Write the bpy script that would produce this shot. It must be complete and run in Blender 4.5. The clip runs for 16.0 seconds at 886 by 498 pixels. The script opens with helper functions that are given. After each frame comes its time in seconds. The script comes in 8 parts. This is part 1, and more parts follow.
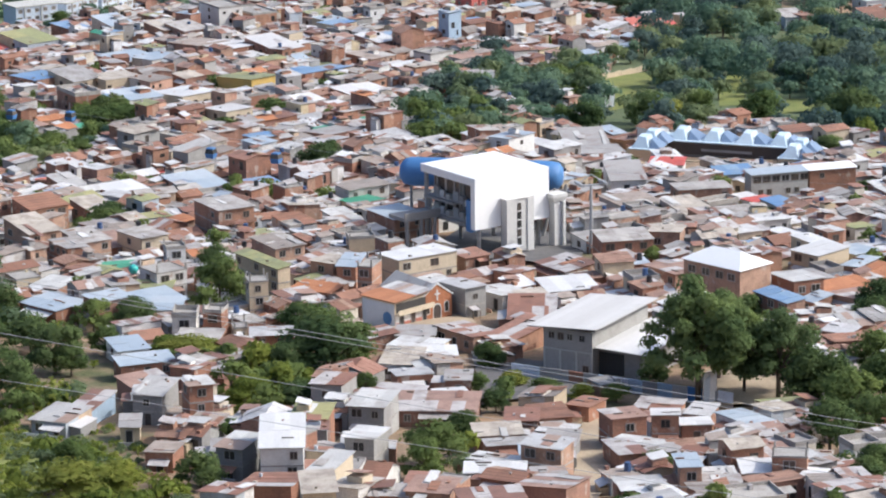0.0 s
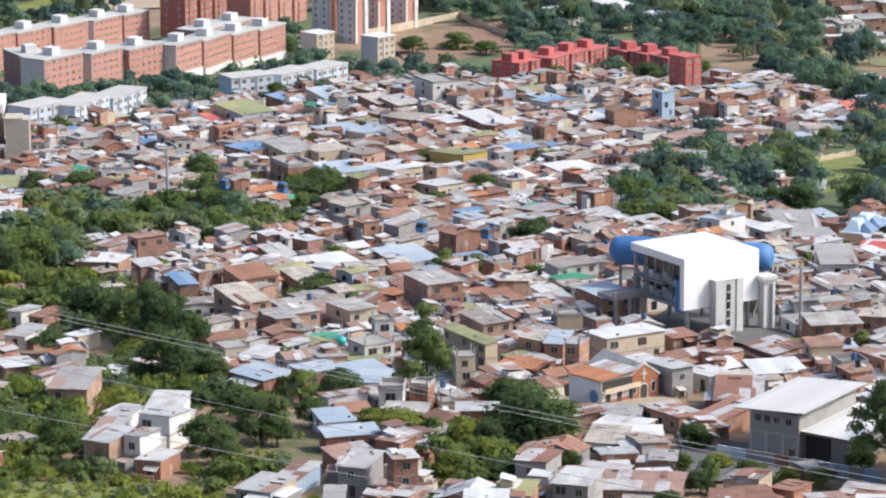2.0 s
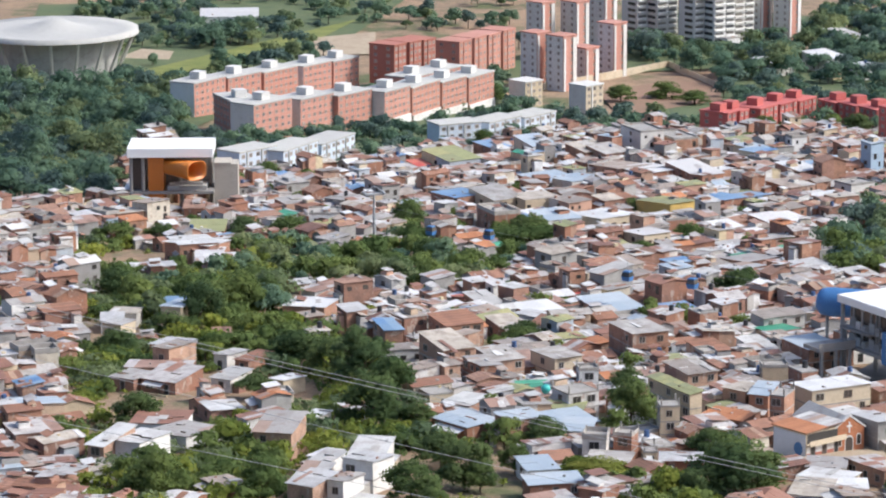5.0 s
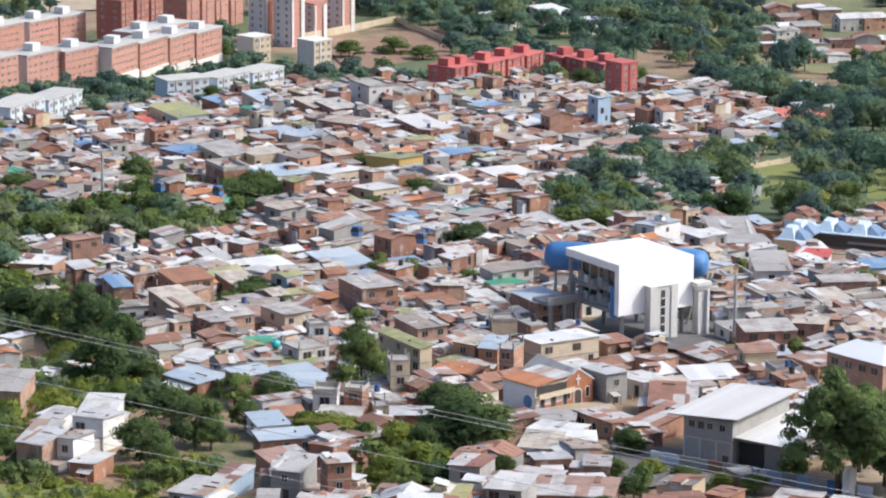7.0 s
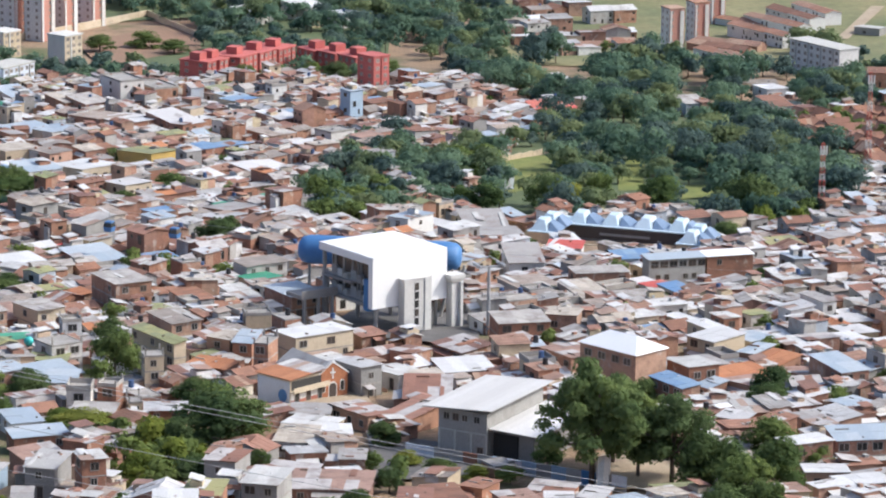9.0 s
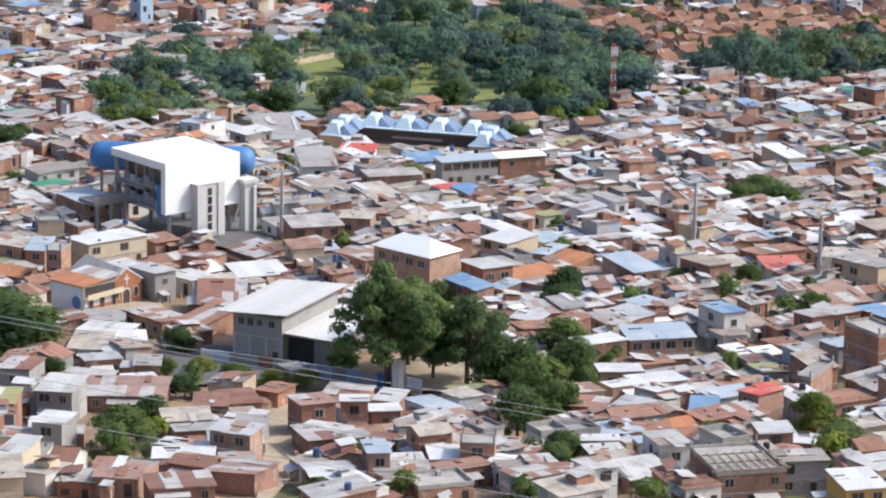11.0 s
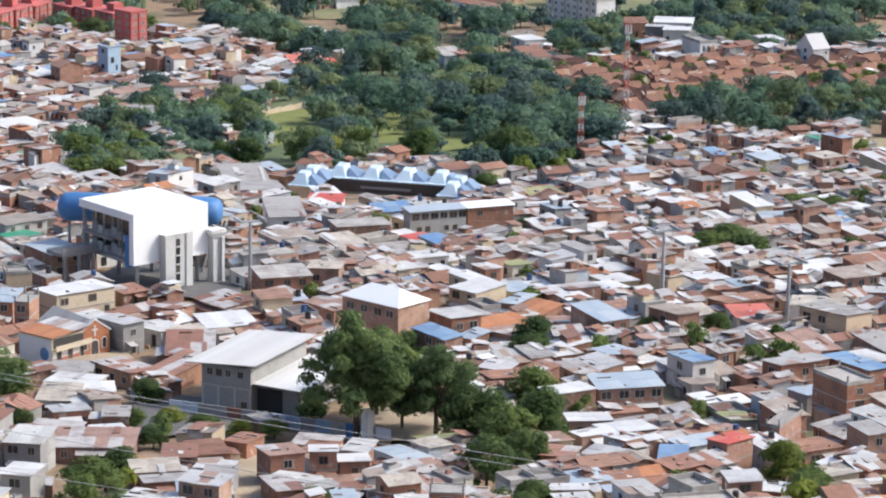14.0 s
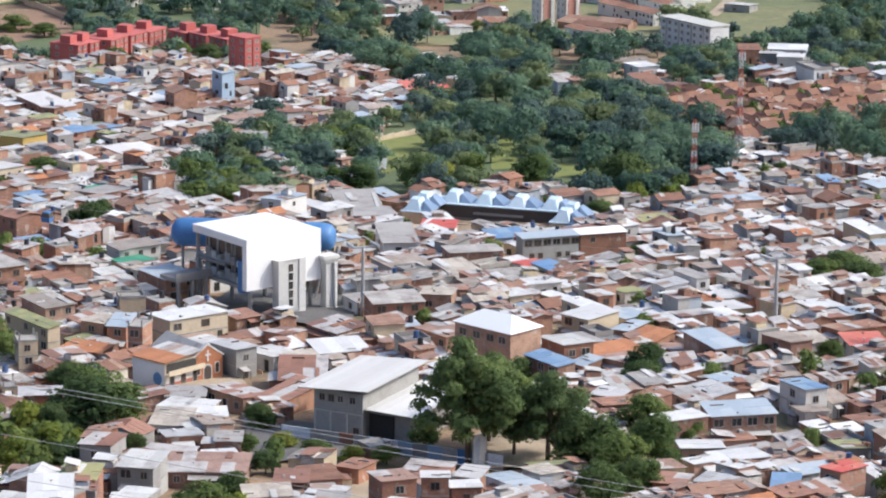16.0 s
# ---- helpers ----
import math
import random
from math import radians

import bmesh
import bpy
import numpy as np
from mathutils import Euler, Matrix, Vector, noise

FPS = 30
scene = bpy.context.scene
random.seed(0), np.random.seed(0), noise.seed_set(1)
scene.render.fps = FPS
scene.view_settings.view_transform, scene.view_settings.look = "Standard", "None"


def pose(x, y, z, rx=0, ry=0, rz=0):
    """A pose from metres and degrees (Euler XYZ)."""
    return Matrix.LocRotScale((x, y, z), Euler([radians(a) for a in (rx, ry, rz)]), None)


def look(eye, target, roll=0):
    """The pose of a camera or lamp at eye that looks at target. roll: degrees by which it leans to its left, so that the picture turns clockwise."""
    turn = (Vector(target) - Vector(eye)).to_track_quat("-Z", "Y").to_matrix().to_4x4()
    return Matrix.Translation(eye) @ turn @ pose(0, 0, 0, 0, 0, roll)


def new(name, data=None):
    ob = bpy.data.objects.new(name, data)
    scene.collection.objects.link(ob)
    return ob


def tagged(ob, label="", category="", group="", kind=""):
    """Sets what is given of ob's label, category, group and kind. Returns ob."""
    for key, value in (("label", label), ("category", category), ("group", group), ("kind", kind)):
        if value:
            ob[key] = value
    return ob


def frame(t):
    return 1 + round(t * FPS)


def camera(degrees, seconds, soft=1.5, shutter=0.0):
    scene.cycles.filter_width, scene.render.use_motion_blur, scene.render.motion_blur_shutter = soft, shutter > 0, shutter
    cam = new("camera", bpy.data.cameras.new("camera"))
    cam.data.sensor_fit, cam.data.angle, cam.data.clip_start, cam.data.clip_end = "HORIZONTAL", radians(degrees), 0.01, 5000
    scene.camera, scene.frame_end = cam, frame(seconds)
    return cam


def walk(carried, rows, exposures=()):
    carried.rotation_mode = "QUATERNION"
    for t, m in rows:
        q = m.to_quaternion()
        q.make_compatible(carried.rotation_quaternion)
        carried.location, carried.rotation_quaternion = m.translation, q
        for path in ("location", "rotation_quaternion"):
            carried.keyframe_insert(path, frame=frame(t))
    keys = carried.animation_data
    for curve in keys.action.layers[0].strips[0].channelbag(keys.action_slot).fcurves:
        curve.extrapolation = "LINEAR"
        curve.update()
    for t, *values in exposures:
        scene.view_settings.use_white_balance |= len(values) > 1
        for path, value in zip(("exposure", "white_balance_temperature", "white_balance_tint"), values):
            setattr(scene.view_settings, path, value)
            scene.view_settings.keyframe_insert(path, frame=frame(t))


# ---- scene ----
cam = camera(14.0, 16.0, soft=2.1)
EYE = (0.0, 0.0, 181.725)
ROWS = [
    (0.00, 75.903, 0.766, 0.338),
    (0.50, 76.008, 0.561, 1.279),
    (1.00, 76.303, 0.631, 2.149),
    (1.50, 76.790, 0.433, 3.031),
    (2.00, 77.155, 0.212, 3.879),
    (2.50, 76.845, -0.119, 4.493),
    (3.00, 77.584, -0.338, 4.667),
    (3.50, 77.747, -0.375, 5.750),
    (3.70, 77.870, -0.219, 6.216),
    (4.20, 77.971, -0.082, 6.946),
    (4.75, 77.962, 0.130, 7.296),
    (5.30, 77.867, 0.248, 7.018),
    (5.80, 77.741, 0.139, 6.086),
    (6.00, 77.678, 0.078, 5.465),
    (6.50, 77.506, -0.308, 3.816),
    (7.00, 77.227, -0.381, 2.958),
    (7.50, 77.128, -0.562, 1.932),
    (8.00, 76.948, -0.558, 1.130),
    (8.50, 76.870, -0.625, 0.205),
    (9.00, 77.165, -0.775, -0.964),
    (9.50, 77.070, -0.848, -1.986),
    (10.00, 76.495, -0.880, -3.588),
    (10.20, 76.234, -0.979, -3.711),
    (10.70, 75.786, -1.011, -4.064),
    (11.25, 75.661, -0.750, -4.538),
    (11.80, 75.758, -0.499, -5.070),
    (12.30, 75.895, -0.558, -5.580),
    (12.50, 75.942, -0.672, -5.786),
    (13.00, 76.213, -0.862, -6.110),
    (13.50, 76.345, -0.854, -5.459),
    (14.00, 76.481, -0.794, -4.852),
    (14.50, 76.544, -0.751, -4.168),
    (15.00, 76.722, -0.451, -3.785),
    (15.50, 76.879, -0.468, -3.370),
    (16.00, 76.877, -0.586, -3.064),
]
walk(cam, [(t, pose(*EYE, rx, ry, rz)) for t, rx, ry, rz in ROWS])

# ---- world, sun ----
SUN_AZ, SUN_EL = 90.0, 43.0          # degrees clockwise from +y, and above the horizon
world = bpy.data.worlds.new("sky")
scene.world = world
world.use_nodes = True
wn = world.node_tree.nodes
sky = wn.new("ShaderNodeTexSky")
sky.sky_type, sky.sun_disc = "NISHITA", False
sky.sun_elevation, sky.sun_rotation = radians(SUN_EL), radians(SUN_AZ)
sky.dust_density, sky.ozone_density = 5.5, 6.0
world.node_tree.links.new(sky.outputs[0], wn["Background"].inputs[0])
wn["Background"].inputs[1].default_value = 0.15
sun = new("sun", bpy.data.lights.new("sun", "SUN"))
sun.data.energy, sun.data.angle, sun.data.color = 2.0, radians(0.53), (1.0, 0.966, 0.89)
sd = Vector((math.sin(radians(SUN_AZ)) * math.cos(radians(SUN_EL)), math.cos(radians(SUN_AZ)) * math.cos(radians(SUN_EL)), math.sin(radians(SUN_EL))))
sun.matrix_world = look(sd * 500, (0, 0, 0))
scene.view_settings.exposure = 0.61

# ---- the lie of the land ----
KNOT_Y = np.array([-4000, -150, 0, 450, 520, 720, 900, 1228, 1390, 1700, 60000.0])
KNOT_Z = np.array([170, 182, 182, 22, 13, 0, -18, -46, -56, -60, -60.0])


def ground_z(x, y):
    z = sum(np.interp(np.asarray(y, float) + o, KNOT_Y, KNOT_Z) for o in (-60, -30, 0, 30, 60)) / 5
    return z + 9 * np.exp(-((x + 128) / 55) ** 2 - ((y - 455) / 50) ** 2)


def gz(x, y):
    return float(ground_z(x, y))


# ---- materials ----
def material(name, rough=0.85, metal=0.0):
    m = bpy.data.materials.new(name)
    m.use_nodes = True
    b = m.node_tree.nodes["Principled BSDF"]
    b.inputs["Roughness"].default_value, b.inputs["Metallic"].default_value = rough, metal
    return m, m.node_tree.nodes, m.node_tree.links, b


def ramp(nodes, stops, step=False):
    r = nodes.new("ShaderNodeValToRGB")
    e = r.color_ramp.elements
    r.color_ramp.interpolation = "CONSTANT" if step else "LINEAR"
    while len(e) < len(stops):
        e.new(0.5)
    for k, (at, c) in zip(e, stops):
        k.position, k.color = at, (*c, 1)
    return r


def noise_node(nodes, links, scale, detail=3.0, rough=0.6, stretch=None, world_space=False):
    n = nodes.new("ShaderNodeTexNoise")
    n.inputs["Scale"].default_value, n.inputs["Detail"].default_value, n.inputs["Roughness"].default_value = scale, detail, rough
    if world_space:
        src = nodes.new("ShaderNodeNewGeometry").outputs["Position"]
    else:
        src = nodes.new("ShaderNodeTexCoord").outputs["Object"]
    if stretch:
        mp = nodes.new("ShaderNodeMapping")
        mp.inputs["Scale"].default_value = stretch
        links.new(src, mp.inputs[0])
        src = mp.outputs[0]
    links.new(src, n.inputs["Vector"])
    return n


def mixed(nodes, links, kind, fac, a, b):
    n = nodes.new("ShaderNodeMix")
    n.data_type, n.blend_type, n.clamp_result = "RGBA", kind, True
    for sock, v in ((0, fac), (6, a), (7, b)):
        if hasattr(v, "is_linked"):
            links.new(v, n.inputs[sock])
        elif isinstance(v, tuple):
            n.inputs[sock].default_value = (*v, 1)
        else:
            n.inputs[sock].default_value = v
    return n.outputs[2]


def pieced(name, stops, dirt=(0.12, 0.09, 0.07), dirt_at=(0.52, 0.72), dirt_much=0.6, rough=0.8, metal=0.0, grain=6.0, big=0.35, bump=0.15, stretch=None, step=True, lines=0.0, pale=None, even_out=0.0):
    """Paint, sheet metal, brick or tile: a colour for each piece, blotches of dirt or rust, and grain."""
    m, n, l, b = material(name, rough, metal)
    geo = n.new("ShaderNodeNewGeometry")
    info = n.new("ShaderNodeObjectInfo")
    add = n.new("ShaderNodeMath")
    add.operation = "ADD"
    mul = n.new("ShaderNodeMath")
    mul.operation = "MULTIPLY"
    mul.inputs[1].default_value = 0.999 if step else 0.6
    l.new(info.outputs["Random"], add.inputs[0])
    l.new(geo.outputs["Random Per Island"], mul.inputs[0])
    l.new(mul.outputs[0], add.inputs[1])
    fr = n.new("ShaderNodeMath")
    fr.operation = "FRACT"
    l.new(add.outputs[0], fr.inputs[0])
    col = ramp(n, stops, step)
    l.new(fr.outputs[0], col.inputs[0])
    blot = noise_node(n, l, big, 5.0, 0.65, stretch, True)
    br = ramp(n, [(dirt_at[0], (0, 0, 0)), (dirt_at[1], (dirt_much,) * 3)])
    l.new(blot.outputs[0], br.inputs[0])
    c1 = mixed(n, l, "MIX", br.outputs[0], col.outputs[0], dirt)
    if pale:
        pn = noise_node(n, l, 0.55, 4.0, 0.6, (1, 1, 0.6), True)
        pr = ramp(n, [(pale[1], (0, 0, 0)), (pale[1] + 0.05, (pale[2],) * 3)])
        l.new(pn.outputs[0], pr.inputs[0])
        c1 = mixed(n, l, "MIX", pr.outputs[0], c1, pale[0])
    gr = noise_node(n, l, grain, 3.0, 0.7, None, True)
    gg = ramp(n, [(0.25, (0.62 + 0.35 * even_out,) * 3), (0.75, (1.18 - 0.17 * even_out,) * 3)])
    l.new(gr.outputs[0], gg.inputs[0])
    c2 = mixed(n, l, "MULTIPLY", 1.0, c1, gg.outputs[0])
    if lines:
        w = n.new("ShaderNodeTexWave")
        w.bands_direction = "Z"
        w.inputs["Scale"].default_value, w.inputs["Distortion"].default_value = lines, 0.4
        l.new(n.new("ShaderNodeTexCoord").outputs["Object"], w.inputs["Vector"])
        wr = ramp(n, [(0.0, (0.72,) * 3), (0.25, (1.0,) * 3)])
        l.new(w.outputs[0], wr.inputs[0])
        c2 = mixed(n, l, "MULTIPLY", 1.0, c2, wr.outputs[0])
    l.new(c2, b.inputs["Base Color"])
    if bump:
        bp = n.new("ShaderNodeBump")
        bp.inputs["Strength"].default_value, bp.inputs["Distance"].default_value = bump, 0.1
        l.new(gr.outputs[0], bp.inputs["Height"])
        l.new(bp.outputs[0], b.inputs["Normal"])
    return m


def even(cols):
    return [(i / len(cols), c) for i, c in enumerate(cols)]


RUST = (0.17, 0.075, 0.045)
M = {}
TONES = {}


def tones(key, name, cols, odd, *args, patched=0.0, **kw):
    """One roof covering in several tones: sheets of one roof differ little, but for an odd patched one."""
    TONES[key] = []
    for k, c in enumerate(cols):
        s = [(0.0, tuple(v * 0.9 for v in c)), (0.2, c), (0.5, tuple(v * 1.07 for v in c)), (0.75 - patched, tuple(v * 0.95 for v in c)), (0.93 - patched, odd)]
        M[f"{key}{k}"] = pieced(name, s, *args, **kw)
        TONES[key].append(M[f"{key}{k}"])
    M[key] = TONES[key][0]


tones("zinc", "zinc_sheet", [(0.46, 0.445, 0.42), (0.56, 0.55, 0.52), (0.38, 0.355, 0.33), (0.62, 0.61, 0.585), (0.49, 0.485, 0.475)], (0.38, 0.27, 0.21), RUST, (0.5, 0.74), 0.5, 0.6, 0.0, stretch=(1, 1, 0.3))
tones("white", "white_sheet", [(0.66, 0.65, 0.63), (0.7, 0.69, 0.67), (0.6, 0.58, 0.56)], (0.62, 0.6, 0.58), (0.5, 0.46, 0.42), (0.55, 0.8), 0.35, 0.55)
tones("rust", "rusty_sheet", [(0.3, 0.145, 0.1), (0.36, 0.185, 0.13), (0.25, 0.132, 0.1), (0.39, 0.245, 0.19)], (0.5, 0.47, 0.45), (0.13, 0.075, 0.055), (0.45, 0.7), 0.6, 0.75, patched=0.32)
tones("fibre", "fibre_cement_sheet", [(0.39, 0.32, 0.27), (0.44, 0.41, 0.38), (0.31, 0.27, 0.24), (0.36, 0.345, 0.33), (0.5, 0.44, 0.37)], (0.5, 0.47, 0.43), (0.16, 0.125, 0.1), (0.45, 0.67), 0.58, 0.9)
tones("clay", "clay_tile", [(0.33, 0.16, 0.1), (0.38, 0.195, 0.13), (0.28, 0.14, 0.095), (0.36, 0.21, 0.15)], (0.42, 0.28, 0.2), (0.16, 0.095, 0.07), (0.45, 0.7), 0.5, 0.9, lines=1.6)
M["orange"] = pieced("orange_tile", even([(0.46, 0.19, 0.09), (0.49, 0.21, 0.1), (0.42, 0.17, 0.08)]), (0.25, 0.11, 0.06), (0.5, 0.75), 0.5, 0.85)
M["blue"] = pieced("blue_sheet", even([(0.14, 0.26, 0.44), (0.2, 0.32, 0.48), (0.25, 0.36, 0.48), (0.17, 0.28, 0.42)]), (0.3, 0.32, 0.34), (0.5, 0.75), 0.5, 0.5)
M["skyblue"] = pieced("pale_blue_sheet", even([(0.4, 0.46, 0.51), (0.46, 0.51, 0.545), (0.36, 0.425, 0.485)]), (0.4, 0.42, 0.42), (0.5, 0.75), 0.4, 0.5)
M["green"] = pieced("green_sheet", even([(0.05, 0.28, 0.17), (0.07, 0.33, 0.2)]), (0.12, 0.2, 0.15), (0.5, 0.75), 0.4, 0.6)
M["moss"] = pieced("mossy_sheet", even([(0.3, 0.31, 0.15), (0.36, 0.34, 0.16), (0.27, 0.28, 0.15)]), (0.2, 0.18, 0.1), (0.5, 0.75), 0.5, 0.8)
M["red"] = pieced("red_sheet", even([(0.55, 0.1, 0.08), (0.6, 0.17, 0.12)]), (0.3, 0.12, 0.1), (0.5, 0.75), 0.5, 0.7)
M["slab"] = pieced("concrete_slab", even([(0.38, 0.36, 0.33), (0.44, 0.41, 0.37), (0.33, 0.31, 0.29)]), (0.17, 0.15, 0.13), (0.45, 0.7), 0.6, 0.95)
M["brick"] = pieced("brick_wall", even([(0.42, 0.205, 0.13), (0.46, 0.25, 0.165), (0.36, 0.175, 0.115), (0.43, 0.24, 0.175), (0.5, 0.315, 0.225), (0.34, 0.185, 0.135)]), (0.17, 0.11, 0.085), (0.47, 0.68), 0.6, 0.95, grain=3.5, lines=2.4, pale=((0.55, 0.47, 0.4), 0.6, 0.65))
M["wmix"] = pieced("painted_wall", even([(0.7, 0.67, 0.62), (0.62, 0.56, 0.46), (0.5, 0.48, 0.45), (0.72, 0.71, 0.69), (0.55, 0.42, 0.3), (0.45, 0.5, 0.55), (0.66, 0.55, 0.36), (0.6, 0.36, 0.26)]), (0.3, 0.23, 0.18), (0.47, 0.7), 0.6, 0.9, pale=((0.36, 0.2, 0.14), 0.62, 0.6))
M["wwhite"] = pieced("white_wall", even([(0.74, 0.73, 0.7), (0.68, 0.66, 0.62)]), (0.42, 0.37, 0.32), (0.52, 0.78), 0.45, 0.9)
M["wgrey"] = pieced("render_wall", even([(0.36, 0.35, 0.33), (0.42, 0.41, 0.39), (0.31, 0.3, 0.29)]), (0.2, 0.18, 0.16), (0.48, 0.72), 0.5, 0.95)
M["wcream"] = pieced("cream_wall", even([(0.62, 0.52, 0.38), (0.58, 0.47, 0.33)]), (0.34, 0.27, 0.2), (0.5, 0.75), 0.5, 0.9)
M["wyellow"] = pieced("ochre_wall", even([(0.62, 0.42, 0.13), (0.6, 0.38, 0.12)]), (0.34, 0.25, 0.14), (0.5, 0.75), 0.4, 0.9)
M["wblue"] = pieced("blue_wall", even([(0.3, 0.42, 0.55), (0.36, 0.47, 0.58)]), (0.25, 0.28, 0.3), (0.5, 0.75), 0.4, 0.9)
M["wred"] = pieced("red_wall", even([(0.54, 0.15, 0.13), (0.5, 0.135, 0.12)]), (0.3, 0.09, 0.07), (0.5, 0.78), 0.4, 0.9)
M["wpink"] = pieced("pale_brick_wall", even([(0.55, 0.275, 0.215), (0.52, 0.25, 0.19)]), (0.42, 0.22, 0.16), (0.5, 0.78), 0.4, 0.9)
M["wrust"] = pieced("red_brick_wall", even([(0.43, 0.17, 0.125), (0.4, 0.155, 0.115)]), (0.3, 0.11, 0.085), (0.5, 0.78), 0.4, 0.9)
M["glass"] = pieced("dark_glass", even([(0.06, 0.055, 0.05), (0.1, 0.085, 0.075), (0.045, 0.045, 0.045)]), (0.05, 0.05, 0.05), (0.5, 0.8), 0.3, 0.25, bump=0.0)
# Pane colours lightened to hold the sky's reflection.
M["pane"] = pieced("sky_pale_glass", even([(0.16, 0.15, 0.14), (0.22, 0.2, 0.18), (0.12, 0.12, 0.125), (0.3, 0.27, 0.23)]), (0.12, 0.12, 0.12), (0.5, 0.8), 0.3, 0.3, bump=0.0)
M["softframe"] = pieced("pale_window_frame", even([(0.56, 0.46, 0.39), (0.52, 0.43, 0.37)]), (0.42, 0.35, 0.3), (0.5, 0.8), 0.3, 0.7)
# Near-black for doors, and for shade laid on as flat panels.
M["dark"] = pieced("dark_door_and_shade", even([(0.06, 0.055, 0.05), (0.04, 0.04, 0.04), (0.09, 0.07, 0.06)]), (0.03, 0.03, 0.03), (0.5, 0.8), 0.4, 0.9)
M["frame"] = pieced("window_frame", even([(0.3, 0.27, 0.24), (0.42, 0.4, 0.37), (0.2, 0.15, 0.12), (0.35, 0.33, 0.32)]), (0.3, 0.27, 0.24), (0.5, 0.8), 0.3, 0.7)
M["tank"] = pieced("black_tank", even([(0.03, 0.03, 0.035), (0.05, 0.1, 0.22)]), (0.08, 0.08, 0.08), (0.55, 0.8), 0.4, 0.5)
M["steel"] = pieced("galvanised_steel", even([(0.42, 0.44, 0.45), (0.46, 0.47, 0.48)]), (0.3, 0.28, 0.26), (0.5, 0.8), 0.4, 0.55, 0.3)
M["bark"] = pieced("bark", even([(0.13, 0.1, 0.075), (0.17, 0.13, 0.1)]), (0.07, 0.055, 0.045), (0.45, 0.7), 0.6, 0.95)


def leaf_material(name, cols, spread=0.4):
    m, n, l, b = material(name, 0.9)
    b.inputs["Specular IOR Level"].default_value = 0.12
    geo, info = n.new("ShaderNodeNewGeometry"), n.new("ShaderNodeObjectInfo")
    a = n.new("ShaderNodeMath")
    a.operation = "MULTIPLY_ADD"
    a.inputs[1].default_value = spread
    s = n.new("ShaderNodeMath")
    s.operation = "MULTIPLY"
    s.inputs[1].default_value = 1 - spread
    big = noise_node(n, l, 0.06, 2.0, 0.5, None, True)
    l.new(info.outputs["Random"], s.inputs[0])
    l.new(geo.outputs["Random Per Island"], a.inputs[0])
    l.new(s.outputs[0], a.inputs[2])
    c = ramp(n, even(cols))
    l.new(a.outputs[0], c.inputs[0])
    br = ramp(n, [(0.35, (0.65, 0.72, 0.7)), (0.65, (1.25, 1.15, 1.0))])
    l.new(big.outputs[0], br.inputs[0])
    col = mixed(n, l, "MULTIPLY", 1.0, c.outputs[0], br.outputs[0])
    l.new(col, b.inputs["Base Color"])
    tr = n.new("ShaderNodeBsdfTranslucent")
    l.new(col, tr.inputs[0])
    mx = n.new("ShaderNodeMixShader")
    mx.inputs[0].default_value = 0.5
    l.new(b.outputs[0], mx.inputs[1])
    l.new(tr.outputs[0], mx.inputs[2])
    l.new(mx.outputs[0], n["Material Output"].inputs[0])
    return m


M["leaf"] = leaf_material("foliage", [(0.093, 0.133, 0.068), (0.111, 0.164, 0.074), (0.137, 0.193, 0.078), (0.167, 0.226, 0.082)], 0.3)
M["leafy"] = leaf_material("light_foliage", [(0.15, 0.205, 0.055), (0.2, 0.255, 0.062), (0.25, 0.29, 0.07), (0.29, 0.31, 0.085)])
# Blue mixed into these greens stands for the haze over distant trees.
M["woods0"] = leaf_material("hazy_dark_foliage", [(0.09, 0.138, 0.141), (0.105, 0.162, 0.157), (0.12, 0.184, 0.169)], 0.2)
M["woods1"] = leaf_material("hazy_foliage", [(0.121, 0.198, 0.153), (0.141, 0.227, 0.167), (0.161, 0.248, 0.175)], 0.2)
M["woods2"] = leaf_material("hazy_olive_foliage", [(0.166, 0.225, 0.13), (0.192, 0.245, 0.137), (0.212, 0.265, 0.144)], 0.2)


def ground_material():
    m, n, l, b = material("earth_and_grass", 0.95)
    a = noise_node(n, l, 0.045, 6.0, 0.65, None, True)
    r = ramp(n, [(0.4, (0.33, 0.22, 0.135)), (0.52, (0.25, 0.175, 0.11)), (0.6, (0.13, 0.13, 0.06)), (0.72, (0.085, 0.11, 0.035))])
    l.new(a.outputs[0], r.inputs[0])
    g = noise_node(n, l, 1.1, 5.0, 0.75, None, True)
    gr = ramp(n, [(0.25, (0.55,) * 3), (0.75, (1.35,) * 3)])
    l.new(g.outputs[0], gr.inputs[0])
    l.new(mixed(n, l, "MULTIPLY", 1.0, r.outputs[0], gr.outputs[0]), b.inputs["Base Color"])
    bp = n.new("ShaderNodeBump")
    bp.inputs["Strength"].default_value, bp.inputs["Distance"].default_value = 0.5, 0.4
    l.new(g.outputs[0], bp.inputs["Height"])
    l.new(bp.outputs[0], b.inputs["Normal"])
    return m


def flat_material(name, c1, c2, scale, rough=0.9):
    m, n, l, b = material(name, rough)
    a = noise_node(n, l, scale, 6.0, 0.65, None, True)
    r = ramp(n, [(0.3, c1), (0.7, c2)])
    l.new(a.outputs[0], r.inputs[0])
    g = noise_node(n, l, scale * 14, 4.0, 0.7, None, True)
    gr = ramp(n, [(0.25, (0.7,) * 3), (0.75, (1.2,) * 3)])
    l.new(g.outputs[0], gr.inputs[0])
    l.new(mixed(n, l, "MULTIPLY", 1.0, r.outputs[0], gr.outputs[0]), b.inputs["Base Color"])
    return m


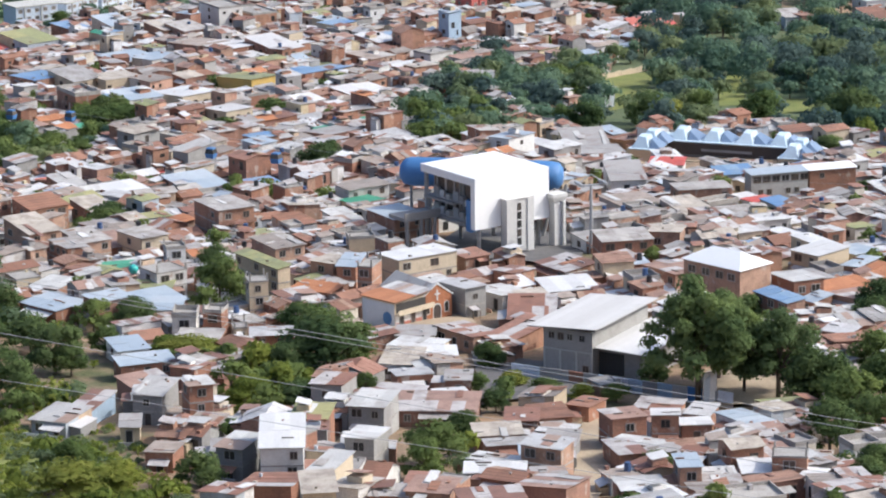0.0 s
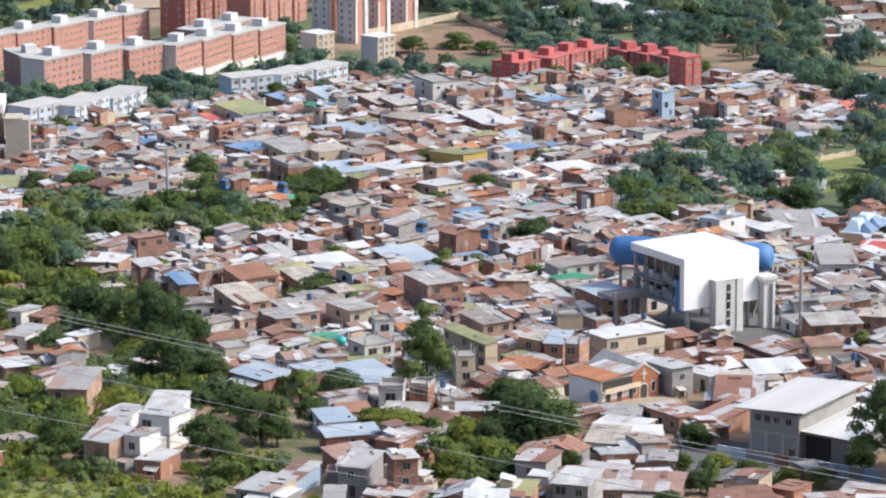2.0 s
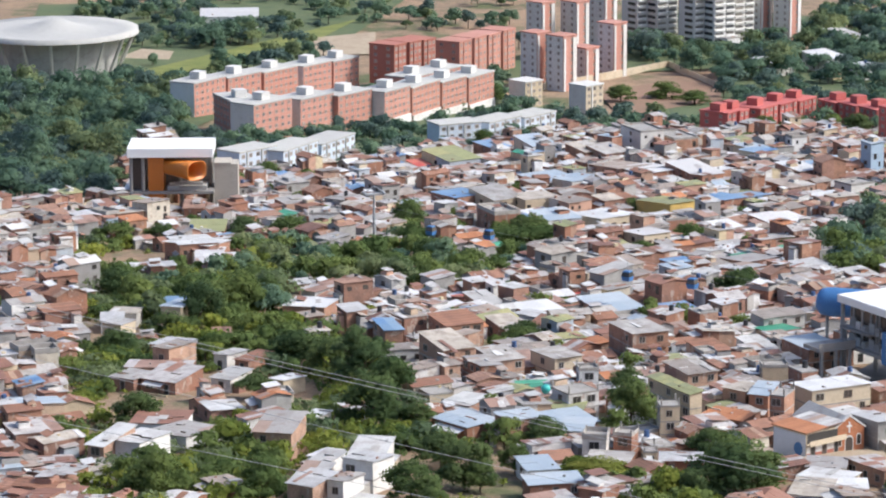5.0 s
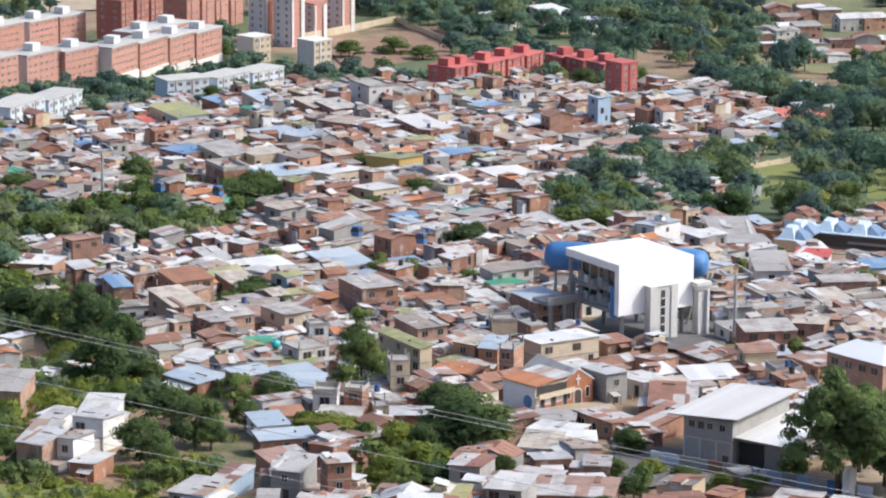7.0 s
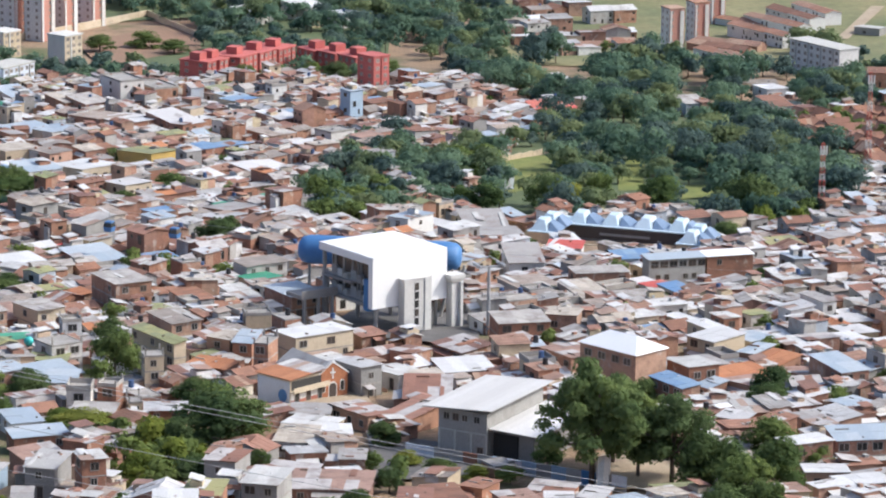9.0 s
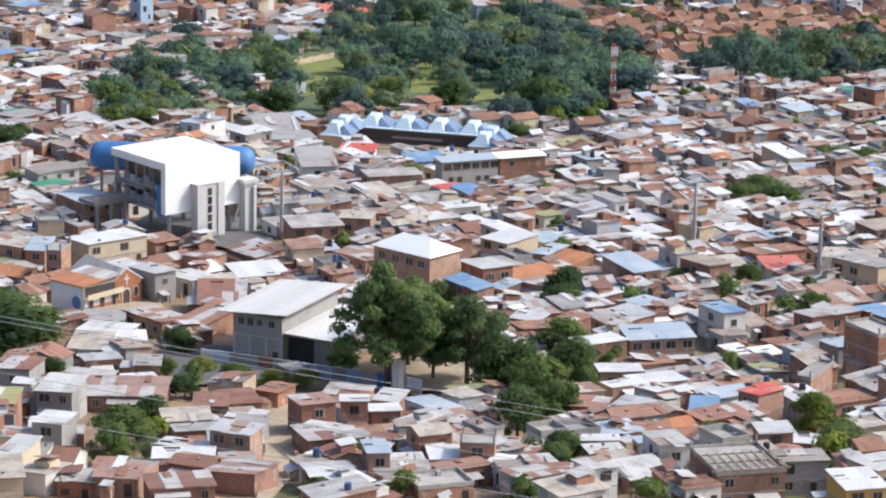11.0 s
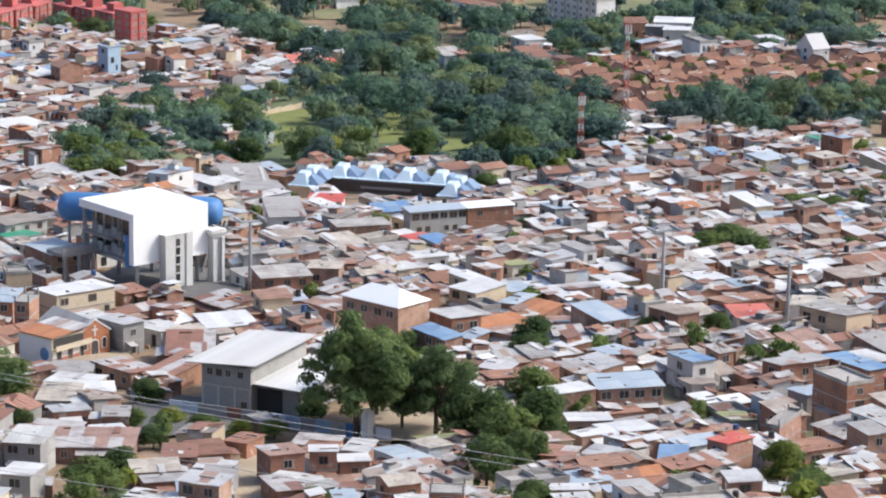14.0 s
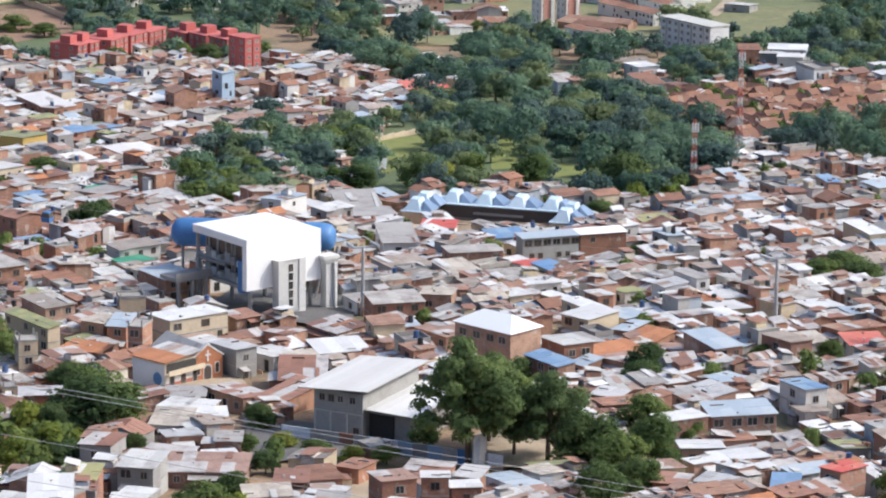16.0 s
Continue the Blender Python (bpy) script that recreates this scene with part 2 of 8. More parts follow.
M["ground"] = ground_material()
M["turf"] = flat_material("rough_turf", (0.075, 0.115, 0.05), (0.13, 0.15, 0.065), 0.08)
M["lawn"] = flat_material("lawn", (0.12, 0.16, 0.035), (0.24, 0.24, 0.065), 0.12)
M["meadow"] = flat_material("dry_meadow", (0.11, 0.14, 0.06), (0.27, 0.235, 0.115), 0.022)
M["drygrass"] = flat_material("dry_grass", (0.25, 0.2, 0.1), (0.36, 0.28, 0.16), 0.08)
M["dirt"] = flat_material("sandy_earth", (0.34, 0.26, 0.18), (0.46, 0.37, 0.26), 0.15)
M["asphalt"] = flat_material("worn_asphalt", (0.1, 0.095, 0.09), (0.17, 0.16, 0.15), 0.12)
M["claysoil"] = flat_material("red_earth", (0.3, 0.17, 0.11), (0.24, 0.16, 0.1), 0.1)
M["gleam"] = pieced("gloss_white_panel", [(0.0, (0.86, 0.86, 0.85)), (0.5, (0.84, 0.84, 0.83))], (0.76, 0.75, 0.73), (0.55, 0.85), 0.2, 0.5, big=0.12, grain=1.5, bump=0.0, even_out=1.0)
M["conc"] = pieced("pale_concrete", even([(0.52, 0.51, 0.47), (0.48, 0.47, 0.44)]), (0.36, 0.34, 0.3), (0.5, 0.75), 0.45, 0.9, stretch=(1, 1, 0.25))
M["palec"] = pieced("white_concrete", even([(0.66, 0.65, 0.62), (0.63, 0.62, 0.59)]), (0.46, 0.44, 0.4), (0.52, 0.78), 0.4, 0.9, stretch=(1, 1, 0.2))
M["wpale"] = pieced("pale_blue_white_wall", even([(0.58, 0.65, 0.73), (0.62, 0.68, 0.75)]), (0.4, 0.43, 0.46), (0.52, 0.78), 0.4, 0.9)
M["deepblue"] = pieced("deep_blue_panel", even([(0.06, 0.19, 0.43), (0.07, 0.21, 0.45)]), (0.06, 0.15, 0.31), (0.5, 0.8), 0.35, 0.55)
M["hotorange"] = pieced("orange_panel", even([(0.62, 0.2, 0.03), (0.58, 0.18, 0.03)]), (0.4, 0.14, 0.04), (0.5, 0.8), 0.3, 0.4)


# ---- building blocks ----
class Buf:
    """Corners and faces of one mesh, gathered before it is made."""

    def __init__(self):
        self.v, self.f, self.m = [], [], []

    def hexa(self, p, m=0):
        """Eight corners: four below, anticlockwise from above, and four above them."""
        k = len(self.v)
        self.v += [tuple(q) for q in p]
        self.f += [(k + 3, k + 2, k + 1, k), (k + 4, k + 5, k + 6, k + 7), (k, k + 1, k + 5, k + 4), (k + 1, k + 2, k + 6, k + 5), (k + 2, k + 3, k + 7, k + 6), (k + 3, k, k + 4, k + 7)]
        self.m += [m] * 6

    def box(self, x0, x1, y0, y1, z0, z1, m=0):
        self.hexa([(x0, y0, z0), (x1, y0, z0), (x1, y1, z0), (x0, y1, z0), (x0, y0, z1), (x1, y0, z1), (x1, y1, z1), (x0, y1, z1)], m)

    def tilted(self, x0, x1, y0, y1, z, t, m=0):
        """A slab of thickness t whose underside heights at the four corners are z = (x0y0, x1y0, x1y1, x0y1)."""
        c = [(x0, y0), (x1, y0), (x1, y1), (x0, y1)]
        self.hexa([(*a, b) for a, b in zip(c, z)] + [(*a, b + t) for a, b in zip(c, z)], m)

    def tube(self, x, y, z0, z1, r0, r1, n=10, m=0):
        k = len(self.v)
        for z, r in ((z0, r0), (z1, r1)):
            self.v += [(x + r * math.cos(2 * math.pi * i / n), y + r * math.sin(2 * math.pi * i / n), z) for i in range(n)]
        self.f += [(k + i, k + (i + 1) % n, k + n + (i + 1) % n, k + n + i) for i in range(n)] + [tuple(k + n + i for i in range(n))]
        self.m += [m] * (n + 1)

    def rod(self, a, b, r, n=6, m=0):
        a, b = Vector(a), Vector(b)
        q = (b - a).to_track_quat("Z", "Y")
        k = len(self.v)
        for p in (a, b):
            self.v += [tuple(p + q @ Vector((r * math.cos(2 * math.pi * i / n), r * math.sin(2 * math.pi * i / n), 0))) for i in range(n)]
        self.f += [(k + i, k + (i + 1) % n, k + n + (i + 1) % n, k + n + i) for i in range(n)] + [tuple(k + n + i for i in range(n)), tuple(k + n - 1 - i for i in range(n))]
        self.m += [m] * (n + 2)

    def moved(self, other, x, y, z, r):
        """Takes in another's faces, turned by r degrees and set down at x, y, z."""
        k, c, s = len(self.v), math.cos(radians(r)), math.sin(radians(r))
        self.v += [(x + a * c - b * s, y + a * s + b * c, z + h) for a, b, h in other.v]
        self.f += [tuple(k + i for i in f) for f in other.f]
        self.m += other.m

    def mesh(self, name, mats):
        me = bpy.data.meshes.new(name)
        me.from_pydata(self.v, [], self.f)
        for m in mats:
            me.materials.append(m)
        me.polygons.foreach_set("material_index", self.m)
        me.update()
        return me


def part(name, buf, mats, parent, label="", at=None):
    """One mesh under a thing or a part; buf may be a mesh that is shared."""
    mats = mats if isinstance(mats, (list, tuple)) else [mats]
    ob = new(name, buf.mesh(name, mats) if isinstance(buf, Buf) else buf)
    ob.parent = parent
    if at is not None:
        ob.matrix_basis = at
    return tagged(ob, label)


def thing(name, x, y, r, label, category, group="", z=None, kind=""):
    ob = new(name)
    ob.matrix_basis = pose(x, y, gz(x, y) if z is None else z, 0, 0, r)
    return tagged(ob, label, category, group, kind)


def window_mesh(w, h, name="window", mats=("glass", "frame")):
    """A frame with two panes set back in it, as one piece."""
    xs = (-w / 2 - 0.1, -w / 2, -0.04, 0.04, w / 2, w / 2 + 0.1)
    zs = (-0.12, 0, h, h + 0.1)
    b = Buf()
    seen = {}

    def v(x, y, z):
        k = (round(x, 3), y, round(z, 3))
        if k not in seen:
            seen[k] = len(b.v)
            b.v.append(k)
        return seen[k]

    def quad(pts, m):
        b.f.append(tuple(v(*p) for p in pts))
        b.m.append(m)

    for i in range(5):
        for j in range(3):
            x0, x1, z0, z1 = xs[i], xs[i + 1], zs[j], zs[j + 1]
            if i in (1, 3) and j == 1:
                f, k = -0.1, -0.02
                quad([(x0, k, z0), (x1, k, z0), (x1, k, z1), (x0, k, z1)], 0)
                for a, c in (((x0, z0), (x1, z0)), ((x1, z0), (x1, z1)), ((x1, z1), (x0, z1)), ((x0, z1), (x0, z0))):
                    quad([(a[0], f, a[1]), (c[0], f, c[1]), (c[0], k, c[1]), (a[0], k, a[1])], 1)
            else:
                quad([(x0, -0.1, z0), (x1, -0.1, z0), (x1, -0.1, z1), (x0, -0.1, z1)], 1)
    for i in range(5):
        quad([(xs[i + 1], -0.1, zs[0]), (xs[i], -0.1, zs[0]), (xs[i], 0.05, zs[0]), (xs[i + 1], 0.05, zs[0])], 1)
        quad([(xs[i], -0.1, zs[3]), (xs[i + 1], -0.1, zs[3]), (xs[i + 1], 0.05, zs[3]), (xs[i], 0.05, zs[3])], 1)
    for j in range(3):
        quad([(xs[0], -0.1, zs[j]), (xs[0], -0.1, zs[j + 1]), (xs[0], 0.05, zs[j + 1]), (xs[0], 0.05, zs[j])], 1)
        quad([(xs[5], -0.1, zs[j + 1]), (xs[5], -0.1, zs[j]), (xs[5], 0.05, zs[j]), (xs[5], 0.05, zs[j + 1])], 1)
    return b.mesh(name, [M[k] for k in mats])


def door_mesh():
    b = Buf()
    b.box(-0.5, 0.5, -0.04, 0.05, 0, 2.1, 0)
    b.box(-0.6, -0.5, -0.1, 0.05, 0, 2.2, 1)
    b.box(0.5, 0.6, -0.1, 0.05, 0, 2.2, 1)
    b.box(-0.5, 0.5, -0.1, 0.05, 2.1, 2.2, 1)
    return b.mesh("door", [M["dark"], M["frame"]])


WINDOWS = [window_mesh(1.3, 1.2), window_mesh(1.0, 1.1), window_mesh(1.7, 1.3)]
DOOR = door_mesh()
TAKEN = []           # x, y, radius of what already stands


def free(x, y, r):
    return all((x - a) ** 2 + (y - b) ** 2 > (r + c) ** 2 for a, b, c in TAKEN)


WALLS = dict(brick=("brick", "orange-brown brick"), white=("wwhite", "white-painted"), grey=("wgrey", "grey rendered"), cream=("wcream", "cream-painted"), yellow=("wyellow", "ochre-painted"), blue=("wblue", "pale blue painted"), mix=("wmix", "weathered painted"), red=("wred", "red-painted"))
ROOFS = dict(zinc="grey corrugated zinc roof", white="bright white sheet roof", rust="patched rusty sheet roof", fibre="dull fibre-cement roof", clay="brown clay tile roof", orange="orange tile roof", blue="blue sheet metal roof", skyblue="pale blue sheet roof", green="green sheet roof", moss="mossy yellowish sheet roof", red="red sheet roof", slab="flat bare concrete roof")
HOUSES = "hillside houses"
FAR_FROM = 800        # houses beyond are part of the joined townscape
PLACED = []
STOREY = 2.5


def roof_parts(lu, lv, h, kind, rng, gable, strips, steep=0.0):
    """A roof on a plan lu by lv (front at -y): its deck, its single sheets, and the wall tops at front, middle and back."""
    b = Buf()
    o = 0.35
    if kind == "slab":
        p = rng.choice((0.12, 0.5, 0.9))
        x, y, t = lu / 2 + 0.1, lv / 2 + 0.1, 0.18
        n = len(b.v)
        for z, e in ((h, 0), (h + 0.16 + p, 0), (h + 0.16 + p, t), (h + 0.16, t)):
            b.v += [(-x + e, -y + e, z), (x - e, -y + e, z), (x - e, y - e, z), (-x + e, y - e, z)]
        b.f += [(n + 4 * k + i, n + 4 * k + (i + 1) % 4, n + 4 * k + 4 + (i + 1) % 4, n + 4 * k + 4 + i) for k in range(3) for i in range(4)] + [(n + 12, n + 13, n + 14, n + 15)]
        b.m += [0] * 13
        return b, [], (h, h, h)
    rise = rng.uniform(0.02, 0.14) + steep
    if gable:
        ends = (h, h + (rise * 2 + 0.12) * lv / 2, h)
    elif rng.random() < 0.5:
        ends = (h, h + rise * lv / 2, h + rise * lv)
    else:
        ends = (h + rise * lv * 0.6, h + rise * lv * 0.3, h)
    zf, zb = ends[0] - (ends[1] - ends[0]) * o * 2 / lv, ends[2] - (ends[1] - ends[2]) * o * 2 / lv
    x, y = lu / 2 + o - 0.05, lv / 2 + o - 0.05
    prof = [(-y, zf), (0, ends[1]), (y, zb)]
    b.v += [(s * x, p, q + d) for d in (0, 0.05) for s in (-1, 1) for p, q in prof]
    b.f += [(6, 9, 10, 7), (7, 10, 11, 8), (1, 4, 3, 0), (2, 5, 4, 1), (0, 3, 9, 6), (5, 2, 8, 11), (0, 6, 7, 1), (1, 7, 8, 2), (4, 10, 9, 3), (5, 11, 10, 4)]
    b.m += [0] * 10
    sheets = []
    n = strips or max(2, round(lu / 2.3))
    w = (lu + 2 * o) / n
    for i in range(n):
        x0 = -lu / 2 - o + i * w
        for y0, y1, z0, z1 in ((-lv / 2 - o, 0.06, zf, ends[1]), (-0.06, lv / 2 + o, ends[1], zb)):
            j = 0.055 + rng.uniform(0, 0.06)
            s = Buf()
            e = rng.uniform(-0.4, 0.3) if kind in ("rust", "zinc", "fibre") else rng.uniform(-0.1, 0.1)
            if y0 < -0.1:
                y0 += e
            k = rng.uniform(-0.05, 0.05)
            s.tilted(x0 + 0.01, x0 + w + 0.02, y0, y1, (z0 + j, z0 + j + abs(k), z1 + j + abs(k), z1 + j), 0.05)
            sheets.append(s)
    return b, sheets, ends


def wall_buf(lu, lv, ends, storeys, bands=True):
    b = Buf()
    x, y, z0 = lu / 2, lv / 2, -3.5
    b.hexa([(-x, -y, z0), (x, -y, z0), (x, 0, z0), (-x, 0, z0), (-x, -y, ends[0]), (x, -y, ends[0]), (x, 0, ends[1]), (-x, 0, ends[1])], 0)
    b.hexa([(-x, 0, z0), (x, 0, z0), (x, y, z0), (-x, y, z0), (-x, 0, ends[1]), (x, 0, ends[1]), (x, y, ends[2]), (-x, y, ends[2])], 0)
    if bands:
        for s in range(1, storeys):
            b.box(-x - 0.06, x + 0.06, -y - 0.06, y + 0.06, STOREY * s - 0.14, STOREY * s + 0.08, 1)
    return b


def trimmings(ob, lu, lv, h, ends, roof, wm, rng):
    """What makes a self-built house ragged: lean-tos, yard walls, column stubs and loose boards on the roof."""
    if rng.random() < 0.6:
        w, d, q = rng.uniform(0.35, 0.8) * lu, rng.uniform(1.2, 2.4), rng.uniform(1.9, 2.3)
        u = rng.uniform(-0.5, 0.5) * (lu - w)
        b = Buf()
        b.tilted(u - w / 2, u + w / 2, -lv / 2 - d, -lv / 2 + 0.05, (q - 0.15, q - 0.25, q + 0.2, q + 0.25), 0.05)
        lean = part("lean_to", b, M[rng.choice(("zinc1", "zinc3", "rust0", "rust1", "white0", "fibre1", "rust3", "zinc0"))], ob, "patched sheet lean-to")
        for e in (-0.45, 0.45):
            b = Buf()
            b.box(u + e * w - 0.06, u + e * w + 0.06, -lv / 2 - d + 0.1, -lv / 2 - d + 0.22, -2.5, q - 0.16)
            part("post", b, M["bark"], lean)
    if rng.random() < 0.45:
        w, d, q = rng.uniform(1.4, 2.6), rng.uniform(0.4, 0.8) * lv, rng.uniform(1.8, 2.3)
        e = rng.choice((-1, 1))
        x0, x1 = sorted((e * (lu / 2 + w), e * (lu / 2 + 0.03)))
        v = rng.uniform(-0.3, 0.1) * (lv - d)
        b = Buf()
        b.box(x0 + 0.1, x1 - 0.02, v - d / 2 + 0.1, v + d / 2 - 0.1, -3.5, q - 0.05)
        annex = part("annex", b, M[rng.choice(("brick", "wmix", "wgrey", "brick", "wcream"))], ob, "small lower annex")
        b = Buf()
        t = rng.uniform(0.1, 0.35)
        b.tilted(x0 - 0.2, x1, v - d / 2 - 0.25, v + d / 2 + 0.2, (q, q + t, q + t, q) if e < 0 else (q + t, q, q, q + t), 0.06)
        part("annex_roof", b, M[rng.choice(("zinc1", "rust0", "rust1", "zinc4", "fibre0", "clay1", "white2"))], annex)
    if roof == "slab":
        for a, c in ((-1, -1), (1, -1), (1, 1), (-1, 1)):
            b = Buf()
            b.box(a * (lu / 2 - 0.15) - 0.14, a * (lu / 2 - 0.15) + 0.14, c * (lv / 2 - 0.15) - 0.14, c * (lv / 2 - 0.15) + 0.14, h + 0.2, h + rng.uniform(1.1, 1.9))
            part("column_stub", b, M["slab"], ob)
    else:
        for k in range(rng.randrange(0, 4)):
            u, v = rng.uniform(-0.4, 0.4) * lu, rng.uniform(-0.4, 0.4) * lv
            e = v * 2 / lv
            q = ends[1] + ((ends[0] - ends[1]) * -e if e < 0 else (ends[2] - ends[1]) * e) + 0.2
            w, d = (rng.uniform(0.5, 1.3), 0.09) if rng.random() < 0.5 else (0.16, rng.uniform(0.12, 0.3))
            b = Buf()
            b.box(u - w, u + w, v - d, v + d, q, q + rng.uniform(0.08, 0.25))
            part("roof_weight", b, M[rng.choice(("bark", "slab", "brick", "white2"))], ob)
    if rng.random() < 0.3:
        b = Buf()
        y0 = -lv / 2 - rng.uniform(2.6, 3.6)
        b.box(-lu / 2, lu / 2, y0, y0 + 0.15, -3, rng.uniform(0.8, 1.5))
        part("yard_wall", b, M[rng.choice(("brick", "wgrey", "wmix", wm))], ob)


def house(x, y, lu, lv, storeys, roof, wall, r=35.0, gable=False, z=None, name="house", tank=False, balcony=False):
    """A small house of its own, with walls, roof, windows and door as parts."""
    if y > FAR_FROM:
        PLACED.append((x, y, lu, lv, storeys, roof, wall, r, gable))
        TAKEN.append((x, y, 0.38 * (lu + lv) * 0.75))
        return None
    rng = random.Random(int(x * 31 + y * 17))
    h = STOREY * storeys + 0.3
    wm, wt = WALLS[wall]
    size = {1: "single-storey", 2: "two-storey", 3: "three-storey"}.get(storeys, "four-storey")
    ob = thing(name, x, y, r, f"{size} {wt} house with {ROOFS[roof]}", "house", HOUSES, z)
    rb, sheets, ends = roof_parts(lu, lv, h, roof, rng, gable, None)
    part("wall", wall_buf(lu, lv, ends, storeys), [M[wm], M["slab"]], ob)
    rm = rng.choice(TONES.get(roof, [M[roof]]))
    if roof in TONES and roof != "white":
        for k in range(rng.randrange(0, 2)):
            w, d = rng.uniform(0.3, 0.9), rng.uniform(0.7, 0.4 * lv)
            u, v = rng.uniform(-0.42, 0.42) * lu, rng.uniform(-0.42, 0.42) * lv
            q = [ends[1] + ((ends[0] - ends[1]) * -e if e < 0 else (ends[2] - ends[1]) * e) + 0.2 for e in ((v - d) * 2 / lv, (v + d) * 2 / lv)]
            rb.tilted(u - w, u + w, v - d, v + d, (q[0] + 0.06, q[0] + 0.02, q[1], q[1] + 0.05), 0.05, 1)
    rf = part("roof", rb, [rm, M[rng.choice(("white2", "zinc3", "rust3", "zinc1", "fibre1", "zinc0") if roof == "zinc" else ("zinc3", "zinc1", "rust0", "rust2", "clay0", "zinc0"))]], ob, ROOFS[roof])
    for b in sheets:
        part("roof_sheet", b, rm, rf)
    for s in range(storeys):
        n = max(1, int(lu / 2.9))
        for i in range(n):
            u = (i + 0.5) / n * lu - lu / 2 + rng.uniform(-0.2, 0.2)
            if s == 0 and i == n // 2:
                part("door", DOOR, (), ob, at=pose(u, -lv / 2, 0.05))
            elif rng.random() < 0.85:
                part("window", rng.choice(WINDOWS), (), ob, at=pose(u, -lv / 2, STOREY * s + 1.0))
        n = max(1, int(lv / 5.5))
        for i in range(n):
            if rng.random() < 0.5:
                u = (i + 0.5) / n * lv - lv / 2
                part("window", rng.choice(WINDOWS), (), ob, at=pose(-lu / 2, -u, STOREY * s + 1.0, 0, 0, -90))
    if balcony and storeys > 1:
        b = Buf()
        for s in range(1, storeys):
            z0 = STOREY * s - 0.1
            b.box(-lu / 2, lu / 2, -lv / 2 - 1.1, -lv / 2 - 0.07, z0, z0 + 0.18)
            b.box(-lu / 2, lu / 2, -lv / 2 - 1.1, -lv / 2 - 1.0, z0 + 0.18, z0 + 0.95)
        part("balcony", b, M[wm], ob)
    if y < 720:
        trimmings(ob, lu, lv, h, ends, roof, wm, rng)
    if tank:
        b = Buf()
        b.tube(lu * 0.2, lv * 0.2, h + 0.1, h + 1.5, 0.55, 0.5, 12)
        b.tube(lu * 0.2, lv * 0.2, h + 1.5, h + 1.65, 0.4, 0.15, 12)
        part("water_tank", b, M["tank"], ob)
    TAKEN.append((x, y, 0.38 * (lu + lv) * 0.75))
    return ob


# ---- trees ----
def crown_points(rng, n, lumps, jitter=0.45):
    """Places, axes and outward ways of n leaf sprays on lumps (x, y, z, rx, rz)."""
    lumps = np.array(lumps)
    pick = rng.choice(len(lumps), n, p=lumps[:, 3] ** 2 / (lumps[:, 3] ** 2).sum())
    L = lumps[pick]
    d = rng.normal(size=(n, 3))
    d /= np.linalg.norm(d, axis=1)[:, None]
    d[:, 2] = np.where(d[:, 2] < -0.35, -d[:, 2], d[:, 2])
    rad = rng.uniform(0.4, 1.16, n)[:, None]
    c = L[:, :3] + d * rad * np.stack([L[:, 3], L[:, 3], L[:, 4]], 1)
    nrm = d + rng.normal(scale=jitter, size=(n, 3))
    nrm /= np.linalg.norm(nrm, axis=1)[:, None]
    a = np.cross(nrm, rng.normal(size=(n, 3)))
    a /= np.linalg.norm(a, axis=1)[:, None]
    b = np.cross(nrm, a)
    out = d * 0.5 + nrm * 0.7 + np.array([0, 0, 0.15])
    return c, a, b, out / np.linalg.norm(out, axis=1)[:, None]


def leaf_sprays(rng, n, lumps, size, jitter=0.45):
    c, a, b, d = crown_points(rng, n, lumps, jitter)
    s = rng.uniform(0.55, 1.25, n)[:, None] * size
    a, b = a * s, b * s * rng.uniform(0.5, 0.9, n)[:, None]
    return np.stack([c - a - b * 0.9, c + a * 0.9 - b * 0.7, c + a * 0.2 + b * 1.2], 1), d


def sprays_mesh(name, quads, mat):
    """One mesh of leaf sprays, shaded by the lump that each one sits on."""
    q, d = quads
    v = q.reshape(-1, 3)
    me = bpy.data.meshes.new(name)
    me.from_pydata(v.tolist(), [], np.arange(len(v)).reshape(-1, 3).tolist())
    me.materials.append(mat)
    me.shade_smooth()
    me.normals_split_custom_set_from_vertices(np.repeat(d, 3, axis=0).tolist())
    me.update()
    return me


def tree_lumps(rng, w, h, n, low=0.35, core=1.0):
    out = []
    k = (10 / n) ** 0.25
    for i in range(n):
        a, q = rng.uniform(0, 2 * math.pi), math.sqrt(rng.uniform(0, 1)) * 0.78
        z = low + (0.93 - low) * rng.uniform(0.1, 1) * (1 - 0.5 * q)
        s = rng.uniform(0.15, 0.32) * (1.15 - 0.5 * q) * k * (0.45 + 0.55 * core)
        out.append((w / 2 * q * math.cos(a), w / 2 * q * math.sin(a), h * z, w * s, min(w, h) * s * 0.75))
    out.append((0, 0, h * 0.62, w * 0.32 * core, h * 0.26 * core))
    return out


def tree_kind(seed, n_leaves, n_lumps, mat, low=0.35, wide=1.0, leaf=0.036, core=1.0):
    """Trunk and crown meshes of a tree one metre high and wide metres across, to be scaled."""
    rng = np.random.default_rng(seed)
    lumps = tree_lumps(rng, wide, 1.0, n_lumps, low, core)
    crown = sprays_mesh("crown", leaf_sprays(rng, n_leaves, lumps, leaf), mat)
    b = Buf()
    b.tube(0, 0, -0.1, 0.45, 0.028, 0.018, 8)
    for l in lumps[:5 if core == 1.0 else 14]:
        b.rod((0, 0, 0.3), (l[0] * 0.8, l[1] * 0.8, l[2]), 0.011)
    return b.mesh("trunk", [M["bark"]]), crown


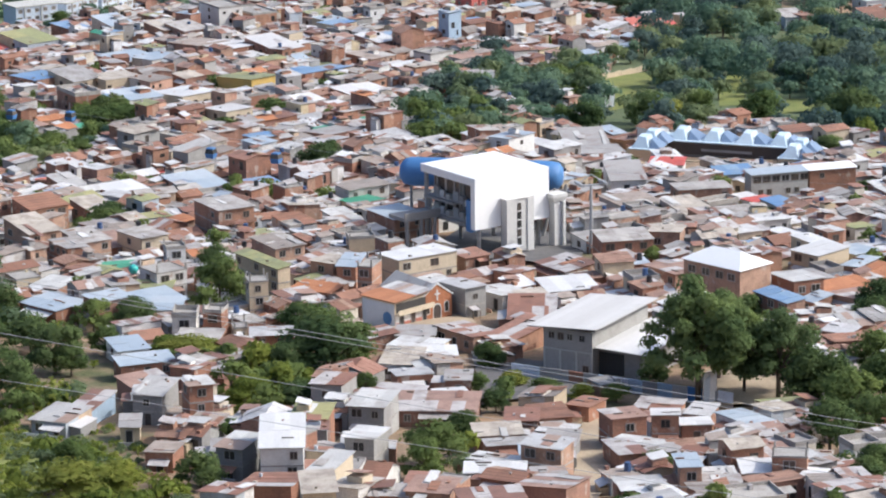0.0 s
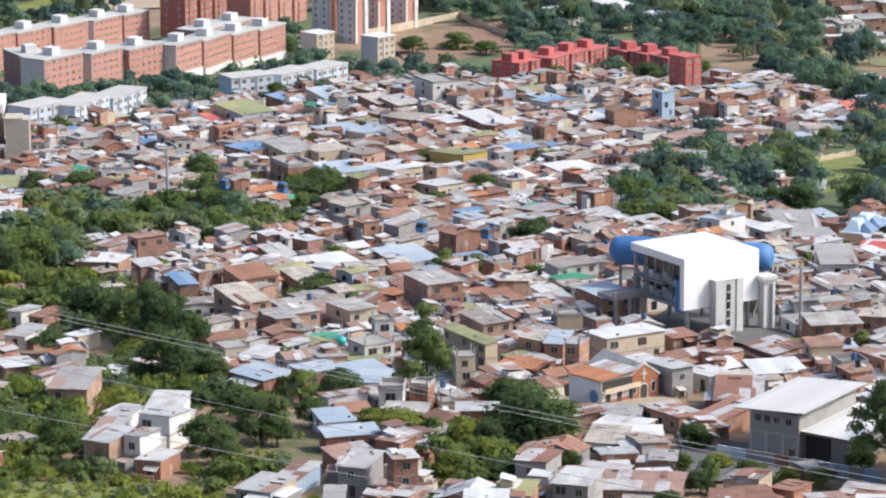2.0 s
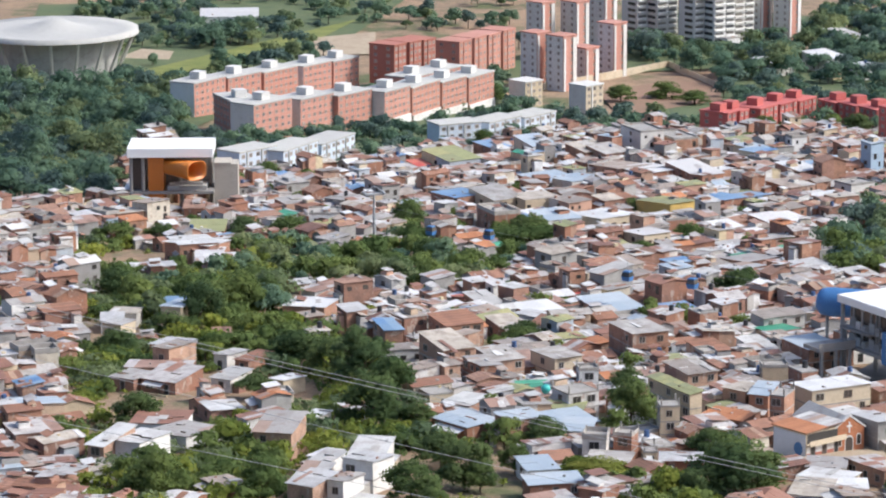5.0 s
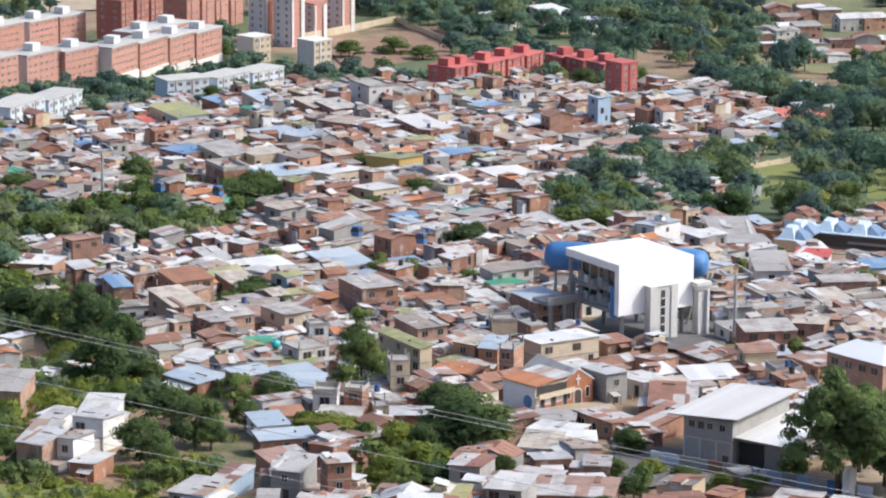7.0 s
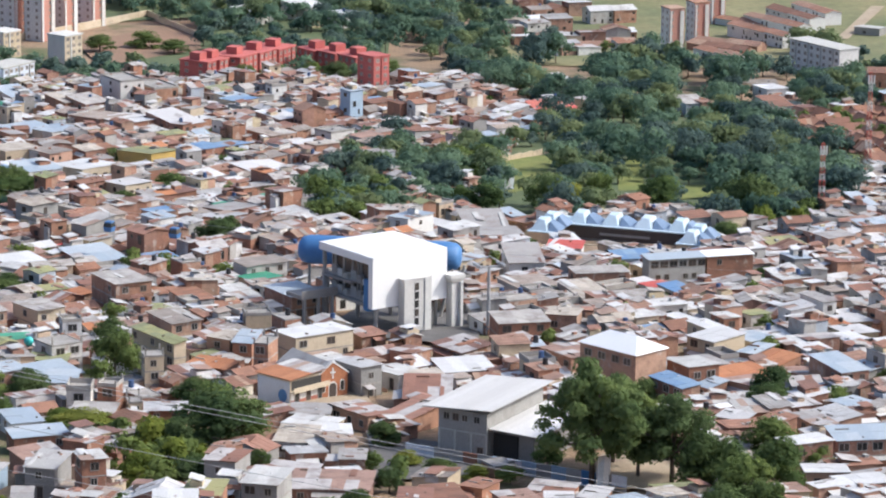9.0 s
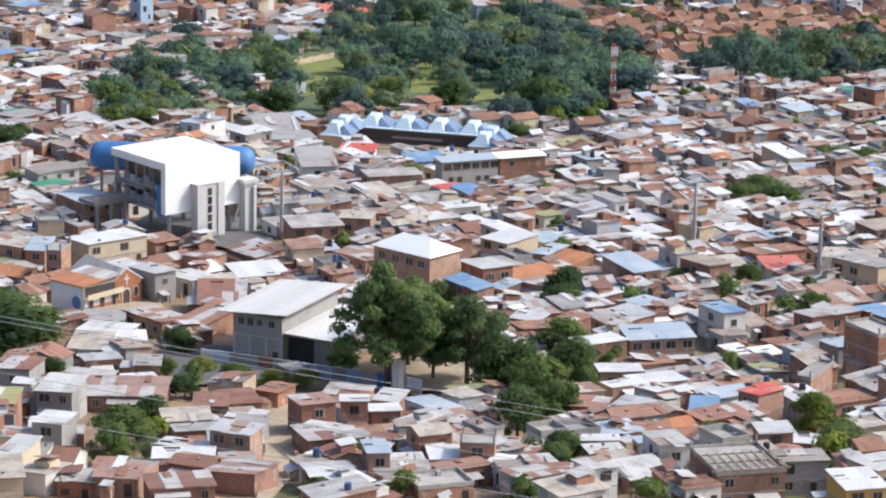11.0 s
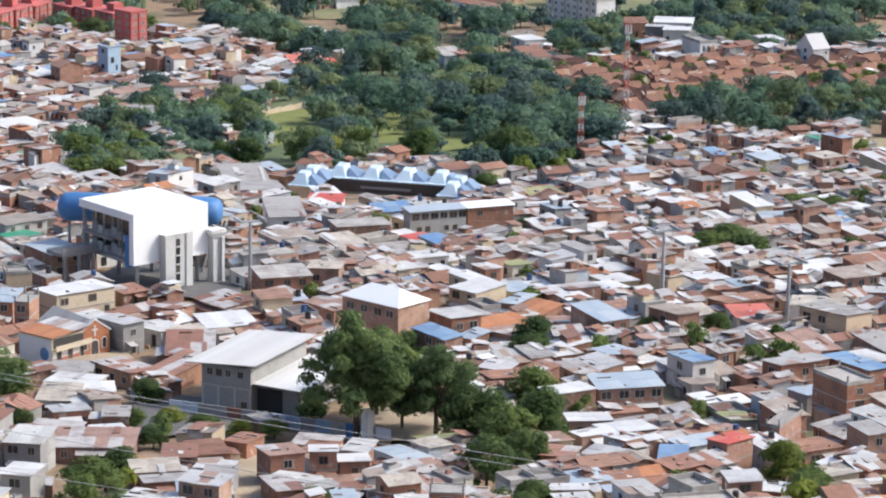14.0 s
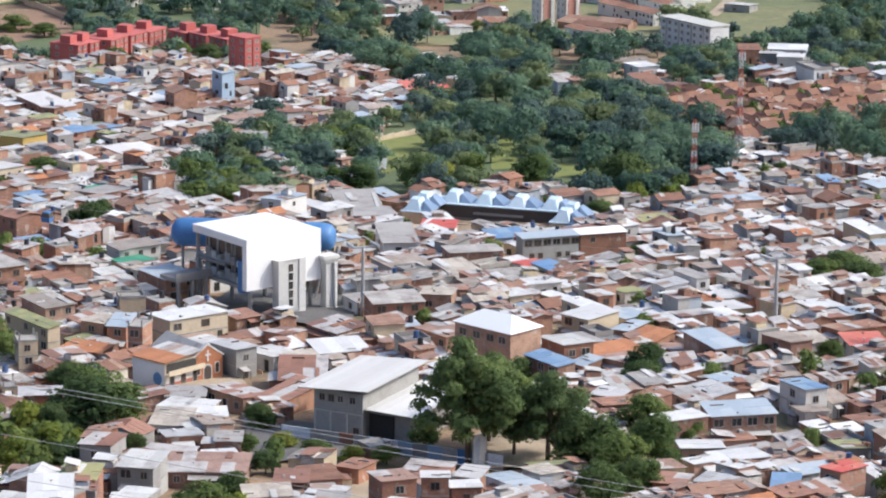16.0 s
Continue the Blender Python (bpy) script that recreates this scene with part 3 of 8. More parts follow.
M["canopy"] = leaf_material("sunlit_canopy", [(0.123, 0.175, 0.089), (0.144, 0.207, 0.095), (0.172, 0.239, 0.099), (0.207, 0.273, 0.105)], 0.3)
KINDS = dict(round=[tree_kind(k, 4000, 26, M["leaf"], 0.04, leaf=0.034) for k in range(1, 6)], light=[tree_kind(k, 4000, 20, M["leafy"], 0.03, leaf=0.034) for k in range(11, 14)], tall=[tree_kind(k, 17000, 64, M["canopy"], 0.2, 1.05, 0.019, 0.55) for k in range(21, 23)])


def tree(x, y, w, h, kind="round", name="tree", label=""):
    rng = random.Random(int(x * 13 + y * 7))
    trunk, crown = rng.choice(KINDS[kind])
    word = dict(round="broad dark green tree with a rounded uneven crown", light="bright yellowish green bushy tree", tall="tall broad-crowned dark green tree with airy gaps")[kind]
    ob = thing(name, x, y, 0, label or f"{word} among the houses", "tree", "trees among the houses")
    ob.matrix_basis = ob.matrix_basis @ pose(0, 0, 0, 0, 0, rng.uniform(0, 360)) @ Matrix.Diagonal((w, w, h, 1))
    part("trunk", trunk, (), ob)
    part("crown", crown, (), ob)
    TAKEN.append((x, y, w * 0.3))
    return ob


# ---- ground ----
def ground_sheet():
    ys = np.concatenate([np.array([-3000, -1500, -700, -300, -150]), np.arange(-100, 420, 40), np.arange(420, 1700, 10), np.array([1760, 1850, 2000, 2300, 2800, 3500, 4500, 7000, 12000, 25000])])
    xs = np.concatenate([np.array([-20000, -9000, -4000, -2000, -1000, -600]), np.arange(-450, 451, 10), np.array([600, 1000, 2000, 4000, 9000, 20000])])
    X, Y = np.meshgrid(xs, ys)
    Z = ground_z(X, Y)
    rough = np.array([noise.noise(Vector((a / 23, b / 23, 0))) for a, b in zip(X.ravel(), Y.ravel())]).reshape(X.shape)
    Z = Z + np.clip(rough, -0.8, 0.8) * 0.5 - 0.3
    n = len(xs)
    f = [(j * n + i, j * n + i + 1, (j + 1) * n + i + 1, (j + 1) * n + i) for j in range(len(ys) - 1) for i in range(n - 1)]
    me = bpy.data.meshes.new("ground")
    me.from_pydata(np.stack([X, Y, Z], 2).reshape(-1, 3).tolist(), [], f)
    me.materials.append(M["ground"])
    me.shade_smooth()
    tagged(new("ground", me), "sloping earth and grass ground under the hillside district", "ground", kind="structure")


ground_sheet()


def patch(name, mat, corners, label, category, up=0.35):
    """A piece of ground with its own surface, draped over the slope."""
    c = [Vector((*p, 0)) for p in corners]
    bm = bmesh.new()
    n = 10
    g = [[bm.verts.new((c[0].lerp(c[1], i / n)).lerp(c[3].lerp(c[2], i / n), j / n)) for i in range(n + 1)] for j in range(n + 1)]
    for row in g:
        for v in row:
            v.co.z = gz(v.co.x, v.co.y) + up
    for j in range(n):
        for i in range(n):
            bm.faces.new((g[j][i], g[j][i + 1], g[j + 1][i + 1], g[j + 1][i]))
    bm.normal_update()
    if bm.faces[:][0].normal.z < 0:
        bmesh.ops.reverse_faces(bm, faces=bm.faces[:])
    me = bpy.data.meshes.new(name)
    bm.to_mesh(me)
    bm.free()
    me.materials.append(mat)
    return tagged(new(name, me), label, category, kind="structure")


def inside(x, y, poly):
    c, j = False, len(poly) - 1
    for i in range(len(poly)):
        (a, b), (d, e) = poly[i], poly[j]
        if (b > y) != (e > y) and x < (d - a) * (y - b) / (e - b) + a:
            c = not c
        j = i
    return c


# ---- cable-car station with the blue tube ----
def station_blue():
    s = thing("cable_car_station", 0, 720, 35.6, "white folded-portal cable-car station with a blue tube and concrete towers", "station", z=0.0)
    b = Buf()
    b.box(0, 19, 0, 19.3, 13.9, 15.5)
    b.box(0, 19, 0, 1.5, 4.7, 13.9)
    part("portal_shell", b, M["gleam"], s, "white panelled roof and front wall")
    b = Buf()
    b.box(0.4, 18.6, 0.4, 18.9, 15.5, 15.56)
    part("roof_membrane", b, M["gleam"], s)
    b = Buf()
    b.box(6.6, 13.3, -2.0, 0, -3, 10.3)
    b.box(6.5, 8.0, -2.25, -2.0, -3, 10.4)
    b.box(11.8, 13.4, -2.25, -2.0, -3, 10.4)
    b.box(6.4, 13.5, -2.2, 0, 10.3, 10.6)
    part("stair_tower", b, M["palec"], s, "pale concrete stair tower")
    for k in range(5):
        b = Buf()
        b.box(9.3, 10.3, -2.1, -1.9, 0.6 + k * 1.85, 2.1 + k * 1.85)
        part("slit_window", b, M["glass"], s)
    # Dark bands laid on the solid inner wall for the dim levels inside.
    for z0, z1 in ((6.3, 8.2), (9.8, 12.9)):
        b = Buf()
        b.box(2.66, 2.8, 3.6, 18.0, z0, z1)
        part("dark_opening", b, M["glass"], s)
    for k in range(5):
        b = Buf()
        b.box(2.5, 2.65, 4.2 + k * 3.1, 4.9 + k * 3.1, 5.3, 13.8)
        part("mullion", b, M["wgrey"], s)
    b = Buf()
    b.box(19.2, 21.4, -1.6, 0.4, -3, 8.2)
    b.hexa([(19.0, -1.8, 8.2), (21.6, -1.8, 8.2), (21.6, 0.6, 8.2), (19.0, 0.6, 8.2), (18.4, -2.2, 9.2), (22.2, -2.2, 9.2), (22.2, 1.0, 9.2), (18.4, 1.0, 9.2)])
    b.box(18.4, 22.2, -2.2, 1.0, 9.2, 9.9)
    part("concrete_pier", b, M["palec"], s)
    b = Buf()
    b.box(21.0, 21.6, -2.3, -1.62, -3, 8.2)
    part("pier_rib", b, M["palec"], s)
    for z in (6.2, 9.6):
        for k in range(6):
            b = Buf()
            b.box(1.2 + (k % 3) * 0.35, 2.0 + (k % 2) * 0.4, 4.0 + k * 2.3, 5.3 + k * 2.3 + (k % 3) * 0.3, z - 0.9, z + 0.4 + (k % 3) * 0.45)
            part("machinery", b, M[("palec", "wgrey", "steel", "conc")[k % 4]], s)
    b = Buf()
    b.box(0.5, 18.5, 2.0, 19.0, 4.6, 5.3)
    b.box(0.5, 18.5, 8.5, 19.0, 8.4, 8.9)
    part("platform_slab", b, M["wgrey"], s, "grey concrete boarding platforms")
    b = Buf()
    b.box(2.8, 3.1, 2.7, 18.5, 5.3, 13.9)
    b.box(2.0, 18, 8.0, 8.3, 5.3, 13.9)
    b.box(3.0, 18, 15, 15.3, 5.3, 13.9)
    part("inner_wall", b, M["wgrey"], s)
    for x, y in ((1, 18.7), (2.6, 2.4), (9.5, 2.5), (9.5, 18.5), (18, 2.5), (18, 18.5)):
        b = Buf()
        b.tube(x, y, -3, 13.9, 0.45, 0.45, 12)
        part("column", b, M["wgrey"], s)
    b = Buf()
    b.box(0.1, 2.4, 1.55, 3.3, 4.0, 10.6)
    part("blue_panel", b, M["deepblue"], s, "deep blue wall panel")
    for z in (5.9, 6.3, 9.3, 9.7):
        b = Buf()
        b.box(0.42, 0.5, 2.8, 18.5, z, z + 0.09)
        part("railing", b, M["steel"], s)
    b = Buf()
    b.box(-8.5, 0.5, 13, 19, 5.2, 6.0)
    b.box(-8.5, 0.5, 13, 13.3, 6.0, 7.0)
    part("access_deck", b, M["wgrey"], s)
    for x in (-8, -4.5, -1):
        b = Buf()
        b.box(x, x + 0.6, 13.2, 13.8, -3, 5.2)
        part("deck_column", b, M["wgrey"], s)
    # the tube under the back of the roof
    ax = Vector((36.5, -7.0, 0)).normalized()
    side = Vector((-ax.y, ax.x, 0))
    bm = bmesh.new()
    rings = []
    for d, k in ((-19.0, 0.0), (-18.8, 0.55), (-18.0, 0.86), (-16.5, 1.0), (13.5, 1.0), (15.3, 0.9), (16.1, 0.6), (16.3, 0.0)):
        ring = []
        for i in range(20):
            a = 2 * math.pi * i / 20
            p = Vector((2.8, 748.5, 10.2)) + ax * d + side * (3.5 * max(k, 0.02) * math.cos(a)) + Vector((0, 0, 3.1 * max(k, 0.02) * math.sin(a)))
            ring.append(bm.verts.new(p))
        rings.append(ring)
    for r0, r1 in zip(rings, rings[1:]):
        for i in range(20):
            bm.faces.new((r0[i], r0[(i + 1) % 20], r1[(i + 1) % 20], r1[i]))
    bmesh.ops.recalc_face_normals(bm, faces=bm.faces[:])
    me = bpy.data.meshes.new("tube_shell")
    bm.to_mesh(me)
    bm.free()
    me.materials.append(M["deepblue"])
    me.shade_smooth()
    t = part("tube_shell", me, (), s, "deep blue rounded cable tube")
    t.matrix_parent_inverse = s.matrix_basis.inverted()
    for x, y in ((-13.5, 750), (-9.5, 744), (14, 743), (16.5, 747)):
        b = Buf()
        b.rod((x, y, -4), (x + (3 if x > 0 else 0), y, 8), 0.35, 8)
        o = part("tube_strut", b, M["wgrey"], s)
        o.matrix_parent_inverse = s.matrix_basis.inverted()
    TAKEN.extend([(2, 735, 18), (12, 712, 6), (22, 717, 6), (3, 713, 5), (16, 714, 6)])
    TAKEN.append((-9, 742, 8))


station_blue()


M["sandy"] = pieced("sandy_concrete", even([(0.5, 0.46, 0.39), (0.47, 0.43, 0.37)]), (0.34, 0.3, 0.25), (0.5, 0.75), 0.45, 0.9)


def soft(v):
    """Squares a circle a little."""
    return math.copysign(abs(v) ** 0.65, v)


def station_orange(x, y):
    s = thing("cable_car_station", x, y, 8, "white-roofed cable-car station with a flared orange tube", "station", z=gz(x, y))
    b = Buf()
    b.box(-13, 12, -8, 10, 16.6, 19.2)
    part("roof_slab", b, M["gleam"], s, "thick white roof slab")
    b = Buf()
    b.box(12.1, 19, -3, 5, -3, 13.6)
    b.box(12.0, 17, -3.2, 5.1, 13.6, 14.1)
    part("side_block", b, M["sandy"], s, "pale concrete side block")
    b = Buf()
    b.box(-7, -2.5, -6.5, 6, -3, 16.5)
    part("orange_wall", b, M["hotorange"], s, "orange wall panel")
    b = Buf()
    b.box(-12.2, -7.6, -4.5, 6, 5.5, 16.3)
    part("glass_wall", b, M["glass"], s, "dark glazed wall")
    b = Buf()
    b.box(-1.5, 10, -6, 1.5, 6.45, 7.8)
    b.box(2, 9, -7, -6.1, 8.2, 9.2)
    part("machinery", b, M["wgrey"], s, "grey cable machinery")
    bm = bmesh.new()
    rings = []
    for d, k in ((-9, 0.8), (-2, 0.85), (4, 0.95), (7.5, 1.1), (7.6, 1.02), (0, 0.85)):
        rings.append([bm.verts.new((1.8 + 0.75 * d + 0.66 * 3.6 * k * soft(math.cos(2 * math.pi * i / 24)), -6.2 - 0.66 * d + 0.75 * 3.6 * k * soft(math.cos(2 * math.pi * i / 24)), 13.2 + 2.6 * k * soft(math.sin(2 * math.pi * i / 24)))) for i in range(24)])
    for r0, r1 in zip(rings, rings[1:]):
        for i in range(24):
            bm.faces.new((r0[i], r0[(i + 1) % 24], r1[(i + 1) % 24], r1[i]))
    bmesh.ops.recalc_face_normals(bm, faces=bm.faces[:])
    me = bpy.data.meshes.new("tube_shell")
    bm.to_mesh(me)
    bm.free()
    me.materials.append(M["hotorange"])
    me.shade_smooth()
    part("tube_shell", me, (), s, "flared orange cable tube")
    b = Buf()
    b.box(-12, 12, -7, 9, 5.5, 6.4)
    b.box(-2.4, 11, 2, 8, 6.4, 16.4)
    part("platform", b, M["wgrey"], s)
    for px in (-12, -8.5, 2, 11):
        for py in ((-6.5, 8) if px < 0 else (1.0, 8)):
            b = Buf()
            b.tube(px, py, -3, 16.6, 0.5, 0.5, 10)
            part("column", b, M["wgrey"], s)
    TAKEN.append((x + 3, y, 17))


station_orange(-210.4, 1023.8)


# ---- apartment blocks ----
def block(name, x, y, r, lx, ly, storeys, wall, label, group="", bays=None, storey=2.7, base=0.0, towers=0, trim="wwhite", z=None, ends=None, stripe=False, bands=False, plinth=False):
    """A flat block: walls, roof slab, roof huts and every window of the two seen sides."""
    s = thing(name, x, y, r, label, "apartment building", group, z)
    h = storeys * storey
    b = Buf()
    b.box(-lx / 2, lx / 2, -ly / 2, ly / 2, -4, h)
    part("wall", b, M[wall], s)
    b = Buf()
    b.box(-lx / 2 - 0.3, lx / 2 + 0.3, -ly / 2 - 0.3, ly / 2 + 0.3, h, h + 0.5)
    part("roof", b, M["conc" if trim == "palec" else trim], s, "pale flat roof with low parapet")
    for k in range(towers):
        b = Buf()
        u = (k + 0.5) / towers * lx - lx / 2
        b.box(u - 2.2, u + 2.2, -2.2, 2.2, h + 0.5, h + 3.2)
        part("stair_hut", b, M[trim], s)
    if ends:
        b = Buf()
        b.box(-lx / 2 - 0.12, -lx / 2, -ly / 2 + 0.1, ly / 2 - 0.1, -4, h - 0.05)
        part("end_wall", b, M[ends], s)
    if plinth:
        b = Buf()
        b.box(-lx / 2 + 0.1, lx / 2 - 0.1, -ly / 2 - 0.5, -ly / 2, -4, 2.4)
        part("plinth", b, M["wwhite"], s, "whitewashed ground floor")
    n = bays or max(2, round(lx / 3.2))
    me = window_mesh(1.0 if stripe else 1.3, 1.1, mats=("pane", "softframe"))
    for k in range(storeys if bands else 0):
        for e in (-0.26, 0.26):
            b = Buf()
            b.box(lx * (e - 0.2), lx * (e + 0.2), -ly / 2 - 0.05, -ly / 2 + 0.05, k * storey + 1.1, k * storey + 2.1)
            b.box(lx * (e - 0.21), lx * (e + 0.21), -ly / 2 - 0.8, -ly / 2, k * storey + 0.1, k * storey + 0.75, 1)
            part("window_band", b, [M["pane"], M["wwhite"]], s, "dark window band over a white balcony")
        b = Buf()
        b.box(-lx / 2 - 0.05, -lx / 2 + 0.05, -ly * 0.38, ly * 0.1, k * storey + 0.8, k * storey + 2.1)
        part("window_band", b, M["glass"], s)
    for k in range(0 if bands else storeys):
        for i in range(n):
            if stripe and i % 2:
                continue
            part("window", me, (), s, at=pose((i + 0.5) / n * lx - lx / 2, -ly / 2, k * storey + 0.9))
        q = 0 if ends and not stripe else max(1, round(ly / 5))
        for i in range(q):
            part("window", me, (), s, at=pose(-lx / 2 - (0.12 if ends else 0), (i + 0.5) / q * ly - ly / 2, k * storey + 0.9, 0, 0, -90))
    if stripe:
        for e, w in ((0.3, 0.12), (-0.42, 0.06)):
            b = Buf()
            b.box(lx * (e - w), lx * (e + w), -ly / 2 - 0.5, -ly / 2 - 0.12, -2, h - 0.6)
            part("white_panel", b, M["wwhite"], s, "tall blank white panel")
    for i in range(1, 0 if stripe or bands or trim == "palec" else n, 2):
        b = Buf()
        u = i / n * lx - lx / 2
        b.box(u - 0.22, u + 0.22, -ly / 2 - 0.35, -ly / 2, -2, h)
        part("pilaster", b, M[trim], s)
    TAKEN.append((x, y, max(lx, ly) * 0.45))
    for e in (-0.35, 0.35):
        TAKEN.append((x + e * lx * math.cos(radians(r)), y + e * lx * math.sin(radians(r)), ly * 0.9))
    return s


def slab_row(name, x0, y0, x1, y1, n, ly, storeys, wall, label, group, gap=2.0, **kw):
    """n blocks end to end along a line."""
    r = math.degrees(math.atan2(y1 - y0, x1 - x0))
    L = math.hypot(x1 - x0, y1 - y0) / n
    for i in range(n):
        f = (i + 0.5) / n
        block(name, x0 + (x1 - x0) * f, y0 + (y1 - y0) * f + (i % 2) * 1.5, r, L - gap, ly, storeys, wall, label, group, **kw)


# the salmon estate: front corner, turn, length, pale end wall and whitewashed ground floor of every unit
for x, y, r, lx, ends, plinth in ((-257.9, 1295.8, 66, 20.4, "wwhite", False), (-249.3, 1317.5, 61.2, 19.8, None, False), (-239.4, 1339.1, 61.8, 21.0, None, False), (-228.0, 1362.2, 62, 18.0, "wwhite", False), (-219.1, 1380.2, 60.4, 16.0, None, False),
                                  (-222.5, 1223.7, 59.3, 20.4, "wwhite", False), (-209.7, 1245.8, 62.1, 19.6, "wwhite", False), (-198.7, 1261.7, 61, 19.8, None, False), (-184.2, 1277.9, 67.3, 18.4, "wwhite", True), (-176.4, 1295.1, 70, 22.2, None, True), (-168.1, 1316.4, 67.2, 18.5, None, True), (-160.2, 1333.8, 67.7, 19.8, None, True), (-244.4, 1263.1, -58.9, 23.0, None, False)):
    c, n = math.cos(radians(r)), math.sin(radians(r))
    block("apartment_block", x + c * lx / 2 - n * 5.5, y + n * lx / 2 + c * 5.5, r, lx, 11, 5, "wpink", "five-storey salmon brick apartment block with a white roof hut", "salmon brick apartments", storey=2.5, trim="palec", towers=1, ends=ends, plinth=plinth, z=gz(x, y))
slab_row("apartment_block", -187.7, 1331.8, -169.9, 1365.2, 1, 11, 5, "wpink", "five-storey salmon brick apartment block with white roof huts", "salmon brick apartments", trim="palec", towers=2)
slab_row("apartment_block", -201.6, 1387.5, -187.7, 1414.8, 3, 12, 7, "wrust", "seven-storey dark brick apartment block in its own shade", "brick apartments behind", trim="wrust")
slab_row("apartment_block", -179.9, 1422.5, -161.5, 1467.9, 4, 11, 6, "wpink", "six-storey orange brick apartment block", "brick apartments behind", trim="wpink")
for at in ((-143.1, 1415.7, 8), (-131.9, 1407.0, 8), (-125.3, 1434.1, 5), (-115.4, 1450.3, 8), (-148.7, 1491.6, 9), (-134.7, 1495.4, 9), (-125.2, 1523.5, 9), (-60.7, 1567.9, 9), (-48.1, 1562.4, 9)):
    block("apartment_tower", at[0], at[1], 52, 8.0, 9.0, at[2], "wpink", "tall orange brick apartment tower with pale panels", "brick apartment towers", bays=4, trim="wpink", ends="wwhite", stripe=True)
for at in ((-111.1, 1545.0, 9), (-102.4, 1543.8, 8), (-85.9, 1534.4, 9), (-77.3, 1533.2, 9), (-70.0, 1556.4, 9)):
    block("apartment_tower", at[0], at[1], 42, 11, 11, at[2], "wwhite", "white high-rise apartment tower with banded windows", "white apartment towers", bays=4, bands=True)
slab_row("apartment_block", -159.8, 1220.4, -144.8, 1230.1, 1, 10, 3, "wpale", "three-storey whitish blue apartment block", "pale blue apartments", ends="wpale", trim="conc")
slab_row("apartment_block", -145.1, 1230.8, -124.2, 1264.9, 2, 10, 3, "wpale", "three-storey whitish blue apartment block", "pale blue apartments", ends="wpale", trim="conc")
slab_row("apartment_block", -212.2, 1116.2, -201.7, 1132.1, 1, 10, 3, "wpale", "three-storey whitish blue apartment block", "pale blue apartments", ends="wpale", trim="conc")
slab_row("apartment_block", -199.8, 1124.0, -183.2, 1171.3, 2, 10, 3, "wpale", "three-storey whitish blue apartment block", "pale blue apartments", ends="wpale", trim="conc")
for x, y, n in ((-140.6, 1353.3, 4), (-114.7, 1321.5, 5)):
    block("apartment_block", x, y, 50, 9, 9, n, "wcream", "small cream apartment block with shaded recesses", "cream apartments", bays=3, storey=2.5, ends="wwhite")
slab_row("apartment_block", -65.6, 1279.5, -57.6, 1292.8, 2, 12, 3, "wred", "four-storey red apartment block with stair towers", "red apartments", trim="wred", towers=1, storey=2.5)
slab_row("apartment_block", -54.7, 1297.2, -34.7, 1338.0, 3, 12, 3, "wred", "four-storey red apartment block with stair towers", "red apartments", trim="wred", towers=1, storey=2.5)
slab_row("apartment_block", -25.5, 1331.3, -2.3, 1299.8, 3, 10, 3, "wred", "four-storey red apartment block with stair towers", "red apartments", trim="wred", towers=1, storey=2.5)
block("apartment_block", -0.5, 1251.0, 40, 7, 9, 5, "wred", "tall red end block of the red apartments", "red apartments", trim="wred", bays=2)
# far apartments beyond the woods
for x, y, n in ((116.9, 1399.3, 7), (128.5, 1419.8, 7), (140.0, 1474.5, 6)):
    block("apartment_tower", x, y, 20, 6.5, 8, n - 1, "wpink", "brick apartment tower with white corners beyond the woods", "far brick towers", bays=3, trim="brick", ends="wwhite", stripe=True)
block("apartment_block", 168.2, 1331.3, -58, 29.7, 9, 4, "wwhite", "cream apartment slab with dark recessed bays", "far cream slab", bays=8, trim="conc", ends=None, stripe=False)

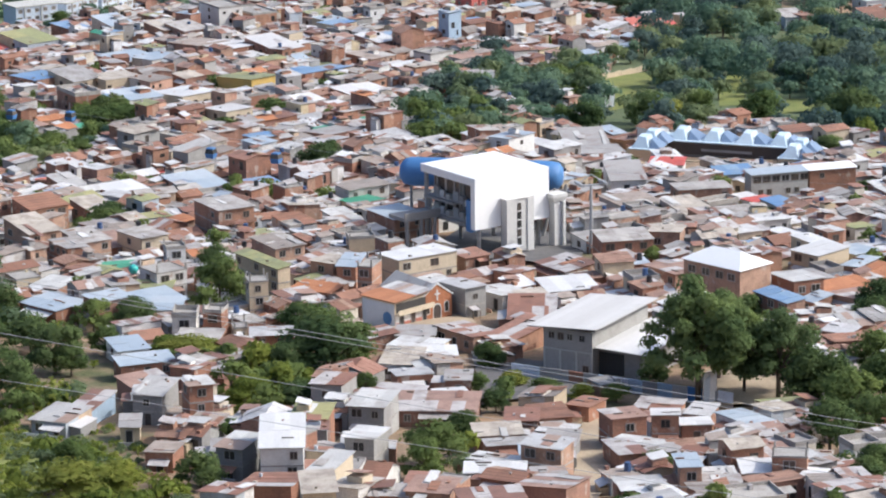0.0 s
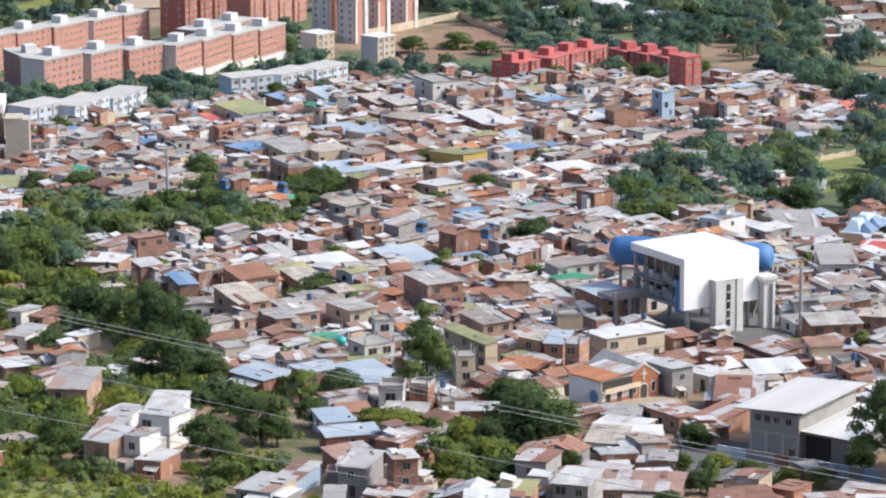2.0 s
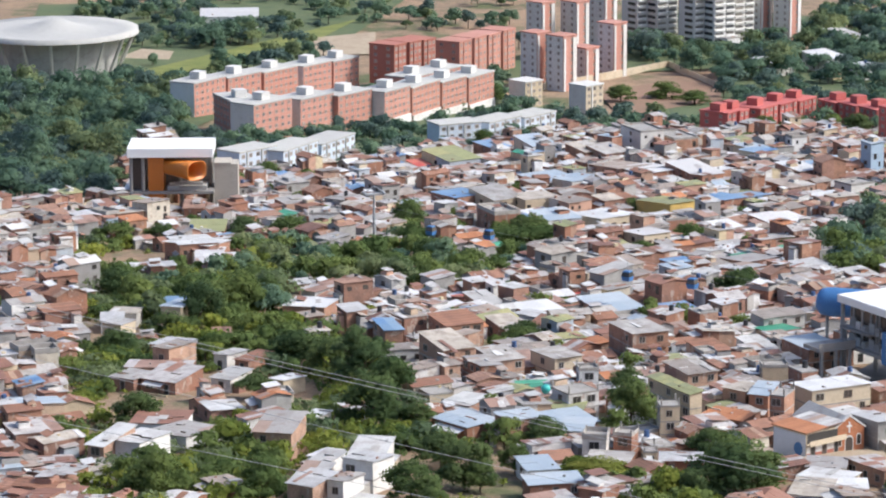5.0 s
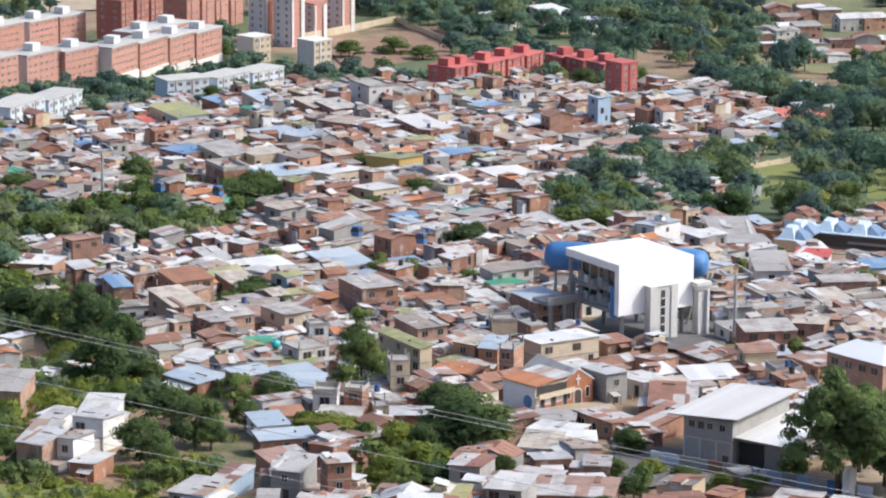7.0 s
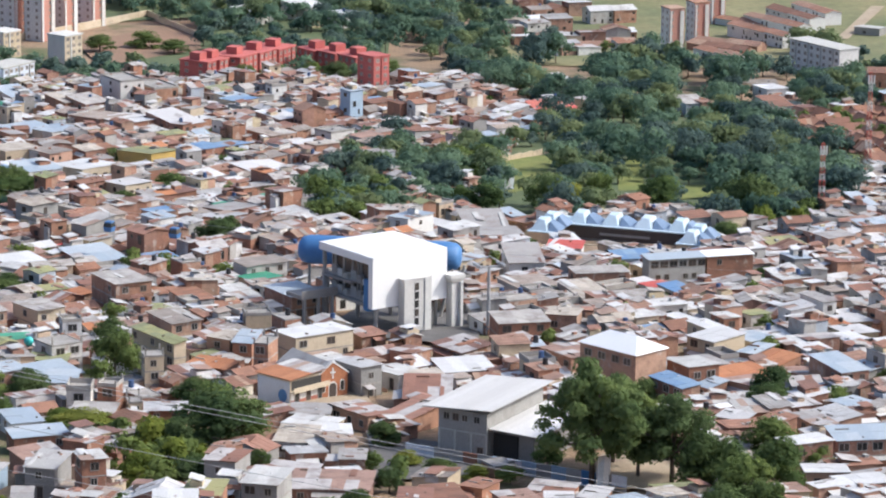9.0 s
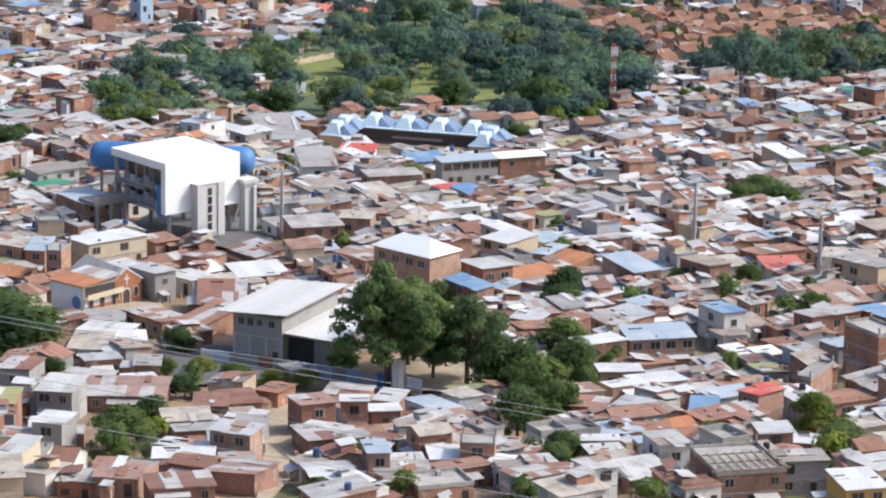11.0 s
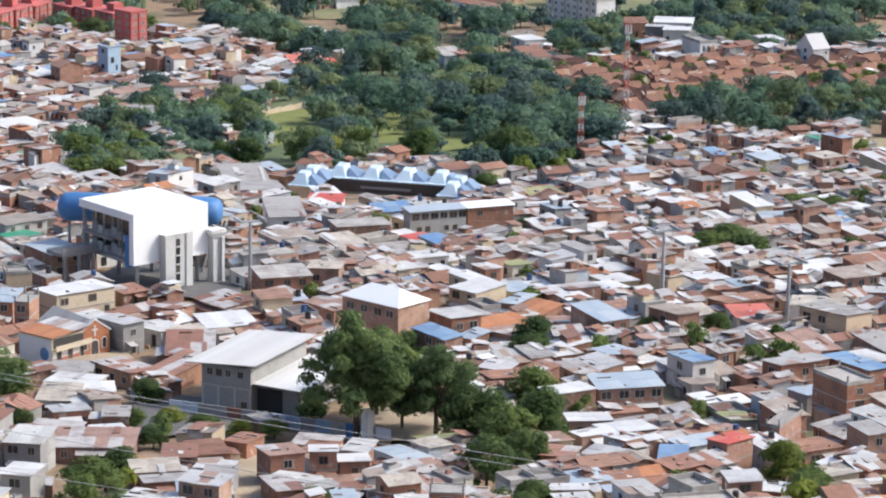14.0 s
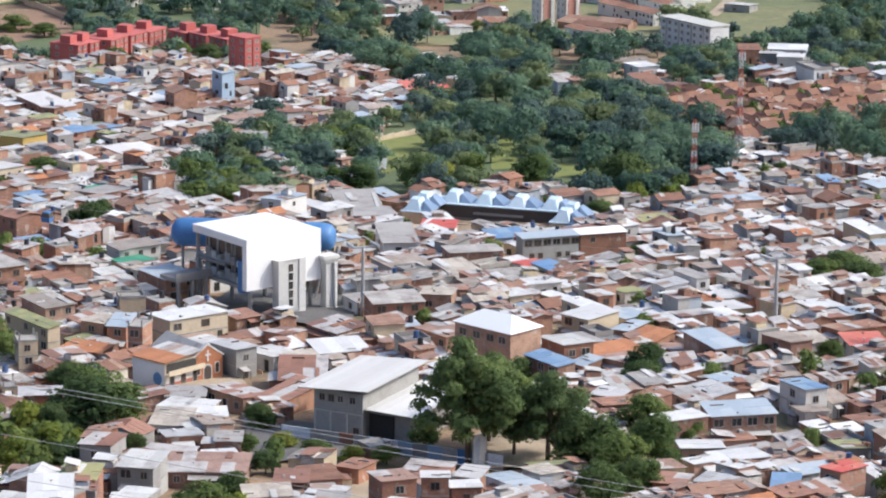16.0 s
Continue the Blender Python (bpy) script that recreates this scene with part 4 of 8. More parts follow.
# ---- school with folded pale blue roofs ----
def folded_school(x, y, r):
    s = thing("school_building", x, y, r, "low school with folded pale blue roofs round a yard", "school")
    b = Buf()
    b.box(-16, 16, -3, 5, -3, 3.4)
    part("wall", b, M["wgrey"], s)
    for e in (-1, 1):
        b = Buf()
        b.box(e * 19 - 3, e * 19 + 3, -15, 5, -3, 3.4)
        part("wing_wall", b, M["wcream"], s)
        b = Buf()
        b.box(e * 19 - 3.3, e * 19 + 3.3, -15.4, 5.4, 3.4, 3.65)
        part("wing_roof", b, M["tent"], s)
    b = Buf()
    b.box(-16, 16, -3.6, 5.4, 3.4, 3.65)
    part("roof", b, M["tent"], s, "pale blue flat roof edge")
    # Flat dark panel in place of the shade inside the gallery.
    b = Buf()
    b.box(-15.6, 15.6, -3.3, -3.02, 0.3, 3.1)
    part("shaded_gallery", b, M["dark"], s, "dark panel standing for the gallery's shade")
    b = Buf()
    b.box(-7, 6, -3.5, -3.32, 1.3, 1.9)
    part("railing", b, M["wgrey"], s)
    b = Buf()
    b.box(-15.9, 15.9, -14.2, -13.9, -2, 1.2)
    part("yard_wall", b, M["wcream"], s, "cream yard wall")

    def fold(cx, cy, w, d, h):
        """A roof light: a leaning block of pale sheet, and a steep dark blue wedge that stands for its shaded side."""
        b = Buf()
        z = 3.65
        b.hexa([(cx, cy - d, z), (cx + w, cy - d, z), (cx + w, cy + d, z), (cx, cy + d, z), (cx + w * 0.28, cy - d * 0.35, z + h), (cx + w * 0.75, cy - d * 0.45, z + h * 0.95), (cx + w * 0.8, cy + d * 0.8, z + h), (cx + w * 0.2, cy + d * 0.8, z + h)])
        part("roof_fold", b, M["tent"], s, "folded pale blue roof")
        b = Buf()
        k = len(b.v)
        u0, u1 = cx + w + 0.15, cx + w * 1.75
        b.v += [(u0, cy - d * 0.9, z), (u1, cy - d * 0.9, z), (u1, cy + d, z), (u0, cy + d, z), (u0, cy - d * 0.2, z + h * 0.8), (u0, cy + d * 0.8, z + h * 0.8)]
        b.f += [(0, 1, 4), (1, 2, 5, 4), (2, 3, 5), (0, 4, 5, 3), (3, 2, 1, 0)]
        b.m += [0] * 5
        part("roof_wedge", b, M["slate"], s, "dark blue wedge drawn for the fold's shaded side")

    for i in range(4):
        fold(-15.6 + i * 8.6, 1.2, 4.4, 3.6, 2.3)
    for x0 in (-21.6, 16.6):
        fold(x0, -4.5, 4.2, 3.0, 2.6)
        fold(x0, -11.5, 4.2, 3.0, 2.6)
    TAKEN.append((x, y - 4, 15))
    TAKEN.extend([(x + 8, y - 27, 8), (x - 8, y - 23, 8)])
    TAKEN.append((x - 14, y - 2, 11))
    TAKEN.append((x + 14, y - 8, 11))


M["teal"] = pieced("teal_paint", even([(0.05, 0.5, 0.45), (0.06, 0.54, 0.48)]), (0.3, 0.5, 0.46), (0.55, 0.8), 0.4, 0.4)
# Dark twin of the pale roof blue, for the shaded fold sides.
M["slate"] = pieced("shade_blue_sheet", even([(0.16, 0.24, 0.36), (0.2, 0.28, 0.4)]), (0.2, 0.24, 0.3), (0.5, 0.75), 0.3, 0.6)
M["tent"] = pieced("pale_blue_roof", even([(0.56, 0.69, 0.76), (0.62, 0.73, 0.8), (0.52, 0.66, 0.76)]), (0.5, 0.55, 0.58), (0.5, 0.75), 0.3, 0.5)
folded_school(64.3, 879.0, -20)

# ---- church, mural house ----
def church(x, y, r):
    s = thing("church", x, y, r, "small brick church with a white-edged gable and arched door", "church")
    w, d, h, g = 6.6, 14.0, 4.3, 6.6
    b = Buf()
    b.box(-w / 2, w / 2, 0.6, d, -3, h - 0.2)
    part("wall", b, M["brick"], s)
    b = Buf()
    k = [(-w / 2, 0), (w / 2, 0)]
    b.hexa([(-w / 2, 0, -3), (w / 2, 0, -3), (w / 2, 0.6, -3), (-w / 2, 0.6, -3), (-w / 2, 0, h), (w / 2, 0, h), (w / 2, 0.6, h), (-w / 2, 0.6, h)])
    n = len(b.v)
    b.v += [(-w / 2, 0, h), (w / 2, 0, h), (0, 0, g), (-w / 2, 0.6, h), (w / 2, 0.6, h), (0, 0.6, g)]
    b.f += [(n, n + 1, n + 2), (n + 5, n + 4, n + 3), (n + 1, n + 4, n + 5, n + 2), (n + 3, n, n + 2, n + 5)]
    b.m += [0] * 4
    part("facade", b, M["orange_brick"], s, "orange brick gabled facade")
    for e in (-1, 1):
        b = Buf()
        b.hexa([(0, -0.12, g), (e * (w / 2 + 0.3), -0.12, h - 0.2), (e * (w / 2 + 0.3), 0.7, h - 0.2), (0, 0.7, g), (0, -0.12, g + 0.35), (e * (w / 2 + 0.3), -0.12, h + 0.15), (e * (w / 2 + 0.3), 0.7, h + 0.15), (0, 0.7, g + 0.35)])
        part("gable_edge", b, M["wwhite"], s, "white gable edge")
        b = Buf()
        b.tilted(min(0, e * (w / 2 + 0.4)), max(0, e * (w / 2 + 0.4)), 0.7, d + 0.3, (h - 0.4, g - 0.3, g - 0.3, h - 0.4) if e < 0 else (g - 0.3, h - 0.4, h - 0.4, g - 0.3), 0.12)
        part("roof", b, M["zinc"], s, "grey sheet roof")

    def arch(name, x, z, w, h, mat, y=-0.06):
        b = Buf()
        n = 8
        pts = [(x - w / 2, z), (x + w / 2, z)] + [(x + w / 2 * math.cos(math.pi * i / n), z + h - w / 2 + w / 2 * math.sin(math.pi * i / n)) for i in range(n + 1)]
        k = len(pts)
        b.v += [(p, y, q) for p, q in pts] + [(p, 0.1, q) for p, q in pts]
        b.f += [tuple(range(k))] + [(i, i + k, (i + 1) % k + k, (i + 1) % k) for i in range(k)]
        b.m += [0] * (k + 1)
        part(name, b, mat, s)

    arch("door_surround", 0, 0, 1.9, 3.0, M["wwhite"], -0.04)
    arch("door", 0, 0, 1.5, 2.7, M["dark"], -0.08)
    for x0 in (-2.1, 2.1):
        arch("window_surround", x0, 1.0, 1.1, 2.2, M["wwhite"], -0.04)
        arch("window", x0, 1.15, 0.75, 1.85, M["glass"], -0.08)
    b = Buf()
    b.box(-0.13, 0.13, -0.12, 0, 3.5, 5.6)
    b.box(-0.6, 0.6, -0.12, 0, 4.6, 4.9)
    part("cross", b, M["wwhite"], s, "white cross")
    TAKEN.append((x + 2, y + 6, 7))


M["orange_brick"] = pieced("orange_brick", even([(0.5, 0.2, 0.1), (0.47, 0.185, 0.09)]), (0.3, 0.14, 0.09), (0.5, 0.78), 0.4, 0.95, grain=3.5, lines=2.4)
church(-7.3, 653.0, 33)


def mural_house(x, y, r, lu, lv):
    s = thing("house", x, y, r, "two-storey corner house with a pale mural wall and orange tile roof", "house", HOUSES)
    a, c = lu / 2, lv / 2
    b = Buf()
    b.box(-a, a, -c, c, -3, 4.9)
    part("wall", b, M["wcream"], s)
    b = Buf()
    b.box(-a + 0.1, a - 0.1, -c - 0.08, -c, -2, 4.5)
    part("mural", b, M["wpale"], s, "pale blue-white mural wall with a blue disc")
    b = Buf()
    n = 20
    b.v += [(a - 1.9 + 1.15 * math.cos(2 * math.pi * i / n), -c - k, 1.7 + 1.25 * math.sin(2 * math.pi * i / n)) for k in (0.14, 0.06) for i in range(n)]
    b.f += [tuple(range(n))] + [(i, i + n, n + (i + 1) % n, (i + 1) % n) for i in range(n)]
    b.m += [0] * (n + 1)
    part("mural_disc", b, M["deepblue"], s, "blue painted disc")
    b = Buf()
    b.tilted(-a - 0.3, a + 0.5, -c - 0.4, c + 0.3, (4.92, 4.92, 5.6, 5.6), 0.08)
    rf = part("roof", b, M["clay1"], s, "orange-brown tile roof")
    w = (lu + 0.8) / 6
    for i in range(6):
        b = Buf()
        b.tilted(-a - 0.35 + i * w, -a - 0.35 + (i + 1) * w - 0.03, -c - 0.45, c * 0.1, (5.02, 5.02, 5.38, 5.38), 0.08)
        part("roof_sheet", b, M["orange"], rf)
        b = Buf()
        b.tilted(-a - 0.35 + i * w, -a - 0.35 + (i + 1) * w - 0.03, c * 0.1 + 0.02, c + 0.4, (5.4, 5.4, 5.72, 5.72), 0.08)
        part("roof_sheet", b, M["rust1" if i % 2 else "zinc1"], rf)
    b = Buf()
    b.box(a + 0.02, a + 1.1, -c, c, 2.5, 2.7)
    b.box(a + 1.0, a + 1.1, -c, c, 2.7, 3.5)
    part("balcony", b, M["wcream"], s, "beige balcony")
    b = Buf()
    b.box(a + 0.005, a + 0.06, -c + 0.1, c - 0.1, 0.95, 2.48)
    part("white_band", b, M["wwhite"], s, "whitewashed street wall")
    b = Buf()
    b.box(a + 0.005, a + 0.07, -c + 0.1, c - 0.1, -2, 0.94)
    part("red_base", b, M["wrust"], s, "dull red painted wall base")
    # Dark sheet on the wall stands for the shade behind the balcony.
    b = Buf()
    b.box(a + 0.005, a + 0.05, -c + 0.3, c - 0.3, 2.8, 4.6)
    part("shaded_gallery", b, M["dark"], s)
    for v in (-3.0, 0.0, 3.0):
        part("door", DOOR, (), s, at=pose(a + 0.08, v, 0.05, 0, 0, 90))
    TAKEN.extend([(x, y, 6.5), (x - 3, y - 9, 4)])


mural_house(-14.9, 652.2, -44, 8.6, 9.4)


def hip_hall(x, y, lu, lv, r, h):
    s = thing("hall", x, y, r, "long brick hall with a bright white hipped sheet roof", "hall")
    b = Buf()
    b.box(-lu / 2 + 0.4, lu / 2 - 0.4, -lv / 2 + 0.4, lv / 2 - 0.4, -4, h)
    part("wall", b, M["brick"], s)
    a, c, k, t = lu / 2, lv / 2, lv * 0.42, 2.3
    for pts in ([(-a, -c, 0), (a, -c, 0), (a - k, 0, t), (-a + k, 0, t)], [(a, c, 0), (-a, c, 0), (-a + k, 0, t), (a - k, 0, t)], [(a, -c, 0), (a, c, 0), (a - k, 0, t)], [(-a, c, 0), (-a, -c, 0), (-a + k, 0, t)]):
        b = Buf()
        n = len(pts)
        b.v = [(p, q, h + w + 0.12) for p, q, w in pts] + [(p, q, h + w) for p, q, w in pts]
        b.f = [tuple(range(n)), tuple(range(2 * n - 1, n - 1, -1))] + [(i, i + n, (i + 1) % n + n, (i + 1) % n) for i in range(n)]
        b.m = [0] * (n + 2)
        part("roof_slope", b, M["gleam"], s, "bright white roof slope")
    for u in (-5, -1.5, 2, 5):
        part("window", WINDOWS[2], (), s, at=pose(u, -lv / 2 + 0.4, h - 2.2))
    TAKEN.append((x, y, 8.5))


hip_hall(47.8, 664.7, 15.1, 9.5, -46, 8.3)


def long_hall(x, y, r):
    """Two joined halls before the folded school: grey with a pale blue roof, brick with a white one."""
    s = thing("hall", x, y, r, "long grey and brick hall with pale blue and white roof", "hall")
    for u0, u1, wall, roof in ((0.0, 14.2, "wgrey", "skyblue"), (14.22, 26.0, "brick", "gleam")):
        b = Buf()
        b.box(u0 + 0.2, u1 - 0.2, 0.4, 4.6, -4, 5.3)
        part("wall", b, M[wall], s)
        b = Buf()
        b.tilted(u0 - 0.1, u1 + 0.1, 0.0, 5.0, (5.32, 5.32, 5.75, 5.75), 0.12)
        part("roof", b, M[roof], s)
    for u in range(6):
        part("window", WINDOWS[2], (), s, at=pose(1.6 + u * 2.3, 0.4, 3.5))
    for u in (2.5, 4.6, 9.2, 11.3):
        part("window", WINDOWS[1], (), s, at=pose(u, 0.4, 0.6))
    part("window", WINDOWS[1], (), s, at=pose(17.5, 0.4, 3.4))
    for u in (4, 11, 18, 24):
        TAKEN.append((x + u * math.cos(radians(r)) - 1.2, y + u * math.sin(radians(r)) + 3, 5))
    TAKEN.extend([(x + 3, y - 9, 5), (x + 11, y - 6, 5), (x + 19, y - 4, 5)])


long_hall(62.8, 798.6, 17.0)


# ---- grey school with the white roof ----
M["offwhite"] = pieced("weathered_white_sheet", even([(0.6, 0.58, 0.55), (0.63, 0.61, 0.58), (0.57, 0.55, 0.52)]), (0.42, 0.39, 0.35), (0.55, 0.8), 0.3, 0.7, even_out=0.5)


def grey_school(x, y, r):
    s = thing("school_building", x, y, r, "unfinished grey rendered school hall with a large white roof", "school")
    b = Buf()
    b.box(0, 9.6, 0, 21, -4, 8.0)
    part("wall", b, M["wgrey"], s)
    b = Buf()
    b.box(9.62, 17.5, 2.5, 21, -4, 5.0)
    part("side_wing", b, M["wgrey"], s, "grey side wing with a dark panel for its porch shade")
    b = Buf()
    b.tilted(-2.6, 11.0, -1.2, 22.3, (8.05, 8.9, 9.1, 8.25), 0.12)
    rf = part("roof", b, M["offwhite"], s, "large off-white sheet roof")
    for i in range(9):
        b = Buf()
        b.tilted(-2.7 + i * 1.53, -2.7 + i * 1.53 + 1.54, -1.3, 22.4, (8.18 + i * 0.094, 8.27 + i * 0.094, 8.47 + i * 0.094, 8.38 + i * 0.094), 0.08)
        part("roof_sheet", b, M["offwhite"], rf)
    b = Buf()
    b.tilted(9.7, 19.5, 0.5, 21.8, (5.2, 5.0, 5.2, 5.4), 0.12)
    rf = part("lower_roof", b, M["white0"], s, "lower white sheet roof")
    for i in range(6):
        b = Buf()
        b.tilted(9.7 + i * 1.65, 9.7 + i * 1.65 + 1.66, 0.4, 21.9, (5.33 - i * 0.033, 5.3 - i * 0.033, 5.5 - i * 0.033, 5.53 - i * 0.033), 0.08)
        part("roof_sheet", b, M["white0"], rf)
    # Dark slab on the wing front imitates shade under the lower roof.
    b = Buf()
    b.box(9.8, 14.5, 2.2, 2.45, -4, 4.2)
    part("porch_recess", b, M["dark"], s)
    for u in (1.6, 3.4, 5.2, 7.6):
        part("window", WINDOWS[1], (), s, at=pose(u, 0, 6.2))
    b = Buf()
    b.box(-0.06, 9.66, -0.08, 0.0, 4.2, 4.45)
    b.box(-0.06, 9.66, -0.08, 0.0, -0.2, 0.1)
    for u in (0.0, 3.1, 6.3, 9.3):
        b.box(u, u + 0.35, -0.08, 0.0, 0.1, 4.2)
    part("concrete_frame", b, M["conc"], s, "bare concrete columns and beams")
    part("window", WINDOWS[1], (), s, at=pose(8.3, 0, 0.8))
    for v in (3, 7, 11):
        part("window", WINDOWS[2], (), s, at=pose(0, v, 5.8, 0, 0, -90))
    TAKEN.extend([(x + 6, y + 6, 9), (x + 13, y + 15, 8), (x + 20, y + 12, 8), (x + 15, y + 5, 8), (x - 4, y - 7, 6), (x + 4, y - 8, 7), (x + 14, y - 9, 8), (x + 23, y - 8, 6)])
    w = thing("yard_wall", x, y, 0, "low yard wall with faded blue murals, greyed for tree shade", "wall", z=0)
    a = Vector((x - 5.7, y - 3.7, 0))
    e = Vector((x + 31, y - 29, 0))
    for i in range(15):
        p, q = a.lerp(e, i / 15), a.lerp(e, (i + 1) / 15)
        z = gz(p.x, p.y)
        b = Buf()
        d = (q - p) * 0.985
        b.hexa([(p.x, p.y, z - 2), (p.x + d.x, p.y + d.y, z - 2), (p.x + d.x, p.y + d.y + 0.25, z - 2), (p.x, p.y + 0.25, z - 2), (p.x, p.y, z + 2.3), (p.x + d.x, p.y + d.y, z + 2.3), (p.x + d.x, p.y + d.y + 0.25, z + 2.3), (p.x, p.y + 0.25, z + 2.3)])
        # Mostly grey tones, so the tree shade sits in the panel colours.
        o = part("wall_panel", b, M[("wpale", "wpale", "wgrey", "wgrey", "brick", "wgrey", "wblue", "wpale", "wblue", "wgrey", "wblue", "wgrey", "deepblue", "wgrey", "wpale")[i]], w, "faded mural panel, toned for tree shade")
        o.matrix_parent_inverse = w.matrix_basis.inverted()


grey_school(11.7, 606.0, -30)


def painted_wall(x, y, r, w, h):
    s = thing("painted_wall", x, y, r, "tall pale blue and white painted wall end beside the school yard", "wall")
    b = Buf()
    b.box(-w / 2, w / 2, 0, 0.3, -3, h)
    part("wall_face", b, M["wwhite"], s)
    b = Buf()
    b.hexa([(-w / 2, -0.06, -1), (-w * 0.1, -0.06, -1), (-w * 0.1, -0.005, -1), (-w / 2, -0.005, -1), (-w / 2, -0.06, h - 1.5), (0, -0.06, h - 0.3), (0, -0.005, h - 0.3), (-w / 2, -0.005, h - 1.5)])
    part("painted_panel", b, M["skyblue"], s, "pale blue painted panel")


painted_wall(38.9, 578.5, 30, 2.6, 5.6)


# ---- cable-car pylons, masts, cables ----
def pylon(x, y, h, top=True):
    s = thing("cable_car_pylon", x, y, 20, "tall grey tubular cable-car pylon", "pylon", "cable-car pylons")
    b = Buf()
    b.tube(0, 0, -3, h, 0.5, 0.3, 14)
    part("shaft", b, M["steel"], s)
    b = Buf()
    b.box(-2.8, 2.8, -0.2, 0.2, h - 0.3, h + 0.1)
    part("cross_arm", b, M["steel"], s)
    for e in (-2.6, 2.6):
        b = Buf()
        b.box(e - 0.25, e + 0.25, -2.2, 2.2, h + 0.1, h + 0.6)
        part("sheave_bank", b, M["steel"], s)
    b = Buf()
    b.rod((-2.6, 0, h + 0.6), (0, 0, h + 2.2), 0.1)
    b.rod((2.6, 0, h + 0.6), (0, 0, h + 2.2), 0.1)
    part("lifting_frame", b, M["steel"], s)
    TAKEN.append((x, y, 1.5))


pylon(23.9, 721.8, 14.5)
pylon(106.7, 702.2, 15)
pylon(127.1, 673.4, 13)
pylon(-138.5, 939.7, 15)


def mast(x, y, h):
    s = thing("radio_mast", x, y, 10, "red and white lattice radio mast", "mast", "radio masts")
    w0, w1, n = 0.8, 0.35, 12
    for k in range(n):
        b = Buf()
        za, zb = h * k / n, h * (k + 1) / n
        wa, wb = w0 + (w1 - w0) * k / n, w0 + (w1 - w0) * (k + 1) / n
        c = [(-1, -1), (1, -1), (1, 1), (-1, 1)]
        for i in range(4):
            p, q = c[i], c[(i + 1) % 4]
            b.rod((p[0] * wa, p[1] * wa, za), (p[0] * wb, p[1] * wb, zb), 0.075, 5)
            b.rod((p[0] * wa, p[1] * wa, za), (q[0] * wb, q[1] * wb, zb), 0.045, 5)
            b.rod((p[0] * wb, p[1] * wb, zb), (q[0] * wb, q[1] * wb, zb), 0.045, 5)
        part("lattice_section", b, M["red"] if k % 2 else M["white"], s)
    for k in range(3):
        b = Buf()
        b.box(-1.1 + k * 0.8, -0.7 + k * 0.8, -1.1, -0.8, h - 3.0, h - 0.6)
        part("antenna_panel", b, M["white"], s)


mast(139.2, 994.9, 33)
mast(118.1, 928.7, 20)


def perimeter_wall(x0, y0, x1, y1, h=2.6):
    w = thing("perimeter_wall", x0, y0, 0, "long cream wall round the bare building site", "wall", "site walls", z=0)
    w.matrix_basis = pose(0, 0, 0)
    n = max(2, int(math.hypot(x1 - x0, y1 - y0) / 6))
    d = Vector((-(y1 - y0), x1 - x0, 0)).normalized() * 0.3
    for i in range(n):
        a, b0 = Vector((x0, y0, 0)).lerp(Vector((x1, y1, 0)), i / n), Vector((x0, y0, 0)).lerp(Vector((x1, y1, 0)), (i + 0.98) / n)
        z = gz(a.x, a.y)
        p = [a, b0, b0 + d, a + d]
        b = Buf()
        b.hexa([(q.x, q.y, z - 2) for q in p] + [(q.x, q.y, z + h) for q in p])
        part("wall_panel", b, M["wcream"], w)


perimeter_wall(-139.6, 1403.0, -94.0, 1475.1)
perimeter_wall(-94.0, 1475.1, -67.1, 1407.8)
perimeter_wall(37.2, 1046.7, 58.3, 1079.9, 1.6)
# ---- dome of the arena beyond the park ----
def arena(x, y):
    s = thing("arena", x, y, 0, "large pale shallow-domed arena roof on slanting struts", "arena", z=gz(x, y))
    bm = bmesh.new()
    rings = []
    R = 34.0
    for k in range(7):
        a = k / 6
        rings.append([bm.verts.new((R * (1 - a) * math.cos(2 * math.pi * i / 40) , R * (1 - a) * math.sin(2 * math.pi * i / 40), 19 + 5 * a - 3 * math.sin(a * math.pi))) for i in range(40)] if k < 6 else [bm.verts.new((0, 0, 24))])
    for r0, r1 in zip(rings, rings[1:-1]):
        for i in range(40):
            bm.faces.new((r0[i], r0[(i + 1) % 40], r1[(i + 1) % 40], r1[i]))
    for i in range(40):
        bm.faces.new((rings[-2][i], rings[-2][(i + 1) % 40], rings[-1][0]))
    low = [bm.verts.new((R * 1.01 * math.cos(2 * math.pi * i / 40), R * 1.01 * math.sin(2 * math.pi * i / 40), 17)) for i in range(40)]
    for i in range(40):
        bm.faces.new((low[i], low[(i + 1) % 40], rings[0][(i + 1) % 40], rings[0][i]))
    me = bpy.data.meshes.new("dome_roof")
    bm.to_mesh(me)
    bm.free()
    me.materials.append(M["conc"])
    me.shade_smooth()
    part("dome_roof", me, (), s)
    b = Buf()
    b.tube(0, 0, -3, 17, 24, 27, 36)
    part("drum_wall", b, M["wgrey"], s)
    for i in range(18):
        a = 2 * math.pi * i / 18
        b = Buf()
        b.rod((24 * math.cos(a), 24 * math.sin(a), -2), (33 * math.cos(a), 33 * math.sin(a), 17.5), 0.7)
        part("strut", b, M["conc"], s)
    TAKEN.append((x, y, 36))


arena(-341.0, 1425.0)


